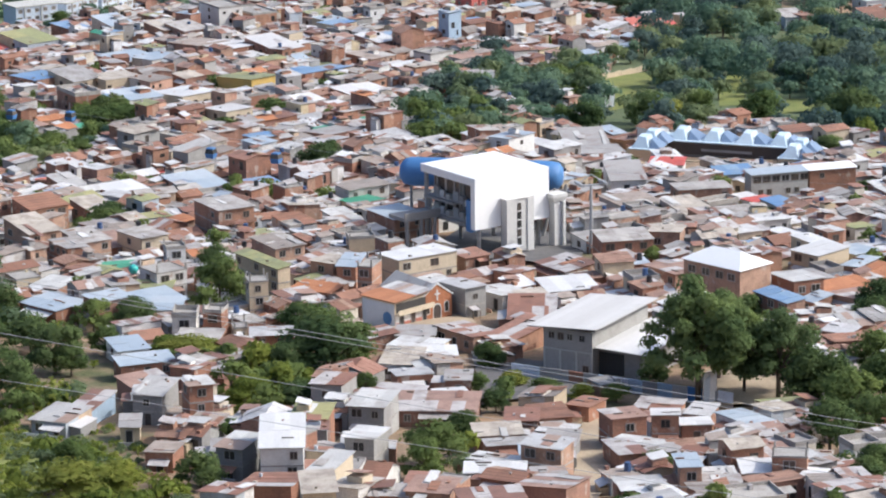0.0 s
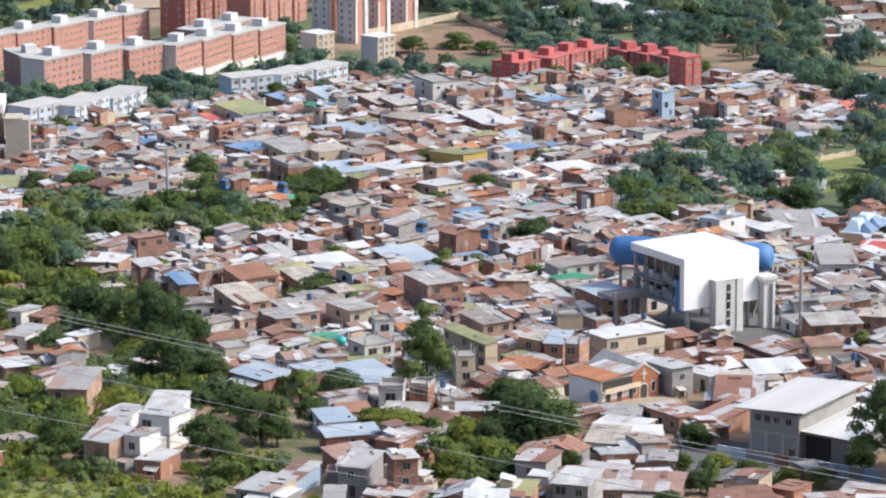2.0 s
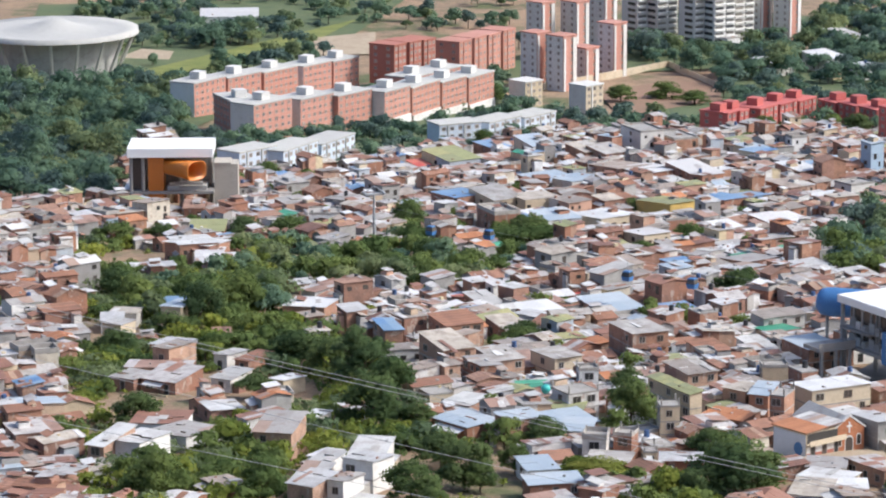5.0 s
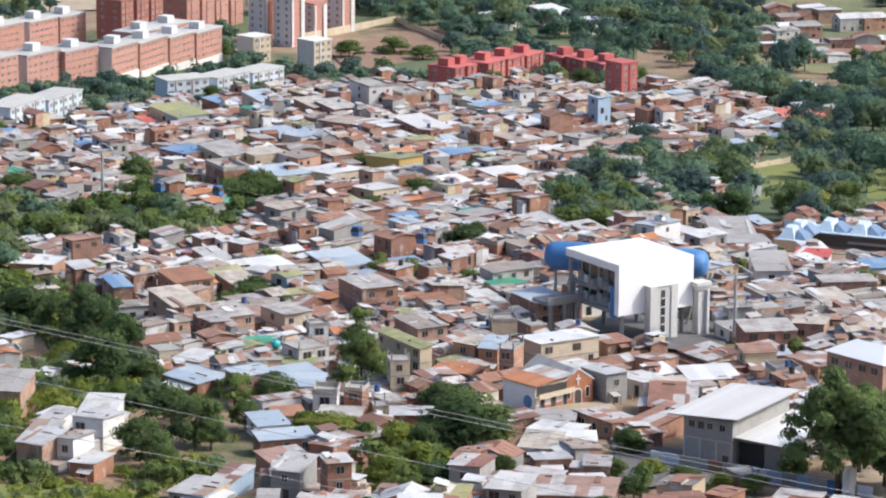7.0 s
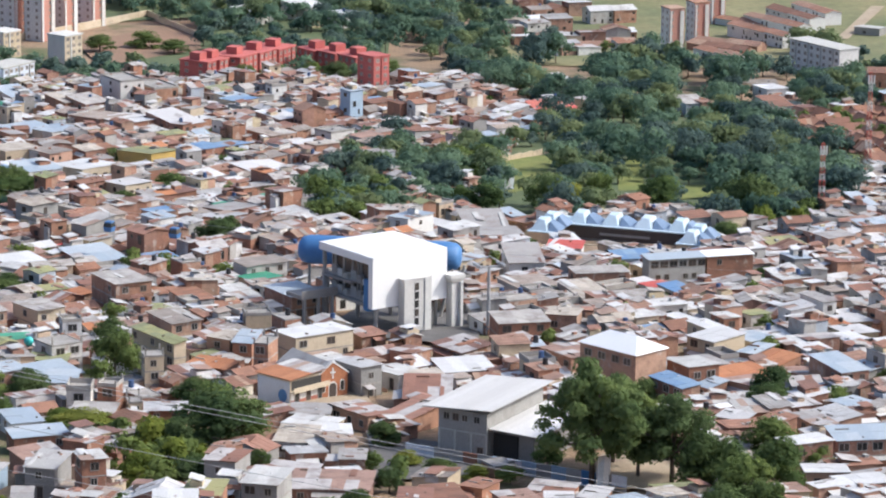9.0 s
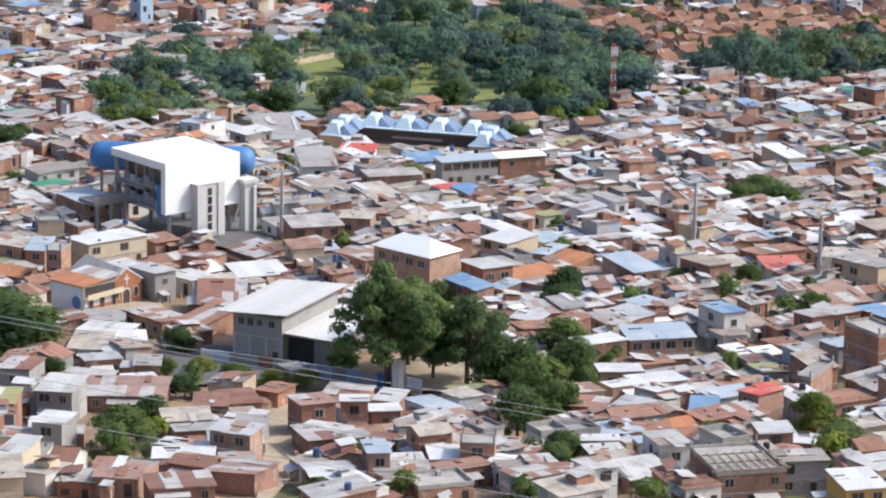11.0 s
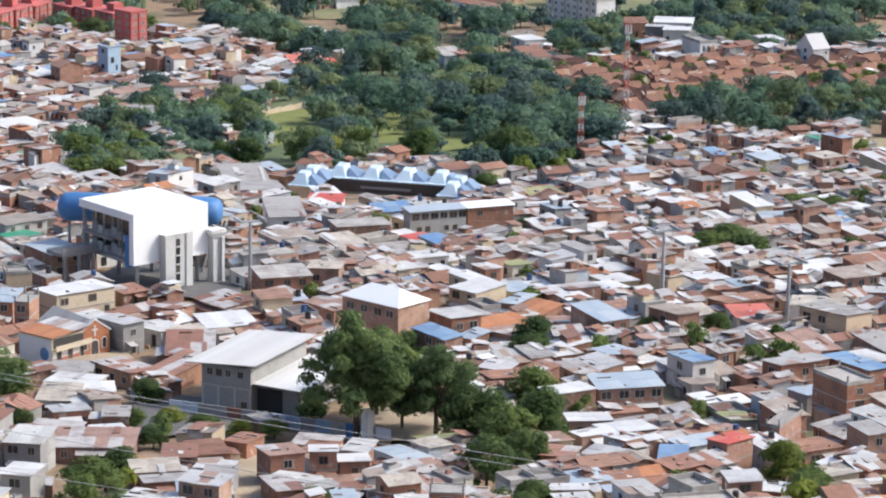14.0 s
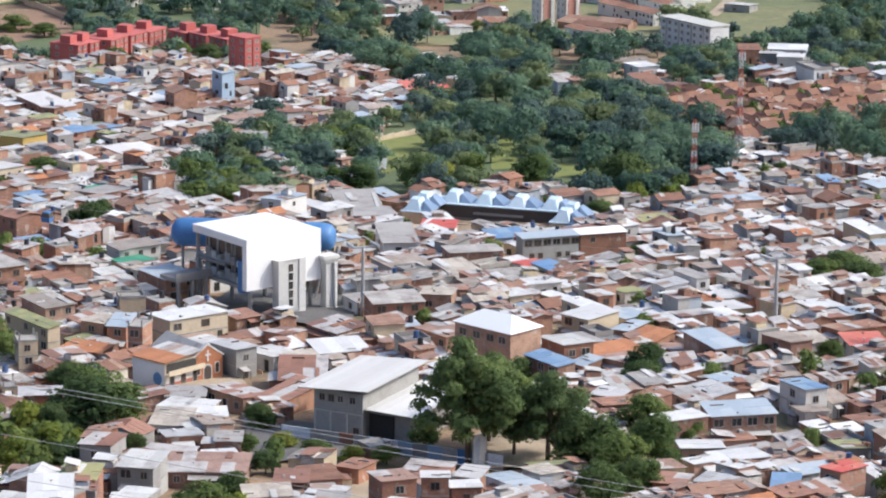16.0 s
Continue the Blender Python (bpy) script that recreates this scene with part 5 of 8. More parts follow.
# ---- power lines across the near slope, cable-car cabins ----
def wire(name, a, m, b, label):
    """A hanging line through three places."""
    a, m, b = Vector(a), Vector(m), Vector(b)
    q = m * 2 - (a + b) / 2
    pts = [a * (1 - t) ** 2 + q * 2 * t * (1 - t) + b * t * t for t in (i / 30 for i in range(31))]
    cu = bpy.data.curves.new(name, "CURVE")
    cu.dimensions, cu.bevel_depth, cu.bevel_resolution = "3D", 0.022, 1
    s = cu.splines.new("POLY")
    s.points.add(30)
    for p, v in zip(s.points, pts):
        p.co = (*v, 1)
    cu.materials.append(M["steel"])
    return tagged(new(name, cu), label, "cable", "power lines")


POWER = "thin pale power line hanging across the near slope"
wire("power_line", (-66.3, 262.0, 120.4), (-13.5, 262.0, 109.8), (37.0, 262.0, 100.7), POWER)
wire("power_line", (-66.0, 261.0, 120.2), (-13.5, 261.0, 109.7), (36.9, 261.0, 100.3), POWER)
wire("power_line", (-64.5, 255.0, 117.9), (-16.5, 255.0, 108.1), (36.1, 255.0, 98.5), POWER)
wire("power_line", (-63.3, 250.0, 114.7), (-21.9, 250.0, 107.4), (27.3, 250.0, 98.8), POWER)


def cabin(x, y, z):
    s = thing("cable_car_cabin", x, y, -25, "small blue cable-car cabin hanging from its cable", "cable car", "cable-car cabins", z=z)
    b = Buf()
    b.hexa([(-0.9, -0.9, 0), (0.9, -0.9, 0), (0.9, 0.9, 0), (-0.9, 0.9, 0), (-1.1, -1.1, 1.1), (1.1, -1.1, 1.1), (1.1, 1.1, 1.1), (-1.1, 1.1, 1.1)])
    part("lower_body", b, M["deepblue"], s)
    b = Buf()
    b.hexa([(-1.1, -1.1, 1.1), (1.1, -1.1, 1.1), (1.1, 1.1, 1.1), (-1.1, 1.1, 1.1), (-0.85, -0.85, 2.1), (0.85, -0.85, 2.1), (0.85, 0.85, 2.1), (-0.85, 0.85, 2.1)])
    part("window_band", b, M["glass"], s)
    b = Buf()
    b.box(-0.85, 0.85, -0.85, 0.85, 2.1, 2.35)
    part("cabin_roof", b, M["deepblue"], s)
    b = Buf()
    b.rod((0, 0, 2.35), (0, 0, 4.6), 0.08)
    part("hanger", b, M["steel"], s)


cabin(-117.9, 900.0, -8.7)
cabin(-99.5, 870.0, -3.1)
cabin(-60.9, 815.0, -0.5)
cabin(-44.7, 795.0, 2.6)
wire("haul_cable", (-135.0, 915.0, -3.9), (-72.7, 835.0, 2.2), (-15.1, 753.0, 12.2), "steel haul cable of the cable car")
wire("haul_cable", (19.0, 748.0, 10.9), (64.4, 730.0, 12.1), (106.7, 705.0, 14.8), "steel haul cable of the cable car")

# ---- houses that stand out ----
house(-159.3, 778.9, 4.8, 10.8, 2, 'skyblue', 'cream', r=-10)
house(-166.7, 749.2, 4.6, 6.6, 2, 'zinc', 'cream', r=-17)
house(-172.6, 783.1, 6.2, 9.5, 1, 'fibre', 'mix', r=3)
house(-178.8, 852.9, 6.2, 8.5, 2, 'zinc', 'brick', r=18)
house(-175.2, 897.7, 6.3, 8.4, 1, 'white', 'brick', r=2)
house(-180.0, 904.7, 13.7, 10.1, 2, 'zinc', 'brick', r=-22)
house(-144.9, 754.6, 3.6, 10.0, 1, 'clay', 'brick', r=14)
house(-134.5, 620.4, 6.0, 10.5, 2, 'zinc', 'white', r=-20)
house(-133.5, 804.6, 10.0, 15.0, 1, 'white', 'brick', r=-5)
house(-2.5, 658.8, 4.6, 9.0, 2, 'zinc', 'grey', r=33)
house(60.8, 826.5, 8.9, 6.0, 1, 'blue', 'blue', r=17)
house(46.3, 846.2, 8.2, 7.2, 1, 'red', 'mix', r=-9)
house(-41.1, 674.2, 16.0, 2.7, 3, 'moss', 'cream', r=-56)
house(-41.0, 653.8, 3.6, 4.2, 3, 'slab', 'cream', r=13)
house(-30.5, 670.3, 8.8, 4.7, 1, 'orange', 'brick', r=-30)
house(-82.6, 710.2, 9.0, 4.6, 2, 'zinc', 'brick', r=-59)
house(-60.6, 704.4, 3.9, 3.8, 2, 'slab', 'white', r=15, balcony=True)
house(-37.1, 629.1, 7.4, 5.1, 1, 'zinc', 'brick', r=3)
house(-43.2, 634.6, 2.5, 3.6, 1, 'slab', 'cream', r=12)
house(-49.7, 625.3, 7.6, 5.6, 1, 'fibre', 'brick', r=-8)
house(-28.3, 687.9, 5.4, 6.8, 2, 'fibre', 'brick', r=-33)
house(-24.4, 684.2, 3.9, 7.0, 2, 'skyblue', 'brick', r=-14)
house(-20.3, 668.8, 2.9, 6.2, 3, 'slab', 'brick', r=-16)
house(-6.3, 675.3, 10.6, 6.4, 1, 'zinc', 'brick', r=-43)
house(4.9, 665.4, 8.0, 6.5, 1, 'zinc', 'mix', r=-49)
house(7.5, 686.6, 5.4, 6.5, 1, 'rust', 'brick', r=-33)
house(17.9, 692.7, 9.9, 7.3, 1, 'rust', 'brick', r=-56)
house(39.5, 687.8, 10.0, 8.4, 1, 'rust', 'brick', r=-55)
house(64.0, 677.5, 7.9, 7.8, 1, 'zinc', 'brick', r=-62)
house(68.2, 692.9, 7.1, 9.2, 2, 'white', 'cream', r=-47)
house(76.0, 690.7, 3.5, 11.2, 1, 'skyblue', 'brick', r=-28)
house(78.4, 679.0, 6.6, 8.0, 1, 'orange', 'brick', r=-44)
house(71.8, 657.0, 6.7, 9.2, 1, 'rust', 'brick', r=-48)
house(63.8, 654.1, 3.6, 4.8, 1, 'skyblue', 'brick', r=-52)
house(56.1, 644.6, 10.4, 4.0, 2, 'blue', 'brick', r=-59)
house(65.4, 624.8, 5.6, 3.9, 1, 'white', 'brick', r=-36)
house(-29.6, 523.3, 6.4, 14.2, 3, 'white', 'white', r=2)
house(-23.1, 495.8, 4.7, 9.2, 2, 'fibre', 'cream', r=6, balcony=True)
house(-38.4, 537.9, 6.0, 7.6, 1, 'zinc', 'grey', r=3)
house(-45.6, 565.1, 4.0, 5.3, 3, 'zinc', 'brick', r=18)
house(-48.7, 536.2, 4.4, 7.2, 1, 'fibre', 'brick', r=-9)
house(-67.8, 563.7, 6.4, 8.7, 1, 'zinc', 'mix', r=-23)
house(-63.9, 572.3, 4.1, 10.8, 1, 'rust', 'blue', r=-18)
house(-55.9, 556.7, 3.1, 5.2, 1, 'zinc', 'cream', r=3)
house(-54.3, 580.0, 6.2, 8.9, 1, 'zinc', 'brick', r=3, gable=True)
house(-56.7, 589.6, 7.6, 5.2, 1, 'rust', 'brick', r=33)
house(-58.1, 606.2, 9.7, 5.2, 1, 'skyblue', 'brick', r=20)
house(-62.2, 619.4, 5.7, 8.4, 1, 'skyblue', 'white', r=21)
house(-79.9, 658.4, 10.2, 7.7, 1, 'skyblue', 'brick', r=-42)
house(-82.0, 679.0, 6.2, 8.2, 1, 'zinc', 'brick', r=-25)
house(-77.2, 694.1, 6.5, 6.4, 1, 'clay', 'brick', r=-29)
house(-72.3, 655.8, 5.5, 5.3, 1, 'skyblue', 'brick', r=57)
house(-71.1, 697.3, 5.9, 4.5, 1, 'green', 'mix', r=13)
house(-62.1, 674.9, 7.0, 4.0, 1, 'moss', 'brick', r=-3)
house(-58.0, 654.5, 5.7, 6.7, 1, 'skyblue', 'grey', r=-3)
house(-47.7, 637.4, 3.5, 4.3, 2, 'slab', 'brick', r=-13)
house(-52.9, 633.9, 4.4, 5.2, 2, 'slab', 'mix', r=-2)
house(-1.5, 628.2, 10.6, 6.7, 1, 'rust', 'brick', r=-50)
house(7.7, 627.5, 6.2, 13.5, 1, 'rust', 'brick', r=-36)
house(10.4, 645.9, 8.6, 12.2, 1, 'rust', 'brick', r=-2)
house(-10.9, 627.8, 6.9, 6.2, 1, 'zinc', 'mix', r=-2)
house(-12.9, 606.1, 6.6, 9.4, 1, 'fibre', 'mix', r=-8)
house(-6.6, 610.0, 5.9, 5.2, 1, 'white', 'mix', r=4)
house(-23.8, 576.5, 5.3, 8.7, 2, 'rust', 'grey', r=-15)
house(-16.8, 560.6, 6.0, 8.1, 2, 'zinc', 'grey', r=-16)
house(-17.8, 541.8, 6.5, 8.3, 1, 'zinc', 'grey', r=-2, gable=True)
house(-14.7, 518.3, 3.6, 8.2, 1, 'clay', 'white', r=-17, gable=True)
house(-6.3, 569.6, 12.9, 10.2, 1, 'rust', 'brick', r=-5)
house(3.1, 547.6, 7.4, 4.8, 1, 'fibre', 'brick', r=6)
house(4.9, 538.9, 7.5, 4.1, 1, 'fibre', 'brick', r=10)
house(10.1, 532.4, 7.1, 4.3, 1, 'skyblue', 'grey', r=2)
house(2.6, 519.9, 9.0, 4.9, 1, 'white', 'mix', r=-2)
house(13.1, 540.1, 4.9, 6.6, 1, 'zinc', 'grey', r=-11)
house(7.2, 558.0, 5.2, 10.1, 1, 'rust', 'brick', r=-2)
house(11.7, 561.2, 5.7, 7.0, 1, 'clay', 'brick', r=15)
house(-11.1, 592.6, 6.2, 5.7, 1, 'zinc', 'brick', r=12)
house(-3.1, 590.2, 4.3, 6.9, 1, 'zinc', 'brick', r=-2)
house(-4.5, 577.8, 5.2, 3.9, 1, 'white', 'brick', r=11)
house(1.8, 498.2, 9.3, 6.2, 1, 'rust', 'brick', r=10)
house(23.0, 547.3, 5.7, 6.7, 2, 'rust', 'brick', r=17)
house(29.8, 548.2, 4.2, 4.0, 2, 'white', 'brick', r=-2)
house(34.7, 551.9, 4.8, 5.3, 1, 'white', 'brick', r=4)
house(44.4, 552.3, 13.6, 5.2, 1, 'skyblue', 'mix', r=-55)
house(28.1, 531.5, 5.9, 4.3, 1, 'zinc', 'brick', r=24)
house(22.6, 532.6, 4.1, 10.6, 1, 'rust', 'brick', r=12)
house(32.1, 520.6, 2.5, 8.8, 1, 'zinc', 'brick', r=-15)
house(41.8, 518.0, 4.6, 5.0, 1, 'white', 'brick', r=4)
house(50.1, 513.4, 3.0, 5.1, 1, 'white', 'mix', r=-19)
house(23.5, 504.9, 5.5, 3.7, 1, 'zinc', 'brick', r=8)
house(36.1, 509.9, 5.2, 3.8, 1, 'zinc', 'grey', r=3)
house(46.8, 516.8, 5.2, 4.4, 2, 'slab', 'brick', r=-8)
house(52.0, 527.0, 3.8, 3.9, 1, 'fibre', 'brick', r=-9)
house(105.7, 495.8, 10.5, 8.2, 2, 'zinc', 'cream', r=22, balcony=True)
house(93.9, 533.3, 4.2, 4.7, 1, 'white', 'brick', r=-4)
house(98.2, 526.3, 3.5, 6.3, 1, 'white', 'brick', r=-20)
house(95.7, 552.4, 4.0, 6.9, 2, 'red', 'brick', r=-46)
house(107.1, 567.2, 2.5, 11.0, 2, 'slab', 'brick', r=-30)
house(118.3, 570.3, 9.6, 6.7, 1, 'fibre', 'brick', r=-69)
house(123.7, 567.7, 12.1, 4.0, 2, 'zinc', 'white', r=-67)
house(121.0, 528.4, 5.2, 7.7, 1, 'moss', 'brick', r=-57)
house(113.4, 528.8, 2.7, 6.8, 1, 'fibre', 'mix', r=-63)
house(86.5, 552.7, 4.2, 8.1, 1, 'blue', 'mix', r=-11)
house(75.5, 527.7, 6.9, 3.6, 1, 'skyblue', 'mix', r=10)
house(62.1, 506.8, 4.9, 4.4, 1, 'zinc', 'white', r=10)
house(66.7, 528.6, 5.6, 3.4, 1, 'white', 'mix', r=-1)
house(66.4, 520.8, 5.4, 5.3, 1, 'zinc', 'brick', r=7)
house(68.5, 555.3, 4.9, 7.1, 1, 'rust', 'brick', r=-20)
house(75.8, 554.1, 6.3, 4.3, 1, 'zinc', 'mix', r=-36)
house(76.3, 581.6, 7.2, 6.1, 1, 'white', 'brick', r=1)
house(81.6, 573.4, 8.4, 6.8, 1, 'white', 'brick', r=18)
house(74.2, 593.7, 8.0, 5.7, 2, 'white', 'brick', r=24)
house(86.9, 609.4, 9.4, 4.3, 1, 'skyblue', 'brick', r=-29)
house(88.9, 637.9, 7.4, 6.2, 1, 'skyblue', 'brick', r=-51)
house(83.4, 626.5, 8.3, 6.3, 1, 'zinc', 'brick', r=-62)
house(101.8, 630.4, 6.9, 4.7, 1, 'blue', 'brick', r=-49)
house(99.3, 626.7, 7.3, 6.5, 1, 'zinc', 'mix', r=-63)
house(128.9, 614.5, 12.2, 5.3, 2, 'blue', 'brick', r=-59)
house(134.7, 663.9, 11.4, 8.0, 2, 'fibre', 'mix', r=-49)
house(-151.7, 737.5, 7.9, 9.6, 1, 'zinc', 'brick', r=-14)
house(-164.8, 799.9, 6.4, 14.2, 1, 'blue', 'white', r=-2)
house(-136.8, 650.2, 10.0, 12.2, 1, 'rust', 'white', r=3)
house(-127.9, 664.3, 6.3, 8.7, 1, 'zinc', 'brick', r=25)
house(-111.5, 635.3, 7.2, 11.0, 2, 'zinc', 'brick', r=-5)
house(-100.8, 621.7, 3.2, 7.9, 1, 'white', 'white', r=-16)
house(-100.4, 603.9, 4.9, 11.1, 1, 'zinc', 'white', r=-8)
house(-93.9, 602.9, 2.6, 7.4, 1, 'zinc', 'brick', r=-19)
house(-93.1, 624.1, 6.3, 11.8, 1, 'zinc', 'white', r=-5)
house(-114.7, 596.3, 6.3, 5.2, 1, 'fibre', 'mix', r=-48)
house(-88.6, 584.2, 4.4, 7.9, 1, 'zinc', 'brick', r=-17)
house(-149.3, 708.3, 13.2, 8.2, 1, 'rust', 'brick', r=3)
house(-22.0, 512.5, 3.6, 8.8, 2, 'zinc', 'cream', r=-22, balcony=True)
house(-17.2, 535.0, 4.8, 6.8, 2, 'zinc', 'grey', r=-18)
house(-36.6, 530.0, 4.4, 7.6, 2, 'zinc', 'grey', r=-21)
house(-53.0, 570.8, 5.2, 7.2, 2, 'zinc', 'grey', r=-18)
house(-24.5, 583.4, 3.5, 7.2, 2, 'clay', 'brick', r=-20, gable=True)
house(-68.9, 651.2, 7.1, 5.5, 2, 'skyblue', 'brick')
house(-60.4, 661.9, 7.9, 8.4, 1, 'skyblue', 'brick')
house(-11.6, 693.8, 13.4, 8.2, 2, 'white', 'cream', r=33)
house(-53.3, 745.8, 8.2, 12.8, 3, 'fibre', 'brick', r=28, balcony=True)
house(-68.6, 722.1, 6.4, 10.2, 2, 'fibre', 'cream')
house(-60.8, 679.6, 6.7, 6.7, 2, 'slab', 'mix')
house(-39.9, 708.6, 7.0, 9.0, 2, 'fibre', 'brick')
house(-79.8, 718.1, 6.4, 9.1, 2, 'fibre', 'brick')
house(-92.6, 732.1, 7.3, 11.4, 2, 'fibre', 'brick')
house(-84.3, 776.7, 6.1, 11.0, 1, 'fibre', 'brick')
house(-94.9, 766.0, 9.1, 8.7, 2, 'clay', 'brick')
house(-80.3, 805.9, 9.5, 11.3, 1, 'white', 'brick')
house(-98.7, 824.8, 6.5, 7.0, 1, 'red', 'brick')
house(-94.7, 818.6, 5.7, 10.4, 1, 'zinc', 'brick')
house(-64.9, 816.6, 11.2, 11.5, 1, 'skyblue', 'brick')
house(-25.1, 783.4, 7.4, 6.9, 1, 'green', 'mix', r=40)
house(-16.7, 746.3, 8.1, 10.5, 2, 'skyblue', 'brick')
house(-25.3, 790.9, 10.9, 5.5, 2, 'fibre', 'mix')
house(-49.4, 816.2, 7.2, 5.7, 1, 'blue', 'mix')
house(-93.6, 833.3, 3.6, 4.0, 2, 'white', 'white')
house(-76.5, 845.0, 4.3, 5.2, 3, 'clay', 'brick')
house(-53.7, 888.3, 7.0, 6.2, 2, 'blue', 'brick')
house(-93.6, 981.1, 10.6, 11.0, 2, 'skyblue', 'mix')
house(-65.1, 1019.8, 9.9, 16.0, 2, 'moss', 'yellow', r=42)
house(-49.6, 1035.1, 8.9, 12.4, 2, 'blue', 'brick', r=42)
house(-43.3, 1063.6, 9.1, 10.2, 1, 'blue', 'mix', r=42)
house(-45.1, 1179.9, 10.1, 8.4, 2, 'blue', 'cream', r=42)
house(-7.3, 1138.1, 5.4, 4.9, 5, 'skyblue', 'blue', r=42)
house(1.4, 1202.0, 6.1, 8.3, 1, 'blue', 'mix')
house(6.3, 1139.4, 5.8, 8.2, 1, 'white', 'brick')
house(31.1, 1151.0, 5.6, 6.4, 1, 'green', 'mix')
house(60.4, 1189.9, 4.0, 13.6, 2, 'white', 'cream', r=20)
house(59.8, 1177.4, 14.4, 16.0, 1, 'red', 'brick', r=20)
house(-77.9, 1110.4, 10.7, 15.9, 2, 'white', 'brick', r=42)
house(-62.2, 1109.3, 10.7, 15.9, 2, 'white', 'brick', r=42)
house(-30.5, 1126.2, 8.5, 12.1, 2, 'white', 'brick', r=42)
house(-86.5, 1118.6, 12.0, 16.0, 2, 'fibre', 'brick', r=42)
house(-84.6, 1195.0, 8.8, 15.2, 4, 'slab', 'white', r=30)
house(-73.4, 1197.4, 8.8, 15.3, 3, 'slab', 'brick', r=30)
house(-133.6, 1178.0, 7.6, 11.3, 2, 'blue', 'brick', r=42)
house(-120.3, 1189.7, 9.3, 13.3, 2, 'skyblue', 'mix')
house(-101.7, 1172.1, 8.8, 11.2, 2, 'fibre', 'brick', r=42)
house(-142.5, 1139.1, 12.3, 16.0, 2, 'moss', 'mix', r=42)
house(-126.9, 1032.0, 11.2, 12.4, 2, 'blue', 'brick', r=42)
house(-104.3, 1028.5, 11.4, 13.2, 2, 'fibre', 'cream', r=30)
house(-107.4, 1104.0, 14.3, 13.2, 1, 'skyblue', 'brick', r=42)
house(-108.5, 970.2, 7.2, 12.5, 3, 'slab', 'brick', r=30)
house(-80.3, 985.7, 12.8, 14.2, 2, 'white', 'cream', r=42)
house(-30.3, 999.1, 12.9, 16.0, 1, 'white', 'brick', r=42)
house(-17.9, 1067.6, 11.5, 15.3, 1, 'white', 'brick', r=42)
house(-12.1, 1084.8, 9.3, 7.8, 2, 'slab', 'white', r=42)
house(14.9, 766.8, 4.8, 10.8, 1, 'clay', 'mix', r=-30)
house(19.4, 800.6, 10.1, 8.0, 2, 'skyblue', 'cream', r=40)
house(27.8, 885.7, 10.8, 16.0, 1, 'zinc', 'mix', r=8)
house(29.3, 868.8, 13.6, 12.8, 1, 'zinc', 'mix', r=8)
house(46.9, 858.3, 5.6, 12.4, 1, 'white', 'mix', r=8)
house(34.4, 806.2, 8.0, 14.4, 2, 'zinc', 'white', r=5)
house(35.1, 776.3, 10.0, 16.0, 1, 'fibre', 'grey', r=20)
house(64.6, 726.8, 3.6, 10.8, 1, 'white', 'cream', r=25)
house(68.2, 702.9, 4.0, 12.4, 2, 'white', 'cream', r=25)
house(60.3, 779.8, 5.4, 6.6, 1, 'white', 'mix')
house(63.7, 775.5, 6.1, 7.6, 1, 'red', 'mix')
house(67.1, 770.3, 5.3, 7.6, 1, 'blue', 'mix')
house(76.7, 706.0, 6.3, 7.0, 1, 'skyblue', 'mix')
house(70.0, 663.6, 11.9, 7.5, 1, 'orange', 'brick')
house(17.6, 671.0, 10.0, 9.2, 1, 'white', 'brick', r=15)
house(36.4, 560.7, 4.0, 4.8, 1, 'white', 'brick', r=-23)
house(29.8, 565.8, 7.2, 5.6, 1, 'rust', 'brick', r=-18)
house(10.6, 526.1, 6.8, 4.4, 2, 'zinc', 'brick', r=-27)
house(12.8, 548.3, 5.6, 5.6, 1, 'zinc', 'brick', r=-16)
house(2.9, 527.0, 7.6, 4.0, 1, 'zinc', 'brick', r=-24)
house(4.5, 514.9, 6.4, 5.6, 1, 'clay', 'brick', r=-26, gable=True)
house(17.9, 567.7, 4.0, 6.8, 1, 'clay', 'brick', r=-27)
house(32.7, 528.6, 3.5, 4.0, 1, 'rust', 'brick', r=-29)
house(25.8, 537.9, 8.8, 4.0, 1, 'zinc', 'brick', r=-27)
house(-10.3, 617.2, 8.8, 7.6, 1, 'zinc', 'cream', r=-20)
house(88.8, 662.5, 6.0, 11.6, 2, 'skyblue', 'brick', r=25)
house(85.0, 598.7, 11.6, 6.8, 2, 'skyblue', 'brick', r=10)
house(79.6, 623.2, 4.4, 9.6, 1, 'zinc', 'brick', r=20)
house(99.6, 619.3, 4.4, 9.6, 2, 'blue', 'mix', r=20)
house(83.1, 497.7, 10.4, 12.8, 2, 'slab', 'brick', r=10)
house(75.2, 515.5, 4.8, 8.8, 2, 'zinc', 'mix', r=10)
house(135.1, 594.8, 4.4, 12.8, 2, 'red', 'brick', r=20)
house(121.5, 589.9, 5.6, 10.0, 3, 'slab', 'brick', r=25)
house(120.3, 676.5, 7.6, 9.2, 1, 'red', 'mix', r=5)
house(117.8, 716.8, 6.8, 8.8, 1, 'white', 'mix', r=20)
house(98.6, 714.7, 6.8, 8.8, 1, 'white', 'mix', r=20)
house(100.0, 729.4, 6.4, 7.2, 1, 'white', 'mix', r=20)
house(144.7, 817.9, 4.4, 12.8, 2, 'white', 'cream', r=20)
house(135.3, 801.4, 3.6, 8.4, 1, 'white', 'white', r=20)
house(129.4, 850.2, 9.6, 9.7, 1, 'skyblue', 'mix', r=30)
house(152.0, 917.0, 3.5, 6.4, 2, 'blue', 'mix', r=20)
house(164.6, 907.2, 7.7, 7.4, 2, 'skyblue', 'cream', r=30)
house(130.4, 939.2, 4.0, 13.2, 1, 'skyblue', 'brick', r=20)
house(127.1, 733.4, 5.6, 6.4, 1, 'white', 'brick', r=5)
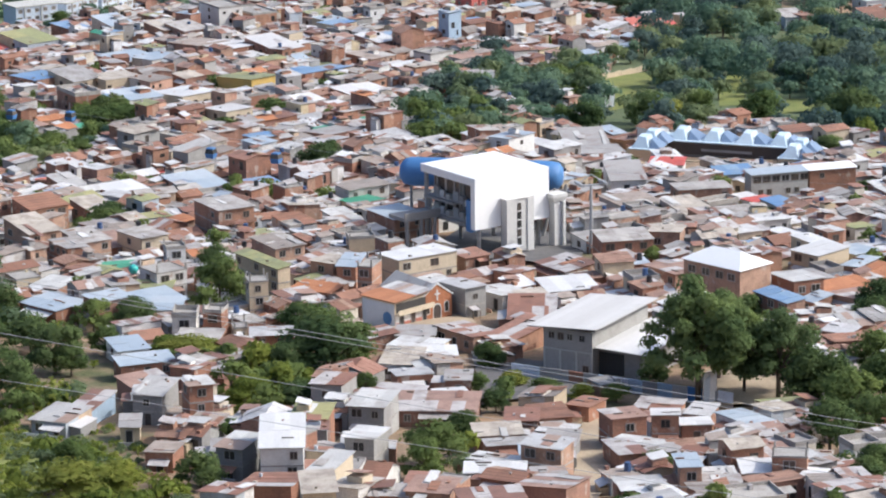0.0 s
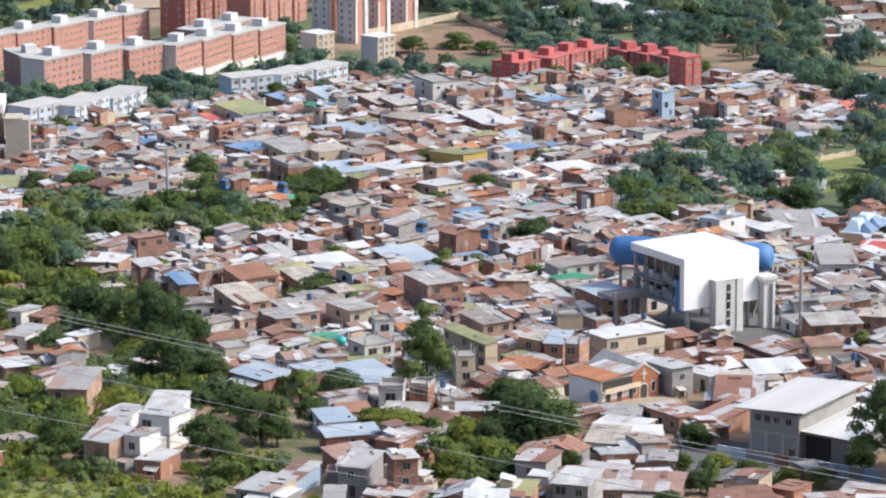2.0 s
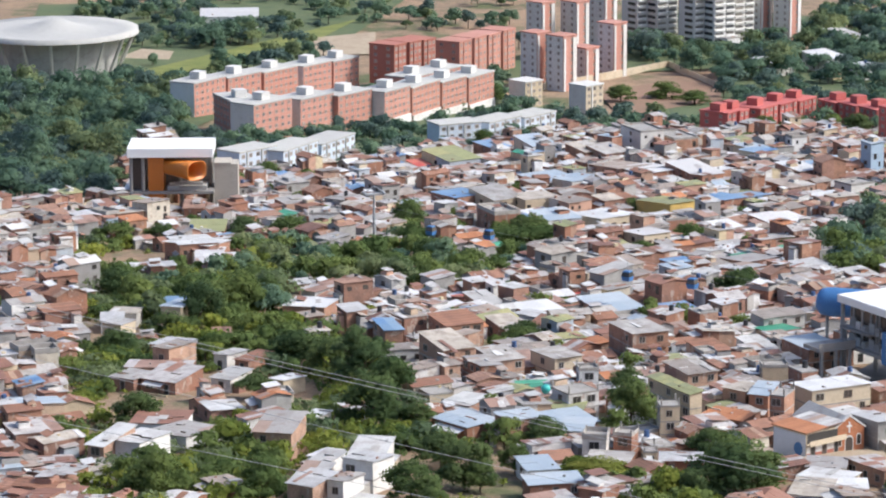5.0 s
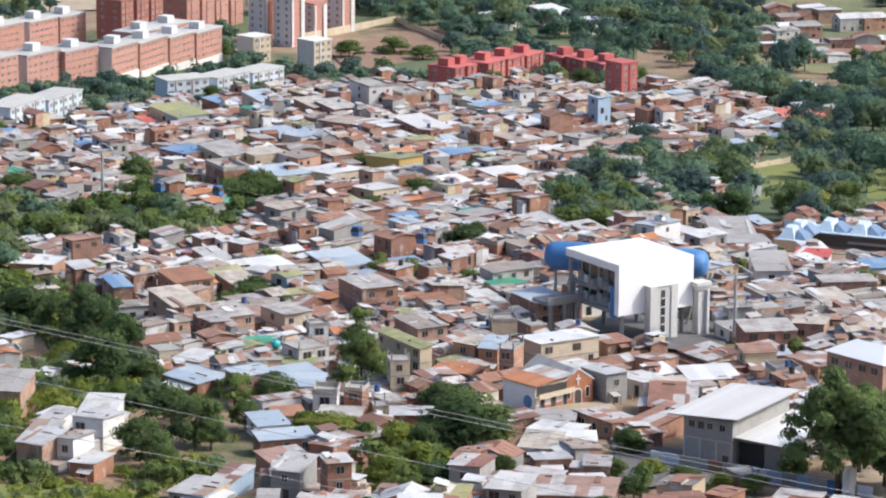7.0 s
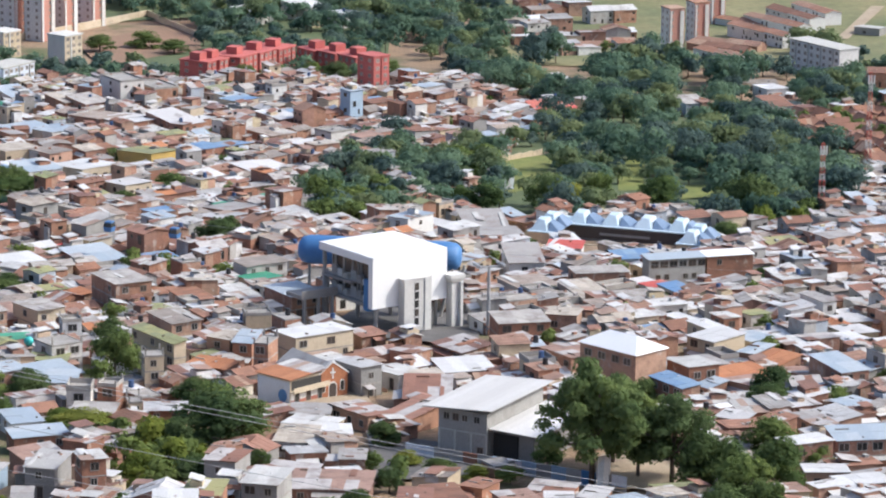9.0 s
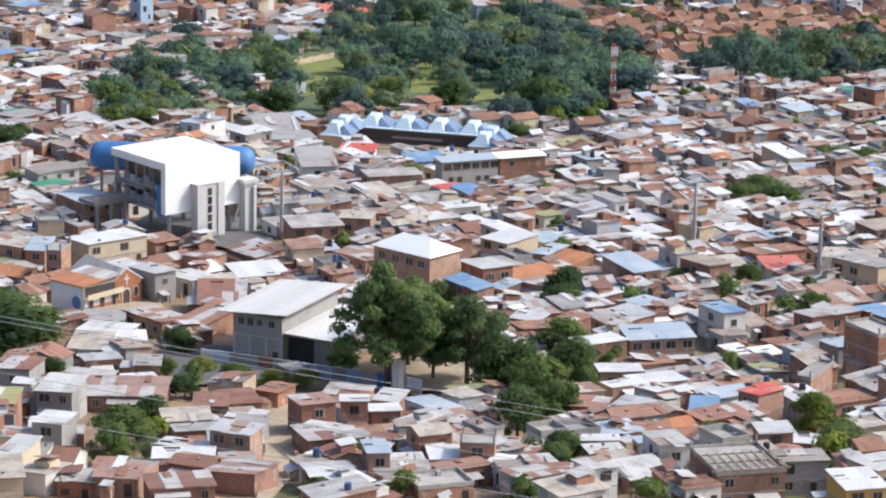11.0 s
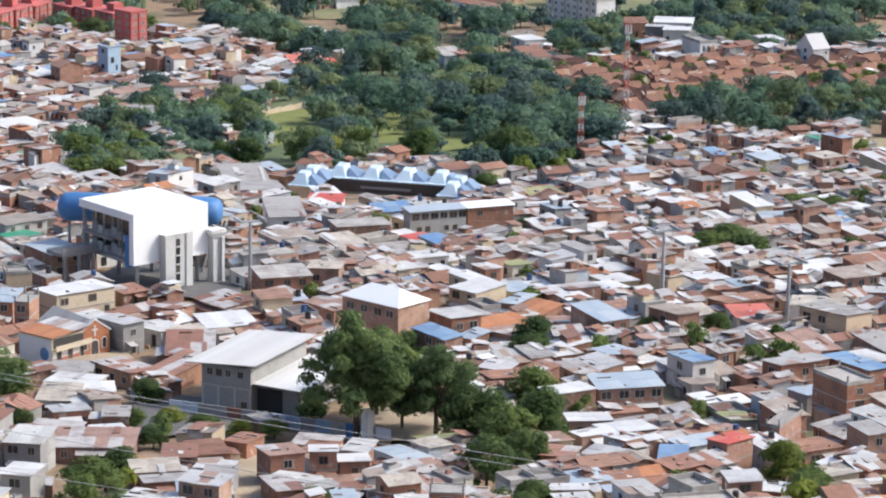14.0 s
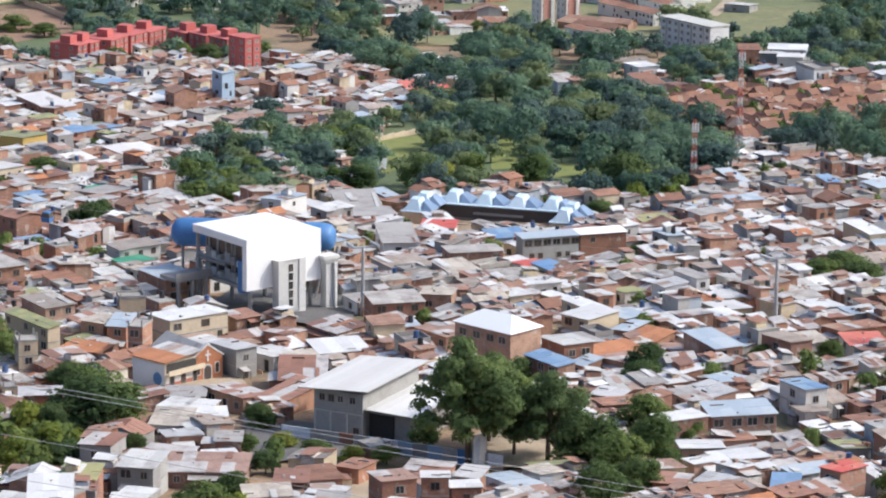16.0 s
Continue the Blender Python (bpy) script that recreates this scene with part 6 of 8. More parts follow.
house(135.4, 684.7, 10.4, 10.0, 1, 'fibre', 'white', r=-14)
house(139.8, 640.5, 6.0, 11.2, 1, 'zinc', 'brick', r=25)
house(119.8, 559.7, 4.0, 7.6, 2, 'zinc', 'brick', r=15)
house(108.2, 583.8, 4.0, 8.8, 2, 'zinc', 'mix', r=15)
house(129.3, 625.5, 4.0, 8.4, 1, 'blue', 'brick', r=20)
house(182.5, 823.5, 3.5, 8.4, 1, 'skyblue', 'mix', r=20)
house(162.5, 802.0, 4.4, 8.4, 1, 'blue', 'mix', r=20)
house(-108.6, 756.4, 4.0, 12.8, 2, 'blue', 'brick', r=20)
house(-91.1, 744.7, 3.5, 9.6, 2, 'fibre', 'brick', r=-24)
house(-173.8, 888.5, 6.8, 13.2, 1, 'white', 'brick', r=10)
house(-186.3, 865.1, 10.8, 13.2, 1, 'zinc', 'mix', r=10)
house(-148.2, 718.5, 4.0, 10.8, 2, 'fibre', 'brick', r=-20)
house(-144.3, 696.7, 8.4, 10.0, 1, 'rust', 'brick', r=-23)
house(-97.8, 588.4, 5.2, 7.6, 2, 'zinc', 'brick', r=-24)
house(-100.0, 617.0, 4.0, 6.8, 1, 'zinc', 'white', r=-24)
house(-139.4, 618.2, 3.5, 10.4, 2, 'zinc', 'brick', r=-21)
house(-120.6, 696.6, 3.5, 7.6, 1, 'white', 'cream', r=-26)
house(-132.2, 722.3, 3.5, 8.0, 1, 'clay', 'brick', r=-28)

house(148.4, 1432.1, 13.1, 7.6, 2, 'clay', 'white', r=-62, gable=True)
house(154.6, 1420.3, 13.1, 7.6, 2, 'clay', 'white', r=-62, gable=True)
house(160.8, 1408.5, 13.1, 7.6, 2, 'clay', 'white', r=-62, gable=True)
house(157.4, 1458.8, 12.8, 7.6, 2, 'clay', 'white', r=-62, gable=True)
house(163.4, 1447.3, 12.8, 7.6, 2, 'clay', 'white', r=-62, gable=True)
house(169.4, 1435.7, 12.8, 7.6, 2, 'clay', 'white', r=-62, gable=True)
house(169.5, 1476.7, 17.0, 7.6, 2, 'clay', 'white', r=-65, gable=True)
house(176.9, 1461.2, 17.0, 7.6, 2, 'clay', 'white', r=-65, gable=True)
house(180.9, 1491.0, 15.1, 7.6, 2, 'clay', 'white', r=-69, gable=True)
house(186.3, 1476.6, 15.1, 7.6, 2, 'clay', 'white', r=-69, gable=True)
house(146.8, 1467.4, 11.7, 7.6, 1, 'clay', 'white', r=-49, gable=True)
house(154.5, 1458.4, 11.7, 7.6, 1, 'clay', 'white', r=-49, gable=True)
house(162.3, 1449.3, 11.7, 7.6, 1, 'clay', 'white', r=-49, gable=True)
house(133.7, 1404.3, 14.3, 7.6, 1, 'clay', 'brick', r=-35, gable=True)
house(145.6, 1396.0, 14.3, 7.6, 1, 'clay', 'brick', r=-35, gable=True)
house(130.2, 1376.0, 13.4, 7.6, 1, 'clay', 'white', r=-59, gable=True)
house(137.2, 1364.3, 13.4, 7.6, 1, 'clay', 'white', r=-59, gable=True)
house(130.1, 1393.7, 14.9, 7.6, 1, 'clay', 'brick', r=-48, gable=True)
house(140.1, 1382.4, 14.9, 7.6, 1, 'clay', 'brick', r=-48, gable=True)
house(143.0, 1220.1, 10.0, 7.0, 1, 'clay', 'white', r=-20)
house(137.5, 1273.0, 13.0, 5.0, 1, 'fibre', 'cream', r=5)
house(151.2, 1256.3, 7.0, 6.0, 1, 'fibre', 'grey', r=10)
house(197.7, 1291.9, 14.0, 9.0, 2, 'white', 'white', r=-12)
house(188.8, 1273.2, 8.0, 7.0, 2, 'zinc', 'grey', r=-12)
house(199.4, 1256.3, 9.0, 9.0, 2, 'slab', 'white', r=-12)
house(201.5, 1445.9, 11.0, 9.0, 1, 'zinc', 'grey', r=-30)
house(184.3, 1330.6, 16.0, 10.0, 1, 'fibre', 'cream', r=-10)
house(183.1, 1290.8, 8.0, 8.0, 2, 'clay', 'brick', r=0)

# ---- open ground ----
GRASS_HILL = [(-121, 574), (-87, 575), (-54, 541), (-95, 450)]
SAND_ROAD = [(17, 568), (24, 568), (19, 516), (12, 480)]
LAWN_A = [(73, 1056), (81, 1056), (75, 983), (68, 980)]
LAWN_B = [(87, 994), (96, 995), (93, 967), (84, 962)]
LAWN_C = [(38, 1053), (55, 1069), (46, 985), (36, 971)]
FIELD = [(205, 985), (237, 999), (224, 945), (200, 949)]
CLAY_SITE = [(-116, 1393), (-74, 1468), (-67, 1382), (-102, 1326)]
ARENA_COURT = [(-326, 1472), (-321, 1500), (-306, 1494), (-303, 1470), (-312, 1456)]
PLAY_FIELD = [(-255, 1541), (-229, 1563), (-220, 1497), (-242, 1488)]
PARK_LAWN = [(-311, 1430), (-243, 1605), (-254, 1505), (-296, 1390)]
FAR_LAWN = [(188, 1381), (239, 1463), (224, 1398), (187, 1310)]
STREET = [(-21, 642), (-2, 660), (0, 648), (-19, 631)]
YARD = [(40, 604), (53, 612), (52, 579), (37, 575)]
patch("yard", M["dirt"], YARD, "bare sandy school yard", "yard")
# Dark surface laid here in place of the shade over the yard.
SCHOOL_SIDE = [(-1, 622), (16, 609), (18, 586), (1, 581)]
patch("school_forecourt", M["asphalt"], SCHOOL_SIDE, "dark grey ground before the school, for the yard's shade", "pavement")
FORECOURT = [(-11, 722), (-2, 761), (24, 746), (21, 706)]
patch("forecourt", M["asphalt"], FORECOURT, "grey paved ground under the station", "pavement")
TURF_P = [(3, 885), (43, 1187), (160, 1222), (121, 899)]
patch("turf", M["turf"], TURF_P, "shaded park turf under the trees", "grass", 0.2)
TURF_U = [(-279, 1005), (-399, 1637), (-231, 1686), (-252, 1251)]
patch("turf", M["turf"], TURF_U, "park turf round the arena", "grass", 0.2)
TURF_F = [(40, 1344), (46, 1682), (320, 1785), (242, 1335)]
patch("turf", M["meadow"], TURF_F, "rough green turf beyond the woods", "grass", 0.2)
TURF_A = [(-239, 1140), (-176, 1426), (-122, 1338), (-163, 1117)]
TURF_B = [(-120, 1273), (-70, 1480), (7, 1461), (3, 1281)]
TURF_C = [(-176, 1426), (-133, 1613), (-24, 1644), (-67, 1476)]
patch("turf", M["turf"], TURF_A, "rough green turf between the apartment blocks", "grass", 0.15)
patch("turf", M["turf"], TURF_B, "rough green turf round the red apartments", "grass", 0.15)
patch("turf", M["turf"], TURF_C, "rough green turf round the towers", "grass", 0.15)
patch("sand_road", M["dirt"], SAND_ROAD, "unpaved sandy street between the houses", "road")
patch("street", M["dirt"], STREET, "pale dusty street before the church", "road", 0.1)
patch("lawn", M["lawn"], LAWN_A, "sunlit clipped park lawn", "lawn")
patch("lawn", M["lawn"], LAWN_B, "sunlit clipped park lawn", "lawn")
patch("lawn", M["lawn"], LAWN_C, "sunlit park lawn beside the path", "lawn")
FAR_ROAD = [(185, 1429), (190, 1429), (218, 1524), (212, 1524)]
patch("far_road", M["dirt"], FAR_ROAD, "pale dirt road across the far meadow", "road", 0.6)
patch("field", M["drygrass"], FIELD, "dry yellowish green field", "field")
patch("building_site", M["claysoil"], CLAY_SITE, "bare reddish earth building site", "ground")
patch("forecourt", M["dirt"], ARENA_COURT, "bare sandy ground beside the arena", "ground")
patch("playing_field", M["dirt"], PLAY_FIELD, "bare sandy playing field", "field")
patch("lawn", M["lawn"], PARK_LAWN, "wide park lawn among trees", "lawn")
patch("lawn", M["meadow"], FAR_LAWN, "far sunlit meadow", "lawn")
patch("grass_slope", M["lawn"], GRASS_HILL, "grassy hump on the near slope", "grass", 0.1)

# ---- single trees ----
tree(-148.3, 794.8, 12.4, 13.0)
tree(-154.4, 778.7, 10.9, 12.5)
tree(-143.8, 806.0, 7.9, 10.9)
tree(-113.9, 710.1, 9.3, 11.0)
tree(-49.0, 667.3, 10.3, 11.9)
tree(-52.5, 700.7, 8.0, 6.8)
tree(-27.9, 618.6, 11.1, 11.1)
tree(-22.7, 613.9, 11.0, 8.0)
tree(-31.9, 638.3, 9.3, 7.3)
tree(-63.0, 642.6, 7.9, 6.8)
tree(-33.4, 597.5, 6.3, 8.3)
tree(-79.8, 762.5, 9.9, 5.2)
tree(-55.7, 966.5, 9.3, 5.9)
tree(-66.6, 935.4, 6.8, 4.5)
tree(-98.9, 965.0, 12.4, 8.5)
tree(-106.6, 964.7, 9.3, 7.0)
tree(-91.1, 965.2, 7.8, 5.4)
tree(-28.0, 946.5, 6.8, 5.3)
tree(-37.5, 851.2, 11.6, 8.9)
tree(-34.7, 867.6, 7.0, 7.0)
tree(-96.9, 916.4, 8.9, 6.6)
tree(-30.7, 764.2, 4.9, 4.3)
tree(37.0, 580.4, 20.4, 22.8, 'tall')
tree(41.6, 597.1, 14.6, 17.1, 'tall')
tree(50.6, 582.0, 17.2, 16.7, 'tall')
tree(54.7, 575.6, 10.4, 11.3)
tree(60.9, 562.8, 11.1, 10.2)
tree(68.4, 597.7, 9.8, 9.8)
tree(50.5, 645.4, 6.3, 6.3)
tree(74.7, 651.3, 9.6, 7.4)
tree(39.9, 770.7, 5.6, 3.5)
tree(29.7, 716.4, 7.0, 4.6)
tree(62.2, 763.0, 6.2, 3.7)
tree(-19.0, 591.2, 3.9, 3.9)
tree(-80.4, 627.0, 11.3, 7.2)
tree(-78.6, 590.5, 8.8, 7.6)
tree(-71.1, 608.1, 7.0, 6.0)
tree(-50.1, 618.0, 9.1, 3.8, 'light')
tree(-55.5, 622.7, 7.1, 4.1, 'light')
tree(-37.8, 582.1, 8.6, 5.7, 'light')
tree(-29.8, 575.7, 9.4, 5.7)
tree(-42.0, 520.7, 8.6, 6.4)
tree(-61.1, 511.4, 12.7, 6.8, 'light')
tree(-54.1, 517.6, 10.3, 5.1, 'light')
tree(-62.8, 533.9, 7.1, 5.3)
tree(-6.7, 536.1, 10.6, 7.9)
tree(-8.3, 524.0, 7.8, 7.8)
tree(-2.4, 552.9, 7.2, 5.4)
tree(3.1, 574.3, 5.6, 4.7)
tree(27.1, 526.9, 6.1, 4.3)
tree(61.1, 525.8, 7.8, 5.2)
tree(2.2, 609.8, 6.0, 5.0)
tree(103.5, 549.0, 8.2, 6.4)
tree(58.6, 515.7, 6.0, 5.1)
tree(73.0, 641.6, 8.4, 6.3)
tree(111.9, 666.0, 6.0, 4.9)
tree(95.7, 586.9, 5.3, 5.3)
tree(105.7, 533.8, 7.1, 5.4)
tree(132.1, 766.6, 16.3, 6.9)
tree(160.7, 838.0, 13.7, 4.8)
tree(157.1, 764.4, 8.8, 4.4)
tree(98.9, 667.0, 5.5, 3.8)
tree(93.7, 554.1, 5.5, 3.7)
tree(76.4, 592.9, 6.8, 5.8)
tree(69.1, 589.0, 7.7, 6.8)
tree(59.6, 572.1, 10.3, 8.5)
tree(61.4, 759.8, 4.9, 3.1)
tree(191.9, 879.8, 10.1, 4.3)
tree(180.5, 892.4, 10.2, 4.4)
tree(131.4, 572.8, 5.8, 3.8)
tree(-105.8, 697.7, 14.8, 14.8, 'tall')
tree(-98.1, 662.2, 13.0, 11.9)
tree(-98.4, 686.6, 10.1, 11.2)
tree(-88.9, 658.8, 7.5, 6.5)
tree(-123.7, 728.6, 14.3, 8.3)
tree(-152.4, 832.3, 12.2, 9.5)
tree(-154.8, 788.6, 12.9, 10.3)
tree(-157.9, 759.2, 10.0, 7.5)
tree(-185.3, 831.3, 10.9, 8.2)
tree(-135.7, 987.1, 12.8, 9.6)
tree(-163.2, 950.1, 13.9, 8.5)
tree(-174.9, 945.7, 12.3, 8.5)
tree(-95.8, 942.6, 18.2, 8.3)
tree(-103.8, 946.0, 12.2, 7.6)
tree(-80.0, 767.1, 10.6, 5.6)
tree(-55.3, 963.7, 10.8, 7.0)
tree(-66.3, 934.6, 7.5, 5.3)
tree(-74.1, 610.4, 11.0, 10.0)
tree(-82.1, 598.9, 9.9, 7.9)
tree(-124.4, 588.8, 10.8, 10.8)
tree(-107.4, 592.9, 9.8, 9.8)
tree(-143.1, 656.3, 9.8, 7.6)
tree(-126.0, 688.7, 9.1, 5.7)
tree(-163.2, 732.2, 10.9, 7.3)
tree(-66.7, 624.5, 6.1, 6.1)
tree(-63.5, 648.7, 8.5, 6.3)
tree(-50.8, 618.4, 12.1, 5.0, 'light')
tree(-26.0, 607.7, 17.8, 11.9)
tree(-143.7, 738.3, 7.3, 6.1)
tree(-116.8, 903.9, 13.2, 8.8)
tree(-105.5, 884.1, 11.4, 8.6)
tree(-124.7, 877.0, 12.8, 7.8)
tree(-136.9, 872.6, 11.3, 7.1)
tree(-208.0, 933.3, 12.2, 7.7)
tree(-196.5, 937.6, 9.2, 6.9)
tree(-47.2, 1279.2, 10.2, 7.7)
tree(-13.8, 1280.5, 12.2, 9.2)
tree(-36.5, 1294.0, 12.4, 6.2)
tree(-23.1, 1288.1, 10.2, 7.4)
tree(-60.2, 1294.6, 8.2, 5.8)
tree(5.4, 1299.9, 10.3, 7.4)
tree(-105.5, 1370.2, 13.1, 7.9)
tree(-76.9, 1367.1, 13.1, 6.5)
tree(-155.2, 1363.0, 13.1, 8.7)
tree(-89.0, 1384.2, 15.4, 7.7)
tree(-140.3, 1218.2, 11.7, 6.8)
tree(-124.8, 1239.1, 11.9, 6.9)
tree(-196.8, 1102.6, 10.7, 6.3)
tree(-202.2, 1083.2, 8.8, 5.3)
tree(-213.6, 1265.8, 12.3, 5.1)
tree(-202.0, 1270.2, 10.2, 5.1)
tree(-164.5, 1332.2, 10.7, 5.3)

tree(30.1, 592.1, 5.8, 5.3)
tree(45.2, 586.5, 12.5, 15.8, 'tall')
tree(55.4, 543.4, 10.3, 9.4)
tree(62.9, 554.6, 8.7, 7.8)
tree(67.9, 578.1, 10.5, 9.5)
tree(58.9, 574.4, 9.4, 11.3)
tree(58.4, 517.8, 6.0, 5.1)
tree(102.8, 542.6, 8.1, 7.7, 'light')
tree(103.3, 525.8, 8.8, 6.2)
tree(60.6, 525.8, 6.1, 5.2)
tree(73.2, 512.3, 5.1, 4.3, 'light')

tree(46.2, 931.6, 12.0, 12.0)
tree(75.4, 931.4, 14.2, 11.2)
tree(100.0, 930.9, 14.3, 12.8)
tree(87.7, 872.9, 8.4, 5.9)
tree(29.8, 932.7, 11.2, 9.3)
tree(23.1, 934.5, 9.0, 7.5)
tree(52.6, 939.2, 9.8, 8.3, 'light')
tree(96.7, 942.6, 10.6, 9.1)
tree(60.6, 947.1, 8.4, 10.6)

house(106.1, 1188.8, 7.6, 12.0, 2, 'fibre', 'mix', r=15)
house(137.8, 1235.0, 8.0, 11.6, 2, 'white', 'white', r=20)
house(133.8, 1183.3, 7.6, 13.6, 2, 'clay', 'white', r=20)
house(65.0, 1255.8, 6.0, 9.2, 2, 'white', 'cream', r=30)
house(109.8, 1186.4, 4.4, 9.2, 2, 'clay', 'brick', r=20)

house(-297.5, 1578.0, 25.6, 18.0, 2, 'white', 'white', r=10)

tree(2.4, 610.1, 6.0, 4.5)
tree(6.1, 594.0, 5.8, 3.1, 'light')
tree(11.7, 587.0, 6.7, 3.3)
tree(17.8, 583.5, 5.7, 2.9, 'light')
tree(23.4, 581.7, 5.7, 3.4)
tree(0.3, 590.0, 4.3, 3.9)

house(193.4, 1204.1, 6.8, 12.8, 3, 'slab', 'white', r=20)
house(228.9, 1184.5, 6.0, 11.2, 3, 'white', 'white', r=20)
house(261.6, 1223.1, 11.6, 10.8, 2, 'zinc', 'grey', r=15)
house(194.2, 1260.7, 9.2, 16.4, 2, 'white', 'white', r=-12)
house(222.4, 1232.6, 6.8, 14.4, 2, 'white', 'white', r=10)


tree(125.8, 762.0, 11.8, 6.5)
tree(134.0, 758.4, 11.2, 6.5)
tree(159.3, 834.0, 12.3, 4.9)
tree(167.0, 831.6, 9.5, 4.9)
tree(88.4, 874.9, 10.6, 5.9)
tree(90.5, 803.3, 7.8, 3.9)
tree(98.8, 665.0, 5.4, 4.6)
tree(112.1, 665.7, 6.0, 4.9)
house(117.5, 519.7, 4.4, 6.4, 2, 'moss', 'brick', r=24)
house(110.2, 558.2, 7.2, 6.8, 1, 'clay', 'brick', r=24)
house(123.5, 544.5, 4.8, 6.0, 1, 'clay', 'brick', r=24)
house(92.7, 523.2, 5.2, 4.0, 2, 'zinc', 'brick', r=8)
house(108.3, 574.0, 4.4, 7.2, 2, 'fibre', 'brick', r=24)
house(109.1, 593.6, 3.2, 4.0, 1, 'white', 'brick', r=24)
house(103.5, 594.5, 4.4, 4.0, 1, 'white', 'brick', r=24)
house(98.7, 596.0, 3.6, 5.6, 1, 'white', 'brick', r=24)
house(133.8, 629.8, 6.4, 9.6, 1, 'zinc', 'brick', r=24)
house(144.3, 631.1, 5.6, 9.2, 1, 'zinc', 'brick', r=24)

house(125.2, 642.5, 7.6, 10.0, 1, 'rust', 'brick', r=24)
house(118.1, 615.8, 10.4, 6.0, 2, 'zinc', 'brick', r=24)
house(129.1, 581.7, 6.8, 5.6, 2, 'fibre', 'brick', r=24)
house(106.1, 626.8, 3.2, 4.4, 2, 'fibre', 'brick', r=24)
house(105.0, 619.7, 3.6, 5.6, 1, 'fibre', 'white', r=24)
house(109.7, 615.9, 3.6, 4.0, 1, 'rust', 'brick', r=24)
house(107.9, 601.2, 4.8, 7.2, 1, 'clay', 'brick', r=24)
house(118.0, 601.3, 5.2, 6.0, 1, 'skyblue', 'grey', r=24)
house(92.6, 501.4, 8.0, 5.6, 2, 'fibre', 'grey', r=4)
house(97.1, 478.8, 6.0, 8.0, 2, 'white', 'yellow', r=10)
house(118.8, 510.1, 3.2, 4.0, 1, 'red', 'brick', r=24)
house(120.7, 689.7, 10.8, 7.6, 1, 'clay', 'brick', r=24)
house(151.6, 697.4, 8.8, 7.2, 1, 'zinc', 'brick', r=-12)
house(146.3, 706.5, 8.8, 7.6, 2, 'fibre', 'brick', r=24)
house(144.1, 733.3, 8.4, 3.6, 1, 'white', 'brick', r=24)


house(151.8, 763.4, 6.0, 5.6, 1, 'fibre', 'brick', r=24)
house(143.7, 761.9, 3.2, 5.2, 1, 'fibre', 'brick', r=24)

house(171.4, 826.4, 4.8, 7.6, 1, 'white', 'mix', r=24)
house(149.0, 809.2, 7.2, 5.2, 1, 'skyblue', 'mix', r=5)
house(148.0, 794.9, 6.4, 6.4, 1, 'clay', 'brick', r=5)
house(162.4, 781.2, 4.4, 7.2, 1, 'white', 'mix', r=24)
house(170.8, 778.1, 3.2, 4.4, 1, 'white', 'mix', r=24)
house(180.9, 793.5, 4.4, 6.4, 1, 'white', 'mix', r=24)
house(144.1, 829.3, 6.0, 7.6, 1, 'zinc', 'mix', r=24)
house(135.3, 808.8, 4.4, 7.6, 1, 'white', 'mix', r=24)
house(157.4, 738.2, 6.8, 6.4, 1, 'rust', 'brick', r=24)
house(150.8, 663.3, 6.4, 5.2, 1, 'white', 'mix', r=24)
house(153.3, 672.5, 5.2, 5.2, 1, 'fibre', 'brick', r=24)
house(136.4, 669.8, 3.2, 3.6, 1, 'white', 'mix', r=24)
house(187.1, 930.3, 3.2, 10.0, 3, 'skyblue', 'brick', r=24)
house(185.4, 949.6, 3.2, 6.8, 2, 'green', 'mix', r=24)
house(182.4, 956.2, 3.2, 5.6, 1, 'red', 'brick', r=24)
house(193.3, 897.3, 6.0, 14.0, 2, 'white', 'cream', r=24)
house(206.9, 895.5, 8.8, 9.6, 2, 'skyblue', 'white', r=5)
house(195.8, 869.8, 3.2, 7.2, 2, 'skyblue', 'mix', r=24)
house(170.1, 898.6, 3.2, 7.6, 2, 'skyblue', 'cream', r=24)
house(145.1, 900.6, 3.2, 6.0, 2, 'fibre', 'mix', r=24)
house(180.2, 910.1, 6.8, 8.0, 2, 'fibre', 'brick', r=24)
house(150.3, 948.3, 3.2, 6.8, 2, 'fibre', 'cream', r=24)
house(156.2, 937.9, 3.2, 5.6, 3, 'slab', 'brick', r=24)
house(72.3, 717.0, 3.6, 5.6, 2, 'zinc', 'brick', r=24)
house(80.4, 735.8, 4.8, 5.6, 1, 'moss', 'mix', r=24)
house(81.6, 708.1, 5.6, 4.8, 1, 'white', 'mix', r=24)
house(87.6, 694.4, 5.2, 4.4, 1, 'white', 'mix', r=24)
house(96.2, 706.6, 5.2, 7.6, 1, 'white', 'mix', r=24)
house(61.0, 662.6, 6.4, 8.8, 2, 'zinc', 'brick', r=24)

house(99.7, 832.2, 13.2, 5.2, 1, 'white', 'brick', r=3)
house(99.6, 855.3, 8.8, 7.6, 1, 'moss', 'brick', r=24)
house(110.0, 837.8, 3.2, 7.2, 1, 'white', 'mix', r=24)
house(117.1, 811.5, 6.0, 6.4, 1, 'white', 'mix', r=24)
house(121.7, 809.0, 3.2, 6.0, 1, 'clay', 'mix', r=24)
house(98.6, 783.5, 3.2, 3.6, 1, 'white', 'mix', r=24)
house(108.5, 767.1, 5.2, 7.2, 1, 'rust', 'mix', r=24)
house(94.6, 742.8, 3.2, 9.6, 2, 'zinc', 'white', r=24)
house(85.4, 764.7, 3.2, 8.0, 1, 'zinc', 'mix', r=24)
house(93.5, 775.1, 3.2, 4.4, 1, 'fibre', 'mix', r=24)
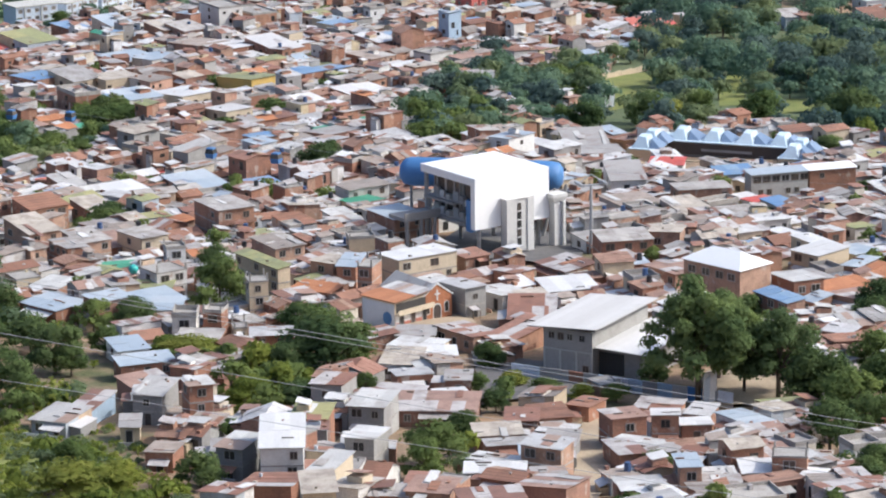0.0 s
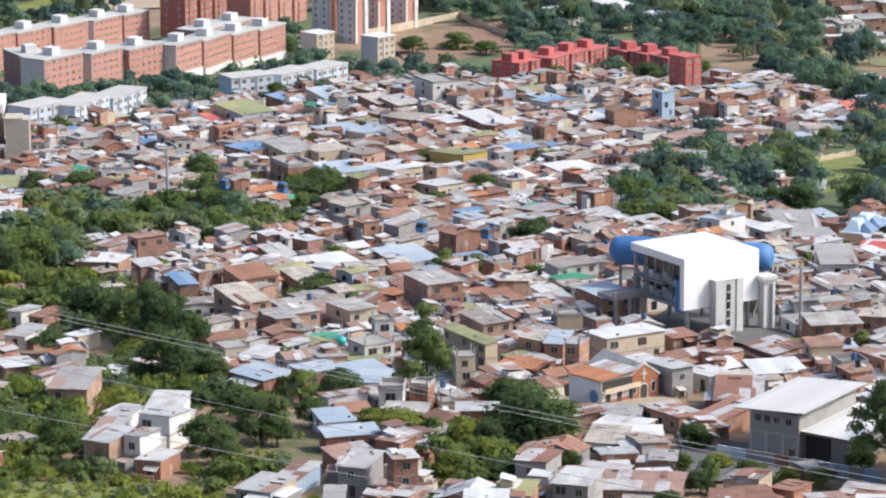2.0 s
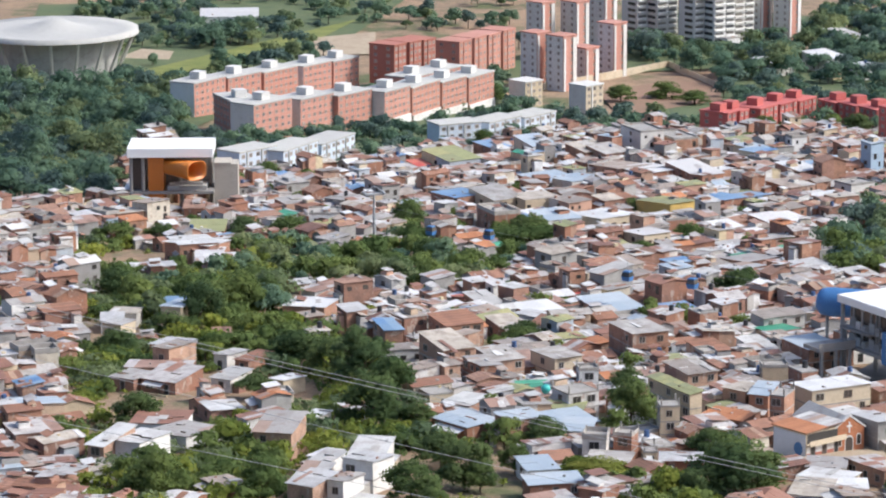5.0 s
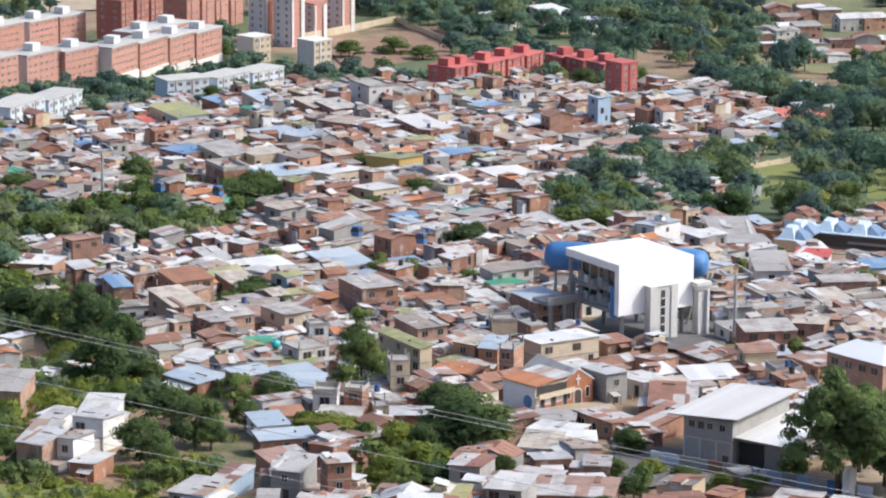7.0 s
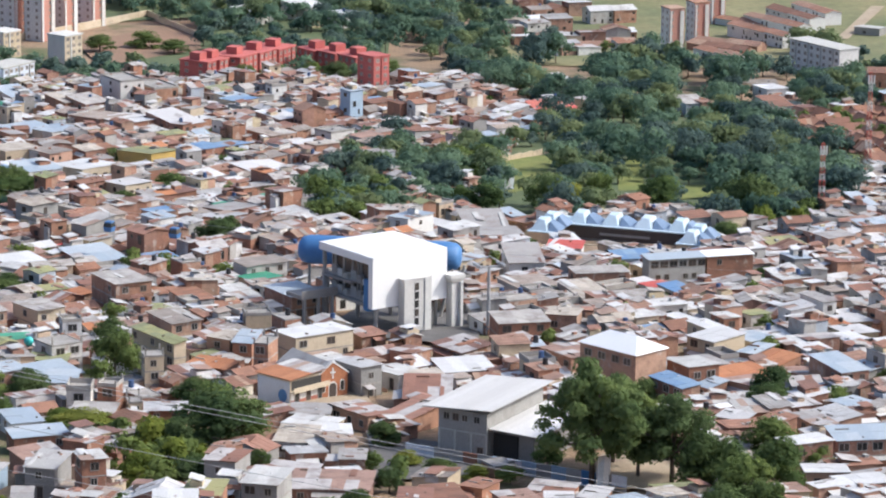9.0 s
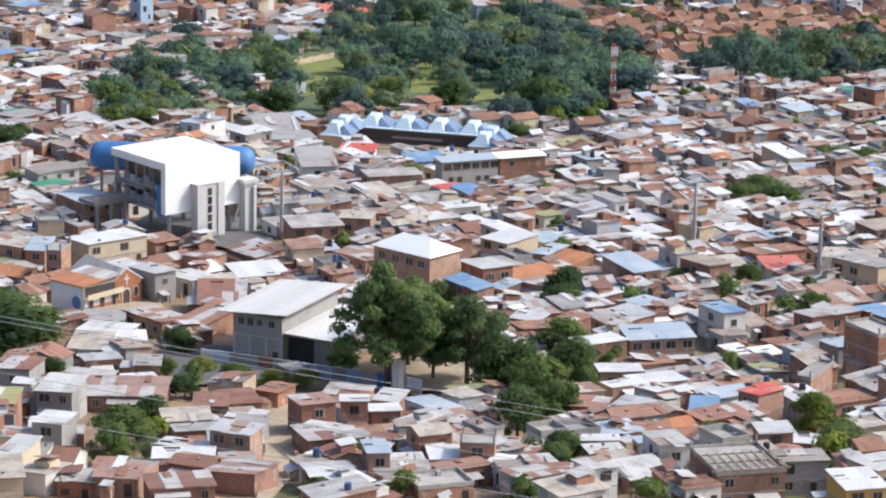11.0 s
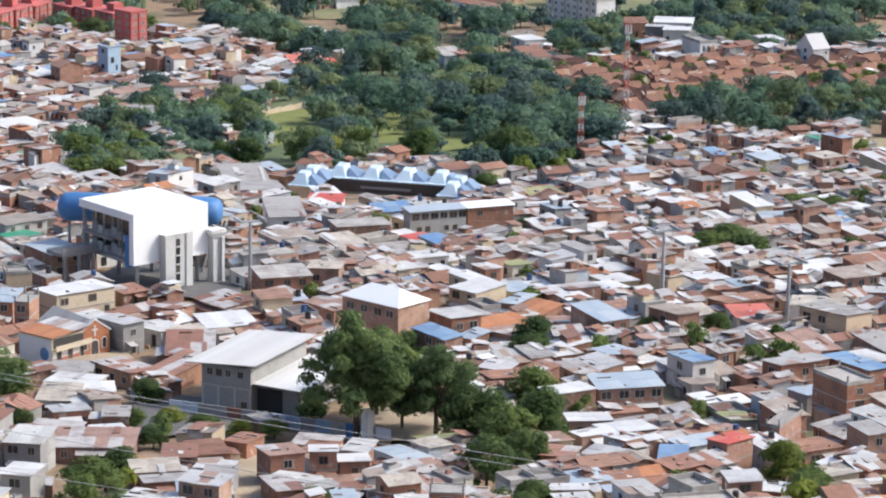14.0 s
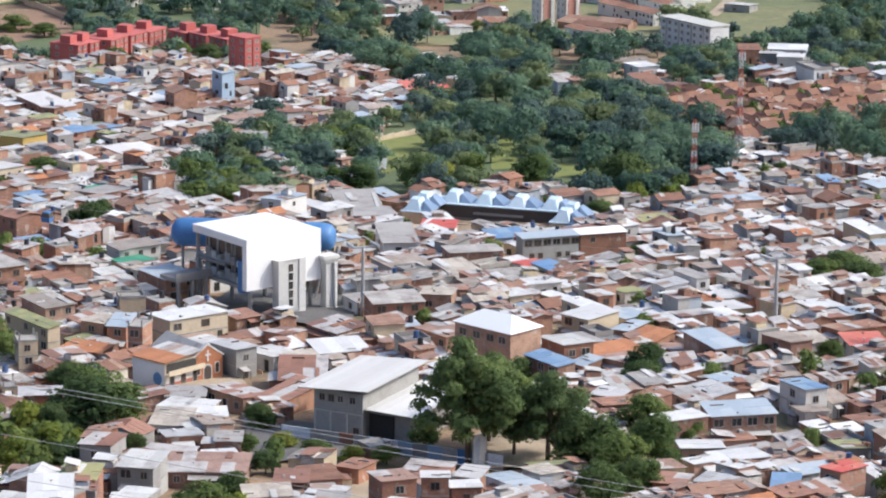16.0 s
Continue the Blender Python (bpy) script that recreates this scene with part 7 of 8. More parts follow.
house(119.0, 751.1, 3.2, 4.4, 2, 'white', 'mix', r=24)
house(103.2, 663.8, 4.8, 10.4, 2, 'fibre', 'brick', r=24)

house(84.6, 579.6, 8.0, 3.6, 1, 'zinc', 'brick', r=24)
house(75.2, 570.0, 5.2, 3.6, 1, 'white', 'mix', r=24)

house(62.1, 496.1, 4.4, 5.2, 2, 'zinc', 'white', r=24)
house(43.6, 510.0, 8.0, 4.8, 1, 'clay', 'brick', r=24)


house(10.6, 516.2, 4.8, 5.6, 1, 'zinc', 'brick', r=5)
house(31.1, 511.8, 3.2, 7.2, 2, 'skyblue', 'brick', r=5)
house(23.6, 509.8, 6.8, 4.0, 1, 'zinc', 'brick', r=6)
house(35.6, 512.8, 5.2, 4.4, 1, 'zinc', 'mix', r=6)
house(-1.1, 706.5, 5.6, 5.6, 1, 'rust', 'brick', r=33)
house(29.9, 711.8, 10.4, 8.4, 2, 'fibre', 'brick', r=12)
house(39.3, 718.1, 6.4, 9.2, 2, 'fibre', 'brick', r=-10)

house(46.5, 765.8, 7.2, 12.8, 1, 'fibre', 'grey', r=24)
house(50.3, 781.7, 12.0, 8.0, 2, 'fibre', 'brick', r=10)
house(16.2, 864.7, 4.4, 6.0, 1, 'zinc', 'mix', r=41)
house(14.5, 890.4, 6.4, 8.8, 1, 'white', 'brick', r=41)
house(-207.0, 998.0, 6.4, 8.4, 1, 'fibre', 'brick', r=41)
house(-197.2, 988.1, 5.6, 10.8, 2, 'clay', 'brick', r=8)
house(-222.4, 1031.7, 7.6, 11.6, 2, 'white', 'cream', r=4)
house(-229.8, 1022.6, 5.2, 7.2, 1, 'clay', 'brick', r=41)
house(-187.4, 957.0, 9.6, 10.8, 1, 'moss', 'brick', r=6)
house(-181.3, 905.0, 10.4, 14.4, 2, 'zinc', 'brick', r=25)
house(-167.4, 871.2, 7.6, 11.2, 2, 'zinc', 'brick', r=15)

house(-184.5, 1007.5, 11.2, 8.4, 1, 'white', 'cream', r=4)
house(-158.5, 979.1, 8.4, 8.8, 2, 'slab', 'white', r=10)
house(-176.0, 1112.0, 5.6, 7.6, 1, 'white', 'brick', r=41)
house(-166.1, 1095.9, 4.0, 5.6, 2, 'skyblue', 'mix', r=41)
house(-152.6, 1135.6, 5.2, 6.8, 1, 'red', 'brick', r=41)
house(-183.6, 1073.9, 8.8, 10.0, 1, 'zinc', 'brick', r=41)
house(-165.2, 1068.8, 14.0, 9.6, 1, 'zinc', 'brick', r=10)
house(-115.2, 828.3, 7.2, 8.0, 1, 'white', 'brick', r=41)
house(-173.6, 773.4, 4.8, 10.4, 1, 'zinc', 'white', r=12)

house(-152.5, 696.2, 5.6, 6.8, 1, 'zinc', 'brick', r=-23)
house(-137.7, 725.9, 3.2, 8.4, 1, 'zinc', 'white', r=-20)
house(-132.6, 699.5, 4.8, 8.0, 1, 'zinc', 'mix', r=-23)

house(-130.1, 639.6, 8.8, 11.2, 1, 'zinc', 'white', r=-26)

house(-108.6, 659.3, 3.2, 6.0, 1, 'white', 'mix', r=-18)
house(-139.9, 628.9, 5.2, 8.0, 1, 'zinc', 'white', r=-27)


house(-92.3, 590.4, 3.2, 7.2, 2, 'zinc', 'white', r=-21)
house(-90.9, 607.9, 6.0, 7.6, 2, 'zinc', 'white', r=-21)


house(-76.3, 727.2, 9.2, 10.8, 1, 'rust', 'brick', r=33)
house(-64.0, 686.7, 3.2, 4.8, 1, 'white', 'mix', r=33)


house(-28.9, 708.4, 6.8, 7.2, 1, 'fibre', 'brick', r=33)

house(-33.6, 661.4, 6.8, 8.0, 1, 'rust', 'brick', r=33)
house(-130.0, 1170.6, 4.0, 5.6, 2, 'white', 'mix', r=41)
house(-119.4, 1155.6, 7.2, 9.2, 2, 'blue', 'cream', r=41)


house(-110.8, 1139.3, 5.2, 7.2, 1, 'white', 'brick', r=41)
house(-97.4, 1083.4, 8.8, 9.6, 2, 'skyblue', 'mix', r=41)
house(-94.2, 1168.4, 9.6, 11.2, 2, 'fibre', 'brick', r=41)
house(-78.1, 1116.5, 8.8, 11.6, 2, 'white', 'brick', r=41)

house(-54.9, 1180.9, 8.8, 10.8, 1, 'white', 'brick', r=41)
house(-48.0, 1192.1, 7.6, 9.6, 2, 'skyblue', 'cream', r=41)

house(-42.9, 1058.7, 6.8, 8.4, 1, 'blue', 'mix', r=41)
house(-93.4, 1022.7, 8.0, 10.8, 2, 'fibre', 'mix', r=41)

house(-115.6, 1029.2, 10.4, 13.2, 2, 'fibre', 'cream', r=41)
house(-96.2, 1009.1, 9.6, 8.4, 1, 'white', 'brick', r=41)
house(-82.3, 1008.6, 10.4, 11.6, 1, 'zinc', 'brick', r=41)

house(-65.8, 947.8, 8.8, 9.6, 2, 'white', 'cream', r=41)
house(-46.8, 987.1, 7.6, 7.2, 1, 'white', 'mix', r=41)
house(-47.7, 931.8, 4.8, 6.4, 1, 'zinc', 'mix', r=41)
house(-57.8, 853.6, 6.4, 8.0, 1, 'zinc', 'brick', r=41)
house(-36.8, 914.1, 10.4, 10.8, 1, 'zinc', 'brick', r=41)
house(-22.5, 1071.5, 7.2, 8.8, 1, 'white', 'brick', r=41)
house(-15.8, 1107.5, 6.8, 8.4, 1, 'zinc', 'mix', r=41)
house(-31.3, 1078.9, 9.6, 12.0, 2, 'fibre', 'brick', r=41)
house(-56.7, 1106.1, 9.6, 12.4, 1, 'zinc', 'brick', r=41)
house(-97.2, 1076.7, 8.4, 10.4, 2, 'skyblue', 'mix', r=41)


house(-100.5, 1005.8, 8.0, 8.8, 1, 'white', 'brick', r=41)
house(-38.4, 975.4, 7.6, 7.6, 1, 'white', 'brick', r=41)
house(-42.5, 946.3, 8.4, 9.2, 1, 'zinc', 'brick', r=41)
house(-53.4, 876.7, 6.0, 6.4, 2, 'skyblue', 'mix', r=41)
house(-51.1, 922.8, 5.2, 6.4, 1, 'zinc', 'mix', r=41)
house(-38.2, 897.0, 9.2, 9.2, 1, 'zinc', 'brick', r=41)
house(-20.4, 903.7, 8.0, 9.2, 1, 'zinc', 'mix', r=41)
house(-7.9, 887.6, 6.8, 8.4, 1, 'zinc', 'brick', r=41)
house(-0.1, 936.1, 4.0, 5.6, 1, 'red', 'mix', r=41)
house(-27.3, 810.8, 7.6, 7.2, 1, 'fibre', 'mix', r=41)
house(-2.5, 792.7, 3.6, 4.4, 1, 'white', 'mix', r=41)
house(-28.6, 757.1, 5.2, 8.4, 1, 'zinc', 'white', r=33)
house(-38.7, 752.3, 6.4, 8.4, 1, 'clay', 'mix', r=33)
house(-41.3, 724.2, 7.2, 8.8, 1, 'fibre', 'brick', r=33)
house(-23.5, 715.1, 5.2, 4.8, 2, 'slab', 'cream', r=10)
house(-1.5, 677.2, 4.8, 7.2, 1, 'clay', 'mix', r=33)


house(-50.4, 1460.6, 11.2, 14.4, 2, 'white', 'white', r=41)
house(-29.5, 1476.8, 12.0, 15.6, 2, 'white', 'white', r=41)
house(-13.5, 1454.6, 10.0, 13.6, 2, 'white', 'white', r=41)
house(-25.7, 1453.3, 8.4, 10.4, 1, 'skyblue', 'mix', r=41)
house(-24.4, 1546.5, 10.4, 13.6, 2, 'zinc', 'white', r=41)
house(11.9, 1565.8, 10.0, 13.6, 1, 'clay', 'white', r=41)
house(-11.7, 1534.1, 9.2, 12.0, 2, 'zinc', 'white', r=41)
house(-72.4, 1528.7, 6.8, 8.8, 2, 'slab', 'white', r=41)
house(-74.8, 838.4, 3.2, 4.0, 1, 'red', 'white', r=41)
house(-70.4, 827.5, 3.2, 3.6, 2, 'white', 'white', r=41)

# ---- unfinished roof of joists, and roof-top oddments ----
def joist_roof(x, y, r, z):
    s = thing("roof_frame", x, y, r, "open timber joists of an unfinished roof", "roof frame", z=z)
    for k in range(9):
        b = Buf()
        b.box(-5.6 + k * 1.35, -5.42 + k * 1.35, -4, 4, 0.2, 0.4)
        part("joist", b, M["timber"], s)
    for e in (-3.9, 0, 3.9):
        b = Buf()
        b.box(-6, 6, e - 0.1, e + 0.1, 0, 0.19)
        part("bearer", b, M["timber"], s)


M["timber"] = pieced("weathered_timber", even([(0.36, 0.28, 0.2), (0.3, 0.23, 0.16)]), (0.18, 0.14, 0.1), (0.5, 0.75), 0.5, 0.9)
joist_roof(83.4, 494.6, 10, gz(83.4, 494.6) + 5.6)


def ball_tank(x, y, z):
    s = thing("water_tank", x, y, 0, "round teal water tank on a roof", "tank", z=z)
    bm = bmesh.new()
    bmesh.ops.create_uvsphere(bm, u_segments=16, v_segments=10, radius=0.95, matrix=Matrix.Translation((0, 0, 1.5)))
    me = bpy.data.meshes.new("tank_ball")
    bm.to_mesh(me)
    bm.free()
    me.materials.append(M["teal"])
    me.shade_smooth()
    part("tank_ball", me, (), s)
    b = Buf()
    b.tube(0, 0, -0.4, 0.7, 0.5, 0.4, 10)
    part("stand", b, M["wgrey"], s)


ball_tank(-67.0, 683.9, gz(-67.0, 683.9) + 3.0)

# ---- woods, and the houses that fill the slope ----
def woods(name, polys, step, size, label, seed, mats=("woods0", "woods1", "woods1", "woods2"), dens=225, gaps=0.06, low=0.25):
    """A wood over some stretches of ground, as one object: crowns of leaf sprays in a few tones, by default the
    haze-tinted ones, and trunks under them.
    """
    rng = np.random.default_rng(seed)
    qs = {m: [] for m in mats}
    b = Buf()
    for poly in polys:
        P = np.array(poly)
        for y in np.arange(P[:, 1].min(), P[:, 1].max(), step):
            for x in np.arange(P[:, 0].min(), P[:, 0].max(), step):
                px, py = x + rng.uniform(-0.45, 0.45) * step, y + rng.uniform(-0.45, 0.45) * step
                if not inside(px, py, poly) or rng.random() < gaps * (1 + 3 * (math.sin(px / 17) * math.sin(py / 23) > 0.3)) or not free(px, py, 2.0) or (size > 2 and any(inside(px, py, q) for q in OPEN)) or (size > 2 and (inside(px, py, VILLAS) or inside(px, py, CLEAR_V)) and rng.random() < 0.85):
                    continue
                big = rng.uniform(0.6, 1.0) if rng.random() < 0.6 else rng.uniform(1.0, 1.55)
                h, w = size * big * rng.uniform(0.8, 1.1), size * big * rng.uniform(0.95, 1.35)
                if low == 0.0:
                    h, w = h * 0.75, w * 1.5
                z = gz(px, py)
                L = [(a + px, c + py, d + z, e, f) for a, c, d, e, f in tree_lumps(rng, w, h, 7, low)]
                k = mats[min(len(mats) - 1, int(rng.random() * len(mats)))]
                n = int(1.9 * dens * big ** 1.3 * (0.75 if py > 1250 else 1))
                qs[k].append(leaf_sprays(rng, n, L, (0.52 + size * 0.02 if size > 2 else 0.32) * (1.2 if py > 1250 else 1), 0.28))
                b.rod((px, py, z - 1), (px, py, z + h * (0.5 if low else 0.15)), 0.2 if low else 0.1, 5)
    top = tagged(new(name, b.mesh("trunks", [M["bark"]])), label, "woods", kind="stuff")
    for k, q in qs.items():
        if q:
            part("crowns", sprays_mesh("crowns", (np.concatenate([e[0] for e in q]), np.concatenate([e[1] for e in q])), M[k]), (), top)["kind"] = "stuff"


WOOD_WEST = [(-20, 974), (3, 1048), (19, 1070), (38, 1048), (42, 901), (37, 924), (16, 925), (3, 896), (-10, 880)]
WOOD_PARK = [(38, 1034), (44, 1101), (75, 1204), (105, 1195), (129, 1169), (135, 1069), (122, 935), (100, 900), (85, 900), (81, 923), (73, 930), (42, 901), (39, 936)]
WOOD_FAR = [(-10, 1464), (9, 1640), (61, 1644), (53, 1453), (83, 1348), (94, 1358), (108, 1367), (132, 1343), (157, 1354), (174, 1276), (179, 1241), (173, 1196), (136, 1184), (123, 1209), (77, 1213), (47, 1246), (32, 1281), (13, 1402)]
WOOD_RIGHT = [(147, 1037), (170, 1065), (240, 1088), (264, 1098), (247, 1029), (207, 990), (169, 967), (155, 1008)]
WOOD_MAST = [(127, 1107), (150, 1085), (143, 1016), (131, 963), (122, 939), (106, 928)]
WOOD_CORNER = [(198, 1310), (224, 1381), (263, 1581), (405, 1621), (347, 1382), (253, 1310), (211, 1265)]
WOOD_TOP = [(38, 1227), (62, 1368), (193, 1397), (169, 1219), (139, 1203), (102, 1134), (80, 1189), (66, 1199)]
WOOD_BELT = [(-178, 866), (-172, 895), (-174, 937), (-158, 938), (-147, 903), (-131, 922), (-136, 978), (-127, 972), (-117, 906), (-105, 895), (-104, 937), (-90, 950), (-90, 914), (-97, 873), (-99, 851), (-121, 849), (-147, 855), (-161, 862)]
WOOD_SLOPE = [(-186, 843), (-166, 845), (-150, 851), (-139, 795), (-152, 775), (-169, 765)]
WOOD_LAWN = [(-19, 963), (-2, 996), (6, 965), (4, 899), (-13, 897), (-19, 926)]
WOOD_SHADE = [(8, 1017), (15, 1053), (40, 1055), (40, 1006), (30, 992), (12, 990)]
WOOD_LEFT = [(-383, 1380), (-276, 1360), (-251, 1251), (-259, 1189), (-227, 1025), (-268, 965)]
WOOD_UPPER = [(-320, 1470), (-389, 1640), (-340, 1675), (-238, 1663), (-228, 1558), (-252, 1412), (-292, 1382)]
WOOD_BACK = [(-236, 1574), (-181, 1721), (-151, 1450), (-161, 1414), (-169, 1565), (-205, 1573)]
WOOD_MID = [(-19, 1045), (-12, 1093), (9, 1109), (12, 1042), (2, 947), (-8, 896), (-16, 953)]
WOOD_REDS = [(-116, 1526), (-63, 1490), (-41, 1538), (-32, 1642), (38, 1700), (52, 1521), (1, 1427), (-26, 1420), (-50, 1446), (-75, 1405)]
WOOD_SITE = [(-96, 1337), (-75, 1405), (-72, 1345), (-88, 1303)]
VILLAS = [(50, 1381), (58, 1487), (78, 1525), (106, 1476), (102, 1387), (72, 1358)]
VILLAS_FAR = [(166, 1432), (241, 1383), (264, 1312), (261, 1221), (213, 1222), (162, 1240)]
WOOD_EDGE = [(111, 1610), (256, 1660), (239, 1549), (200, 1546), (106, 1538)]
DENSE = [WOOD_PARK, WOOD_MAST, WOOD_FAR, WOOD_RIGHT, WOOD_CORNER, WOOD_TOP, WOOD_LEFT, WOOD_REDS, WOOD_EDGE, VILLAS_FAR]
WOOD_NORTH = [[(-81, 1454), (-61, 1472), (-52, 1426), (-25, 1414), (6, 1403), (6, 1335), (-24, 1381), (-50, 1376), (-65, 1373)], [(-56, 1584), (9, 1613), (38, 1563), (35, 1432), (-3, 1434), (-45, 1547)], [(-321, 1414), (-289, 1420), (-257, 1269), (-273, 1256), (-282, 1244)], [(-303, 1501), (-296, 1565), (-260, 1508), (-240, 1516), (-238, 1473), (-278, 1433), (-286, 1415)], [(-115, 1575), (-74, 1600), (-55, 1498), (-73, 1471), (-106, 1482)]]
BELT = [WOOD_BELT, WOOD_SLOPE, WOOD_LAWN, WOOD_SHADE]
MIXED = [WOOD_UPPER, WOOD_BACK, WOOD_MID, WOOD_SITE]
SCRUB_A = [(-84, 587), (-60, 579), (-52, 547), (-43, 519), (-36, 475), (-66, 459)]
SCRUB_B = [(-94, 658), (-71, 632), (-63, 595), (-75, 590), (-85, 592)]
SCRUB_C = [(-43, 595), (-28, 607), (-22, 565), (-26, 574), (-40, 562)]
SCRUB_D = [(-13, 574), (0, 566), (-1, 528), (-10, 518)]
SCRUB_E = [(-119, 640), (-107, 660), (-94, 625), (-100, 576), (-114, 587)]
SCRUB_F = [(-168, 739), (-160, 750), (-134, 711), (-146, 668), (-158, 664)]
SCRUB_G = [(16, 620), (38, 597), (37, 584), (16, 596)]
SCRUB_H = [(-122, 574), (-90, 578), (-71, 561), (-56, 554), (-51, 506), (-96, 451)]
GREEN_A = [(-43, 583), (-42, 612), (-30, 607), (-26, 569), (-35, 574), (-41, 561)]
GREEN_B = [(-14, 556), (-7, 568), (0, 565), (-2, 532), (-5, 520), (-11, 512), (-15, 512)]
GREEN_C = [(0, 592), (3, 591), (6, 578), (4, 561), (0, 561)]
GREEN_D = [(-75, 653), (-68, 658), (-63, 618), (-61, 590), (-66, 595)]
GREEN_E = [(-58, 625), (-53, 632), (-44, 612), (-44, 602), (-52, 610)]
GREEN_F = [(-41, 626), (-35, 631), (-32, 609), (-39, 607)]
GREEN_G = [(-89, 646), (-77, 643), (-71, 609), (-70, 575), (-78, 565)]
GREEN_H = [(-58, 547), (-55, 560), (-51, 534), (-40, 534), (-39, 513), (-54, 512)]
GREEN_J = [(105, 551), (114, 557), (110, 538), (103, 522), (99, 505), (96, 505), (102, 526)]
GREEN_K = [(56, 530), (62, 529), (61, 509), (55, 510)]
GREEN_L = [(-160, 698), (-153, 699), (-141, 682), (-146, 657), (-151, 662)]
GREEN_M = [(-128, 654), (-120, 653), (-109, 626), (-102, 587), (-111, 586), (-127, 623)]
GREEN_N = [(-151, 744), (-151, 779), (-136, 783), (-122, 750), (-111, 687), (-122, 685), (-140, 716)]
GREEN_O = [(-94, 649), (-88, 650), (-73, 631), (-63, 594), (-84, 590)]
GREEN_P = [(-138, 601), (-128, 622), (-117, 585), (-134, 582)]
GREEN_Q = [(-216, 947), (-190, 915), (-159, 910), (-146, 843), (-151, 779), (-165, 776), (-170, 837), (-192, 844)]
GREEN_R = [(87, 946), (120, 950), (115, 898), (100, 890), (87, 889)]
GREENS = [GREEN_R, GREEN_A, GREEN_B, GREEN_C, GREEN_D, GREEN_E, GREEN_F, GREEN_G, GREEN_H, GREEN_J, GREEN_K, GREEN_L, GREEN_M, GREEN_N, GREEN_O, GREEN_P, GREEN_Q]
SCRUB = GREENS + [SCRUB_A, SCRUB_H, SCRUB_B, SCRUB_C, SCRUB_D, SCRUB_E, SCRUB_F, SCRUB_G, GRASS_HILL]
CLEAR_A = [(73, 1056), (82, 1056), (72, 922), (64, 921)]
CLEAR_B = [(86, 994), (96, 995), (89, 914), (80, 913)]
CLEAR_C = [(37, 1075), (57, 1089), (44, 927), (35, 921)]
CLEAR_D = [(16, 571), (25, 571), (21, 509), (10, 451)]
CLEAR_E = [(-14, 653), (-1, 661), (1, 637), (-12, 632)]
CLEAR_F = [(109, 1305), (125, 1307), (109, 1138), (96, 1137)]
CLEAR_G = [(137, 1308), (156, 1310), (138, 1158), (121, 1156)]
CLEAR_H = [(62, 1319), (78, 1339), (74, 1258), (59, 1247)]
CLEAR_J = [(204, 985), (244, 998), (225, 920), (197, 927)]
CLEAR_S = [(162, 1361), (187, 1380), (175, 1269), (155, 1295)]
CLEAR_T = [(111, 1429), (160, 1440), (165, 1400), (158, 1318), (133, 1327), (105, 1339)]
CLEAR_V = [(52, 1417), (102, 1429), (98, 1332), (83, 1295), (51, 1274), (47, 1341)]
OPEN = [CLEAR_S, CLEAR_T, FAR_ROAD, CLEAR_D, CLEAR_J, CLEAR_F, CLEAR_G, CLEAR_H, CLEAR_E, YARD, FORECOURT, SAND_ROAD, CLEAR_A, CLEAR_B, CLEAR_C, LAWN_A, LAWN_B, LAWN_C, FIELD, CLAY_SITE, ARENA_COURT, PLAY_FIELD, PARK_LAWN, FAR_LAWN, STREET]
BARE = SCRUB
TERRA = [(127, 1093), (138, 1169), (152, 1174), (170, 1195), (178, 1160), (186, 1182), (194, 1189), (300, 1190), (261, 1073), (237, 1075), (165, 1035), (144, 1037)]
def rng_keep(x, y):
    return inside(x, y, TERRA) or math.sin(x * 0.71 + y * 0.37) > (-0.3 if inside(x, y, VILLAS) else 0.45)


DISTRICTS = [
    (18.0, 200, 1200, 900, 1900, lambda x, y: y >= 1250 and rng_keep(x, y) and (inside(x, y, VILLAS) or inside(x, y, TERRA))),
    (41.0, -100, 1200, 100, 1300, lambda x, y: 780 <= y < (1285 if -90 < x < 110 else 1250) and -0.3 * y < x < 0.06 * y + 20),
    (33.0, -100, 1000, 100, 1300, lambda x, y: 600 <= y < 780 and -0.3 * y < x < 0.03 * y),
    (-18.0, -800, 300, 300, 800, lambda x, y: 497 <= y < 600 and -0.3 * y < x < 0.03 * y),
    (24.0, -100, 1000, 100, 1300, lambda x, y: 485 <= y < 1250 and 0.03 * y <= x < 0.3 * y and not (y >= 780 and x < 0.06 * y + 20)),
]
# Far stands keep the haze-tinted greens; nearer bushes mix in plain foliage.
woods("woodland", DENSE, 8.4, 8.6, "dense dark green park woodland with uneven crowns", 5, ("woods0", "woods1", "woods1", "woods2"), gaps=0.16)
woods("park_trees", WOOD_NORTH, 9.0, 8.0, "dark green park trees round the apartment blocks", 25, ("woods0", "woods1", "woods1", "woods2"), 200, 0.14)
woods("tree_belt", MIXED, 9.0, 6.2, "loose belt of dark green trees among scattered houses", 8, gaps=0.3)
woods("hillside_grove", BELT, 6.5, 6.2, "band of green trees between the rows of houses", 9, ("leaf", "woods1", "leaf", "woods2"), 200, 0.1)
SPARSE = [(-221, 929), (-175, 920), (-148, 857), (-119, 801), (-92, 682), (-69, 632), (-61, 586), (-135, 567)]
ESTATE_A = [(-261, 1267), (-228, 1231), (-189, 1266), (-165, 1274), (-151, 1355), (-125, 1318), (-117, 1228), (-155, 1194), (-172, 1140), (-208, 1107), (-241, 1158)]
ESTATE_B = [(-209, 1382), (-187, 1371), (-165, 1446), (-148, 1418), (-144, 1384), (-157, 1380), (-193, 1293)]
ESTATE_C = [(-123, 1300), (-71, 1346), (1, 1411), (5, 1282), (-22, 1245), (-67, 1274), (-116, 1246)]
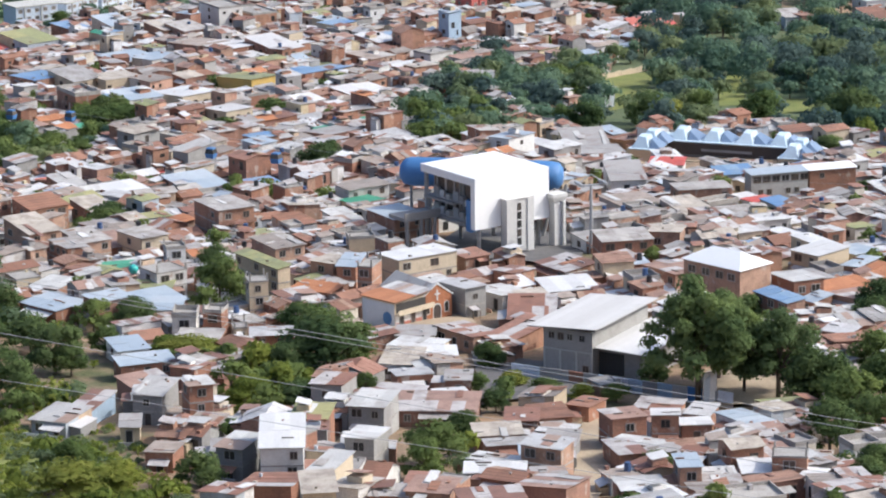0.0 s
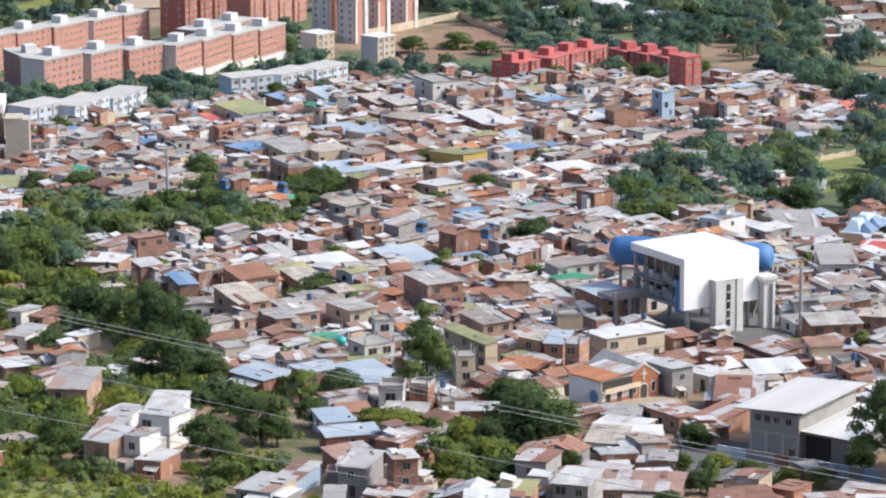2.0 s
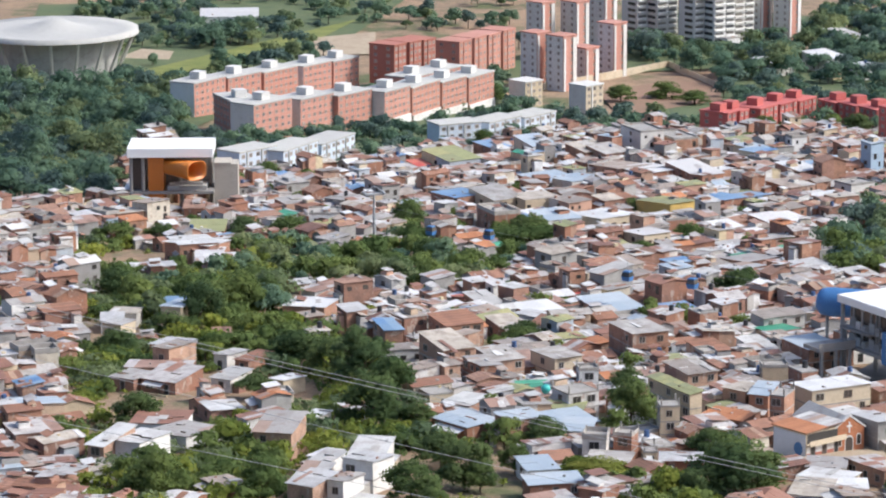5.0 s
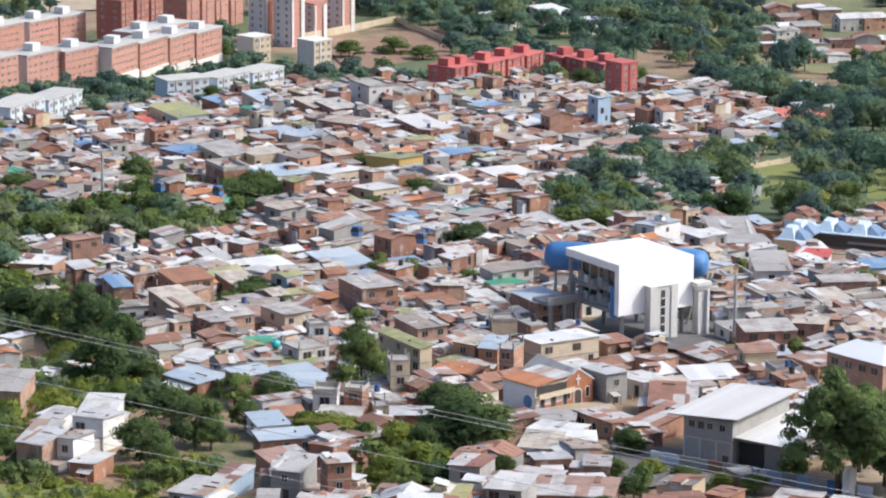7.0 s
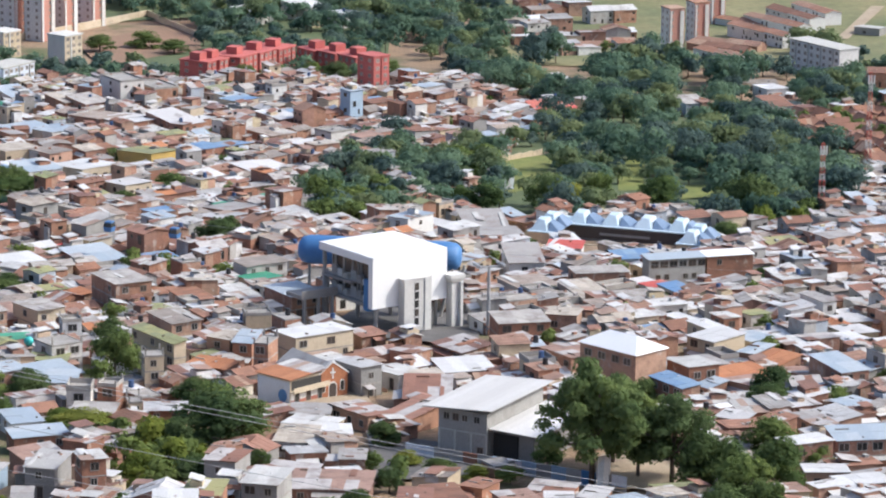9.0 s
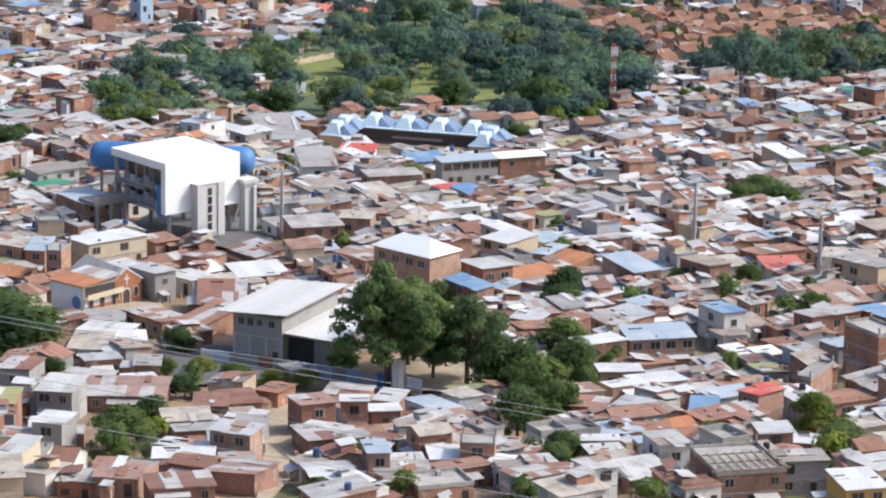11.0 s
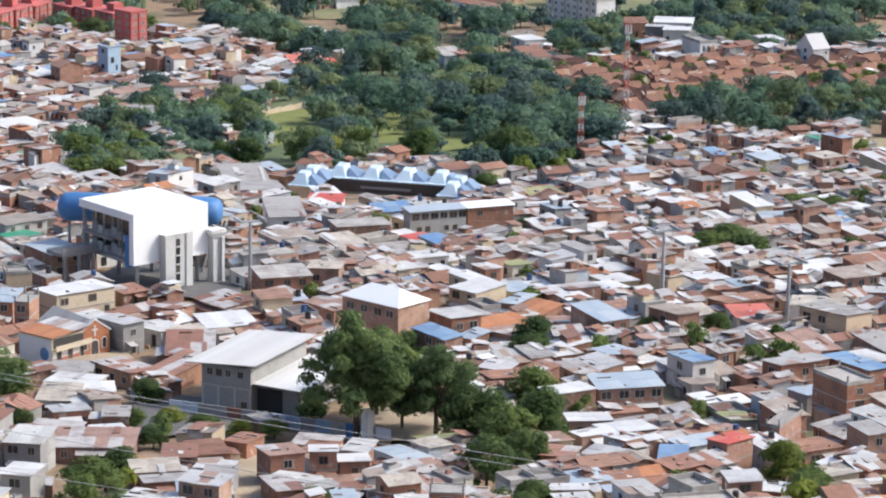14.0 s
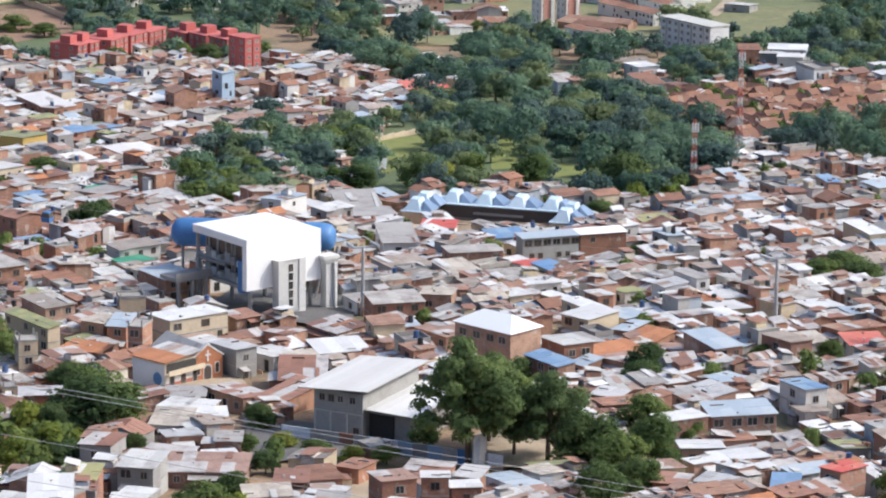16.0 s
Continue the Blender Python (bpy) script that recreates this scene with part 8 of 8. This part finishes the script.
ESTATE_D = [(-125, 1615), (-26, 1605), (-29, 1541), (-63, 1490), (-113, 1493)]
ESTATE = [ESTATE_A, ESTATE_B, ESTATE_C, ESTATE_D]
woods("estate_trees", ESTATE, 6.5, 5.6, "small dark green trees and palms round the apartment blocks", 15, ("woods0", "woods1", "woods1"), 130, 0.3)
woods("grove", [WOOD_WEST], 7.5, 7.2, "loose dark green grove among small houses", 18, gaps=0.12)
woods("hillside_bushes", [SCRUB_A, SCRUB_E, SCRUB_C, SCRUB_H], 5.0, 2.7, "light green bushes and tall grass on the near slope", 7, ("leafy", "woods2", "leafy"), 90, 0.82, 0.0)
woods("rough_grass", [SCRUB_A, SCRUB_H, SCRUB_E, SCRUB_C, SPARSE], 2.7, 1.3, "rough tall grass and weeds on the near slope", 21, ("leafy", "woods2", "leafy"), 22, 0.24, 0.0)
woods("hill_grass", [GRASS_HILL], 2.7, 0.9, "bright rough grass on the hump of the near slope", 22, ("leafy", "leafy"), 22, 0.6, 0.0)
woods("thicket", [g for g in GREENS if g is not GREEN_H], 4.6, 4.6, "dense green thicket of shrubs and small trees between the houses", 31, ("leaf", "leaf", "leafy", "leaf"), 130, 0.28, 0.1)
woods("scrub", [SCRUB_B, SCRUB_D, SCRUB_F, SCRUB_G, SPARSE], 5.0, 4.4, "low green scrub and bushes on the slope", 6, ("leafy", "woods2", "leaf"), 95, 0.42, 0.0)

ROOF_PICK = ["zinc"] * 15 + ["rust"] * 29 + ["fibre"] * 23 + ["clay"] * 19 + ["white"] * 6 + ["slab"] * 9 + ["blue"] * 1 + ["skyblue"] * 1 + ["orange"] * 3 + ["moss"] * 1
FAR_PICK = ["zinc"] * 13 + ["rust"] * 27 + ["fibre"] * 30 + ["clay"] * 18 + ["white"] * 4 + ["slab"] * 7 + ["blue"] * 2 + ["skyblue"] * 3 + ["orange"] * 2 + ["moss"] * 2 + ["green"] * 1
PALE_PICK = ["zinc"] * 21 + ["rust"] * 26 + ["fibre"] * 26 + ["clay"] * 12 + ["white"] * 6 + ["slab"] * 8 + ["blue"] * 1 + ["skyblue"] * 3 + ["orange"] * 1
WALL_PICK = ["brick"] * 26 + ["mix"] * 13 + ["white"] * 4 + ["grey"] * 9 + ["cream"] * 4


def plots():
    """Lots along back-to-back rows that follow the streets across the slope."""
    rng = random.Random(4)
    out = []
    for dist, (r, u0, u1, v0, v1, cond) in enumerate(DISTRICTS):
        c, s = math.cos(radians(r)), math.sin(radians(r))
        v, row = v0, 0
        while v < v1:
            dv = rng.uniform(4.9, 7.4) if dist else rng.uniform(8, 11)
            u = u0 + rng.uniform(0, 4)
            while u < u1:
                du = rng.uniform(3.6, 6.0) if rng.random() < (0.7 if v * c < 800 else 0.85) else rng.uniform(6.0, 9.5)
                if dist == 0:
                    du = rng.uniform(7, 11)
                x, y = (u + du / 2) * c - (v + dv / 2) * s, (u + du / 2) * s + (v + dv / 2) * c
                x, y = x + 2.2 * math.sin(y / 31 + row), y + 2.2 * math.sin(x / 27)
                if cond(x, y) and rng.random() > (0.85 if inside(x, y, SPARSE) else 0.78 if inside(x, y, WOOD_WEST) else 0.62 if y < 1250 and any(inside(x, y, p) for p in MIXED) else 0) and (inside(x, y, VILLAS) or not any(inside(x, y, p) for p in OPEN + DENSE + BELT + WOOD_NORTH + BARE + [ESTATE_A, ESTATE_B, ESTATE_D])) and free(x, y, 0.27 * (du + dv)) and rng.random() < 0.95:
                    w, d = du - 0.1, dv - rng.uniform(0.1, 1.0)
                    turn = r + rng.gauss(0, 7)
                    out.append((x, y, d, w, turn - 90) if rng.random() < 0.4 else (x, y, w, d, turn))
                u += du + (rng.random() < 0.04) * 3.5
            v += dv + (0.3 if row % 2 == 0 else rng.uniform(1.6, 3.2))
            row += 1
    return out


def townscape():
    rng = random.Random(9)
    far = {k: Buf() for k in list(M) if k.rstrip("01234") in set(ROOF_PICK + FAR_PICK + PALE_PICK) | {"brick", "wmix", "wwhite", "wgrey", "wcream", "wyellow", "wblue", "red", "green", "glass", "tank"}}
    gardens = []
    lots = [(*p[:5], None) for p in plots()] + [(p[0], p[1], p[2], p[3], p[7], (p[4], p[5], p[6], p[8])) for p in PLACED]
    for x, y, lu, lv, r, known in sorted(lots, key=lambda p: p[1]):
        roof, wall = rng.choice(FAR_PICK if y > 850 and x < 0.06 * y + 20 else PALE_PICK if x > 0.03 * y and y > 640 else ROOF_PICK), rng.choice(WALL_PICK)
        if y < 690 and roof in ("zinc", "fibre") and rng.random() < 0.25:
            roof = rng.choice(("rust", "clay", "rust"))
        if inside(x, y, TERRA):
            roof, wall = "clay", rng.choice(("brick", "brick", "cream"))
        elif inside(x, y, VILLAS):
            roof = rng.choice(("white", "fibre", "zinc", "clay", "clay", "rust"))
        st = rng.choice((1, 1, 1, 2, 2, 2, 2, 3) if y > 800 and x < 0.03 * y else (1, 1, 1, 2, 2) if y > 800 else (1, 1, 1, 1, 2, 2))
        if any(abs(x - a) < c + 3 and 0 < b - y < 24 for a, b, c in TAKEN[:MARKED]):
            st = 1
        if inside(x, y, TERRA):
            st = 1
        gable = roof in ("clay", "orange") and rng.random() < 0.7 or rng.random() < 0.2
        if known:
            st, roof, wall, gable = known
        elif rng.random() < (0.24 if inside(x, y, TERRA) else 0.06):
            gardens.append((x, y))
            continue
        h = STOREY * st + 0.3
        z = gz(x, y) + (0 if known else rng.uniform(-0.6, 0.8))
        rb, sheets, ends = roof_parts(lu, lv, h, roof, rng, gable or inside(x, y, TERRA), 4 if y < 700 else 3 if y < 880 else 2, 0.24 if inside(x, y, TERRA) else 0.0)
        if roof in TONES:
            roof = f"{roof}{rng.choice((0, 2)) if inside(x, y, TERRA) else rng.randrange(len(TONES[roof]))}"
        for b in sheets or [rb]:
            far[roof].moved(b, x, y, z, r)
        for side in (0, 1, 2):
            if y > 1250 or rng.random() > (0.6, 0.45, 0.35)[side]:
                continue
            b, k = Buf(), rng.choice(("zinc1", "zinc3", "rust0", "rust1", "fibre1", "white1", "white0", "rust2", "rust3", "clay1", "fibre0"))
            w, d, q = rng.uniform(1.6, min(3.8, lu)), rng.uniform(1.4, 2.8), rng.uniform(1.9, h - 0.15)
            if side == 0:
                u = rng.uniform(-0.5, 0.5) * (lu - w)
                x0, x1, y0, y1 = u - w / 2, u + w / 2, -lv / 2 - d, -lv / 2 + 0.1
            elif side == 1:
                u = rng.uniform(-0.5, 0.5) * (lv - w)
                x0, x1, y0, y1 = -lu / 2 - d * 0.6, -lu / 2 + 0.1, u - w / 2, u + w / 2
            else:
                u, q = rng.uniform(-0.3, 0.3) * lu, h + rng.uniform(1.0, 2.1)
                x0, x1, y0, y1 = u - w / 2, u + w / 2, -d / 2, d / 2 + 0.6
            t = rng.uniform(-0.35, 0.35)
            b.tilted(x0, x1, y0, y1, (q - 0.25 + t, q - 0.25 - t, q - t, q + t), 0.05)
            far[k].moved(b, x, y, z, r)
            b = Buf()
            b.box(x0 + 0.15, x1 - 0.15, y0 + 0.2, y1 - 0.15, -3 if side < 2 else h - 0.5, q - 0.65)
            far[WALLS[rng.choice(WALL_PICK)][0]].moved(b, x, y, z, r)
        b = Buf()
        for k in range(rng.randrange(0, 4)):
            u, v, w, q = rng.uniform(-0.45, 0.45) * lu, rng.uniform(-0.45, 0.45) * lv, rng.uniform(0.25, 0.8), rng.uniform(0.3, 0.9)
            b.box(u, u + w, v, v + w * rng.uniform(0.6, 1.8), h - 0.2, h + q)
        far[rng.choice(("wmix", "wgrey", "wgrey", "rust1", "brick"))].moved(b, x, y, z, r)
        if y < 900 and roof != "slab":
            for k in range(rng.randrange(0, 3)):
                b = Buf()
                w, d = rng.uniform(0.3, 0.8), rng.uniform(0.8, 0.42 * lv)
                u, v = rng.uniform(-0.45, 0.45) * lu, rng.uniform(-0.45, 0.45) * lv
                q = [ends[1] + ((ends[0] - ends[1]) * -e if e < 0 else (ends[2] - ends[1]) * e) + 0.2 for e in ((v - d) * 2 / lv, (v + d) * 2 / lv)]
                t = rng.gauss(0, 0.1)
                b.tilted(u - w, u + w, v - d, v + d, (q[0] + 0.06, q[0] + 0.02, q[1], q[1] + 0.05), 0.05)
                b.v = [(u + (a - u) * math.cos(t) - (c - v) * math.sin(t), v + (a - u) * math.sin(t) + (c - v) * math.cos(t), e) for a, c, e in b.v]
                far[rng.choice(("white2", "zinc3", "zinc1", "zinc0", "rust0", "rust2", "rust1", "clay0", "fibre2", "rust3"))].moved(b, x, y, z, r)
        if rng.random() < 0.08:
            b = Buf()
            b.tube(lu * 0.2, lv * 0.1, h, h + 1.6, 0.6, 0.5, 10)
            far["tank"].moved(b, x, y, z, r)
        far[WALLS[wall][0]].moved(wall_buf(lu, lv, ends, st, False), x, y, z, r)
        b = Buf()
        for s in range(st):
            n = max(1, int(lu / 2.6))
            for i in range(n):
                if rng.random() < 0.5:
                    u = (i + 0.5) / n * lu - lu / 2
                    w, e = rng.uniform(0.35, 0.75), rng.uniform(-0.5, 0.5)
                    b.box(u + e - w, u + e + w, -lv / 2 - 0.05, -lv / 2 + 0.05, STOREY * s + rng.choice((0.1, 0.9, 1.0)), STOREY * s + rng.uniform(1.7, 2.1))
            if rng.random() < 0.6:
                b.box(-lu / 2 - 0.05, -lu / 2 + 0.05, -0.7, 0.7, STOREY * s + 0.8, STOREY * s + 2.1)
        far["glass"].moved(b, x, y, z, r)
    top = tagged(new("distant_houses"), "crowded brick and painted houses with sheet metal roofs down the slope", "houses", kind="stuff")
    for k, b in far.items():
        if b.v:
            o = part("house_windows" if k == "glass" else "water_tanks" if k == "tank" else "house_walls" if k in ("brick", "wmix", "wwhite", "wgrey", "wcream", "wyellow", "wblue") else "house_roofs", b, M[k], top)
            o["kind"] = "stuff"
    g = np.random.default_rng(12)
    qs = []
    for x, y in gardens:
        h, w = g.uniform(3.5, 6.5), g.uniform(4, 7)
        qs.append(leaf_sprays(g, 380, [(a + x, b + y, d + gz(x, y), e, k) for a, b, d, e, k in tree_lumps(g, w, h, 6, 0.2)], 0.46))
    me = sprays_mesh("garden_trees", (np.concatenate([q[0] for q in qs]), np.concatenate([q[1] for q in qs])), M["leaf"])
    tagged(new("garden_trees", me), "small dark green garden trees between the houses", "trees", kind="stuff")


MARKED = len(TAKEN)
townscape()
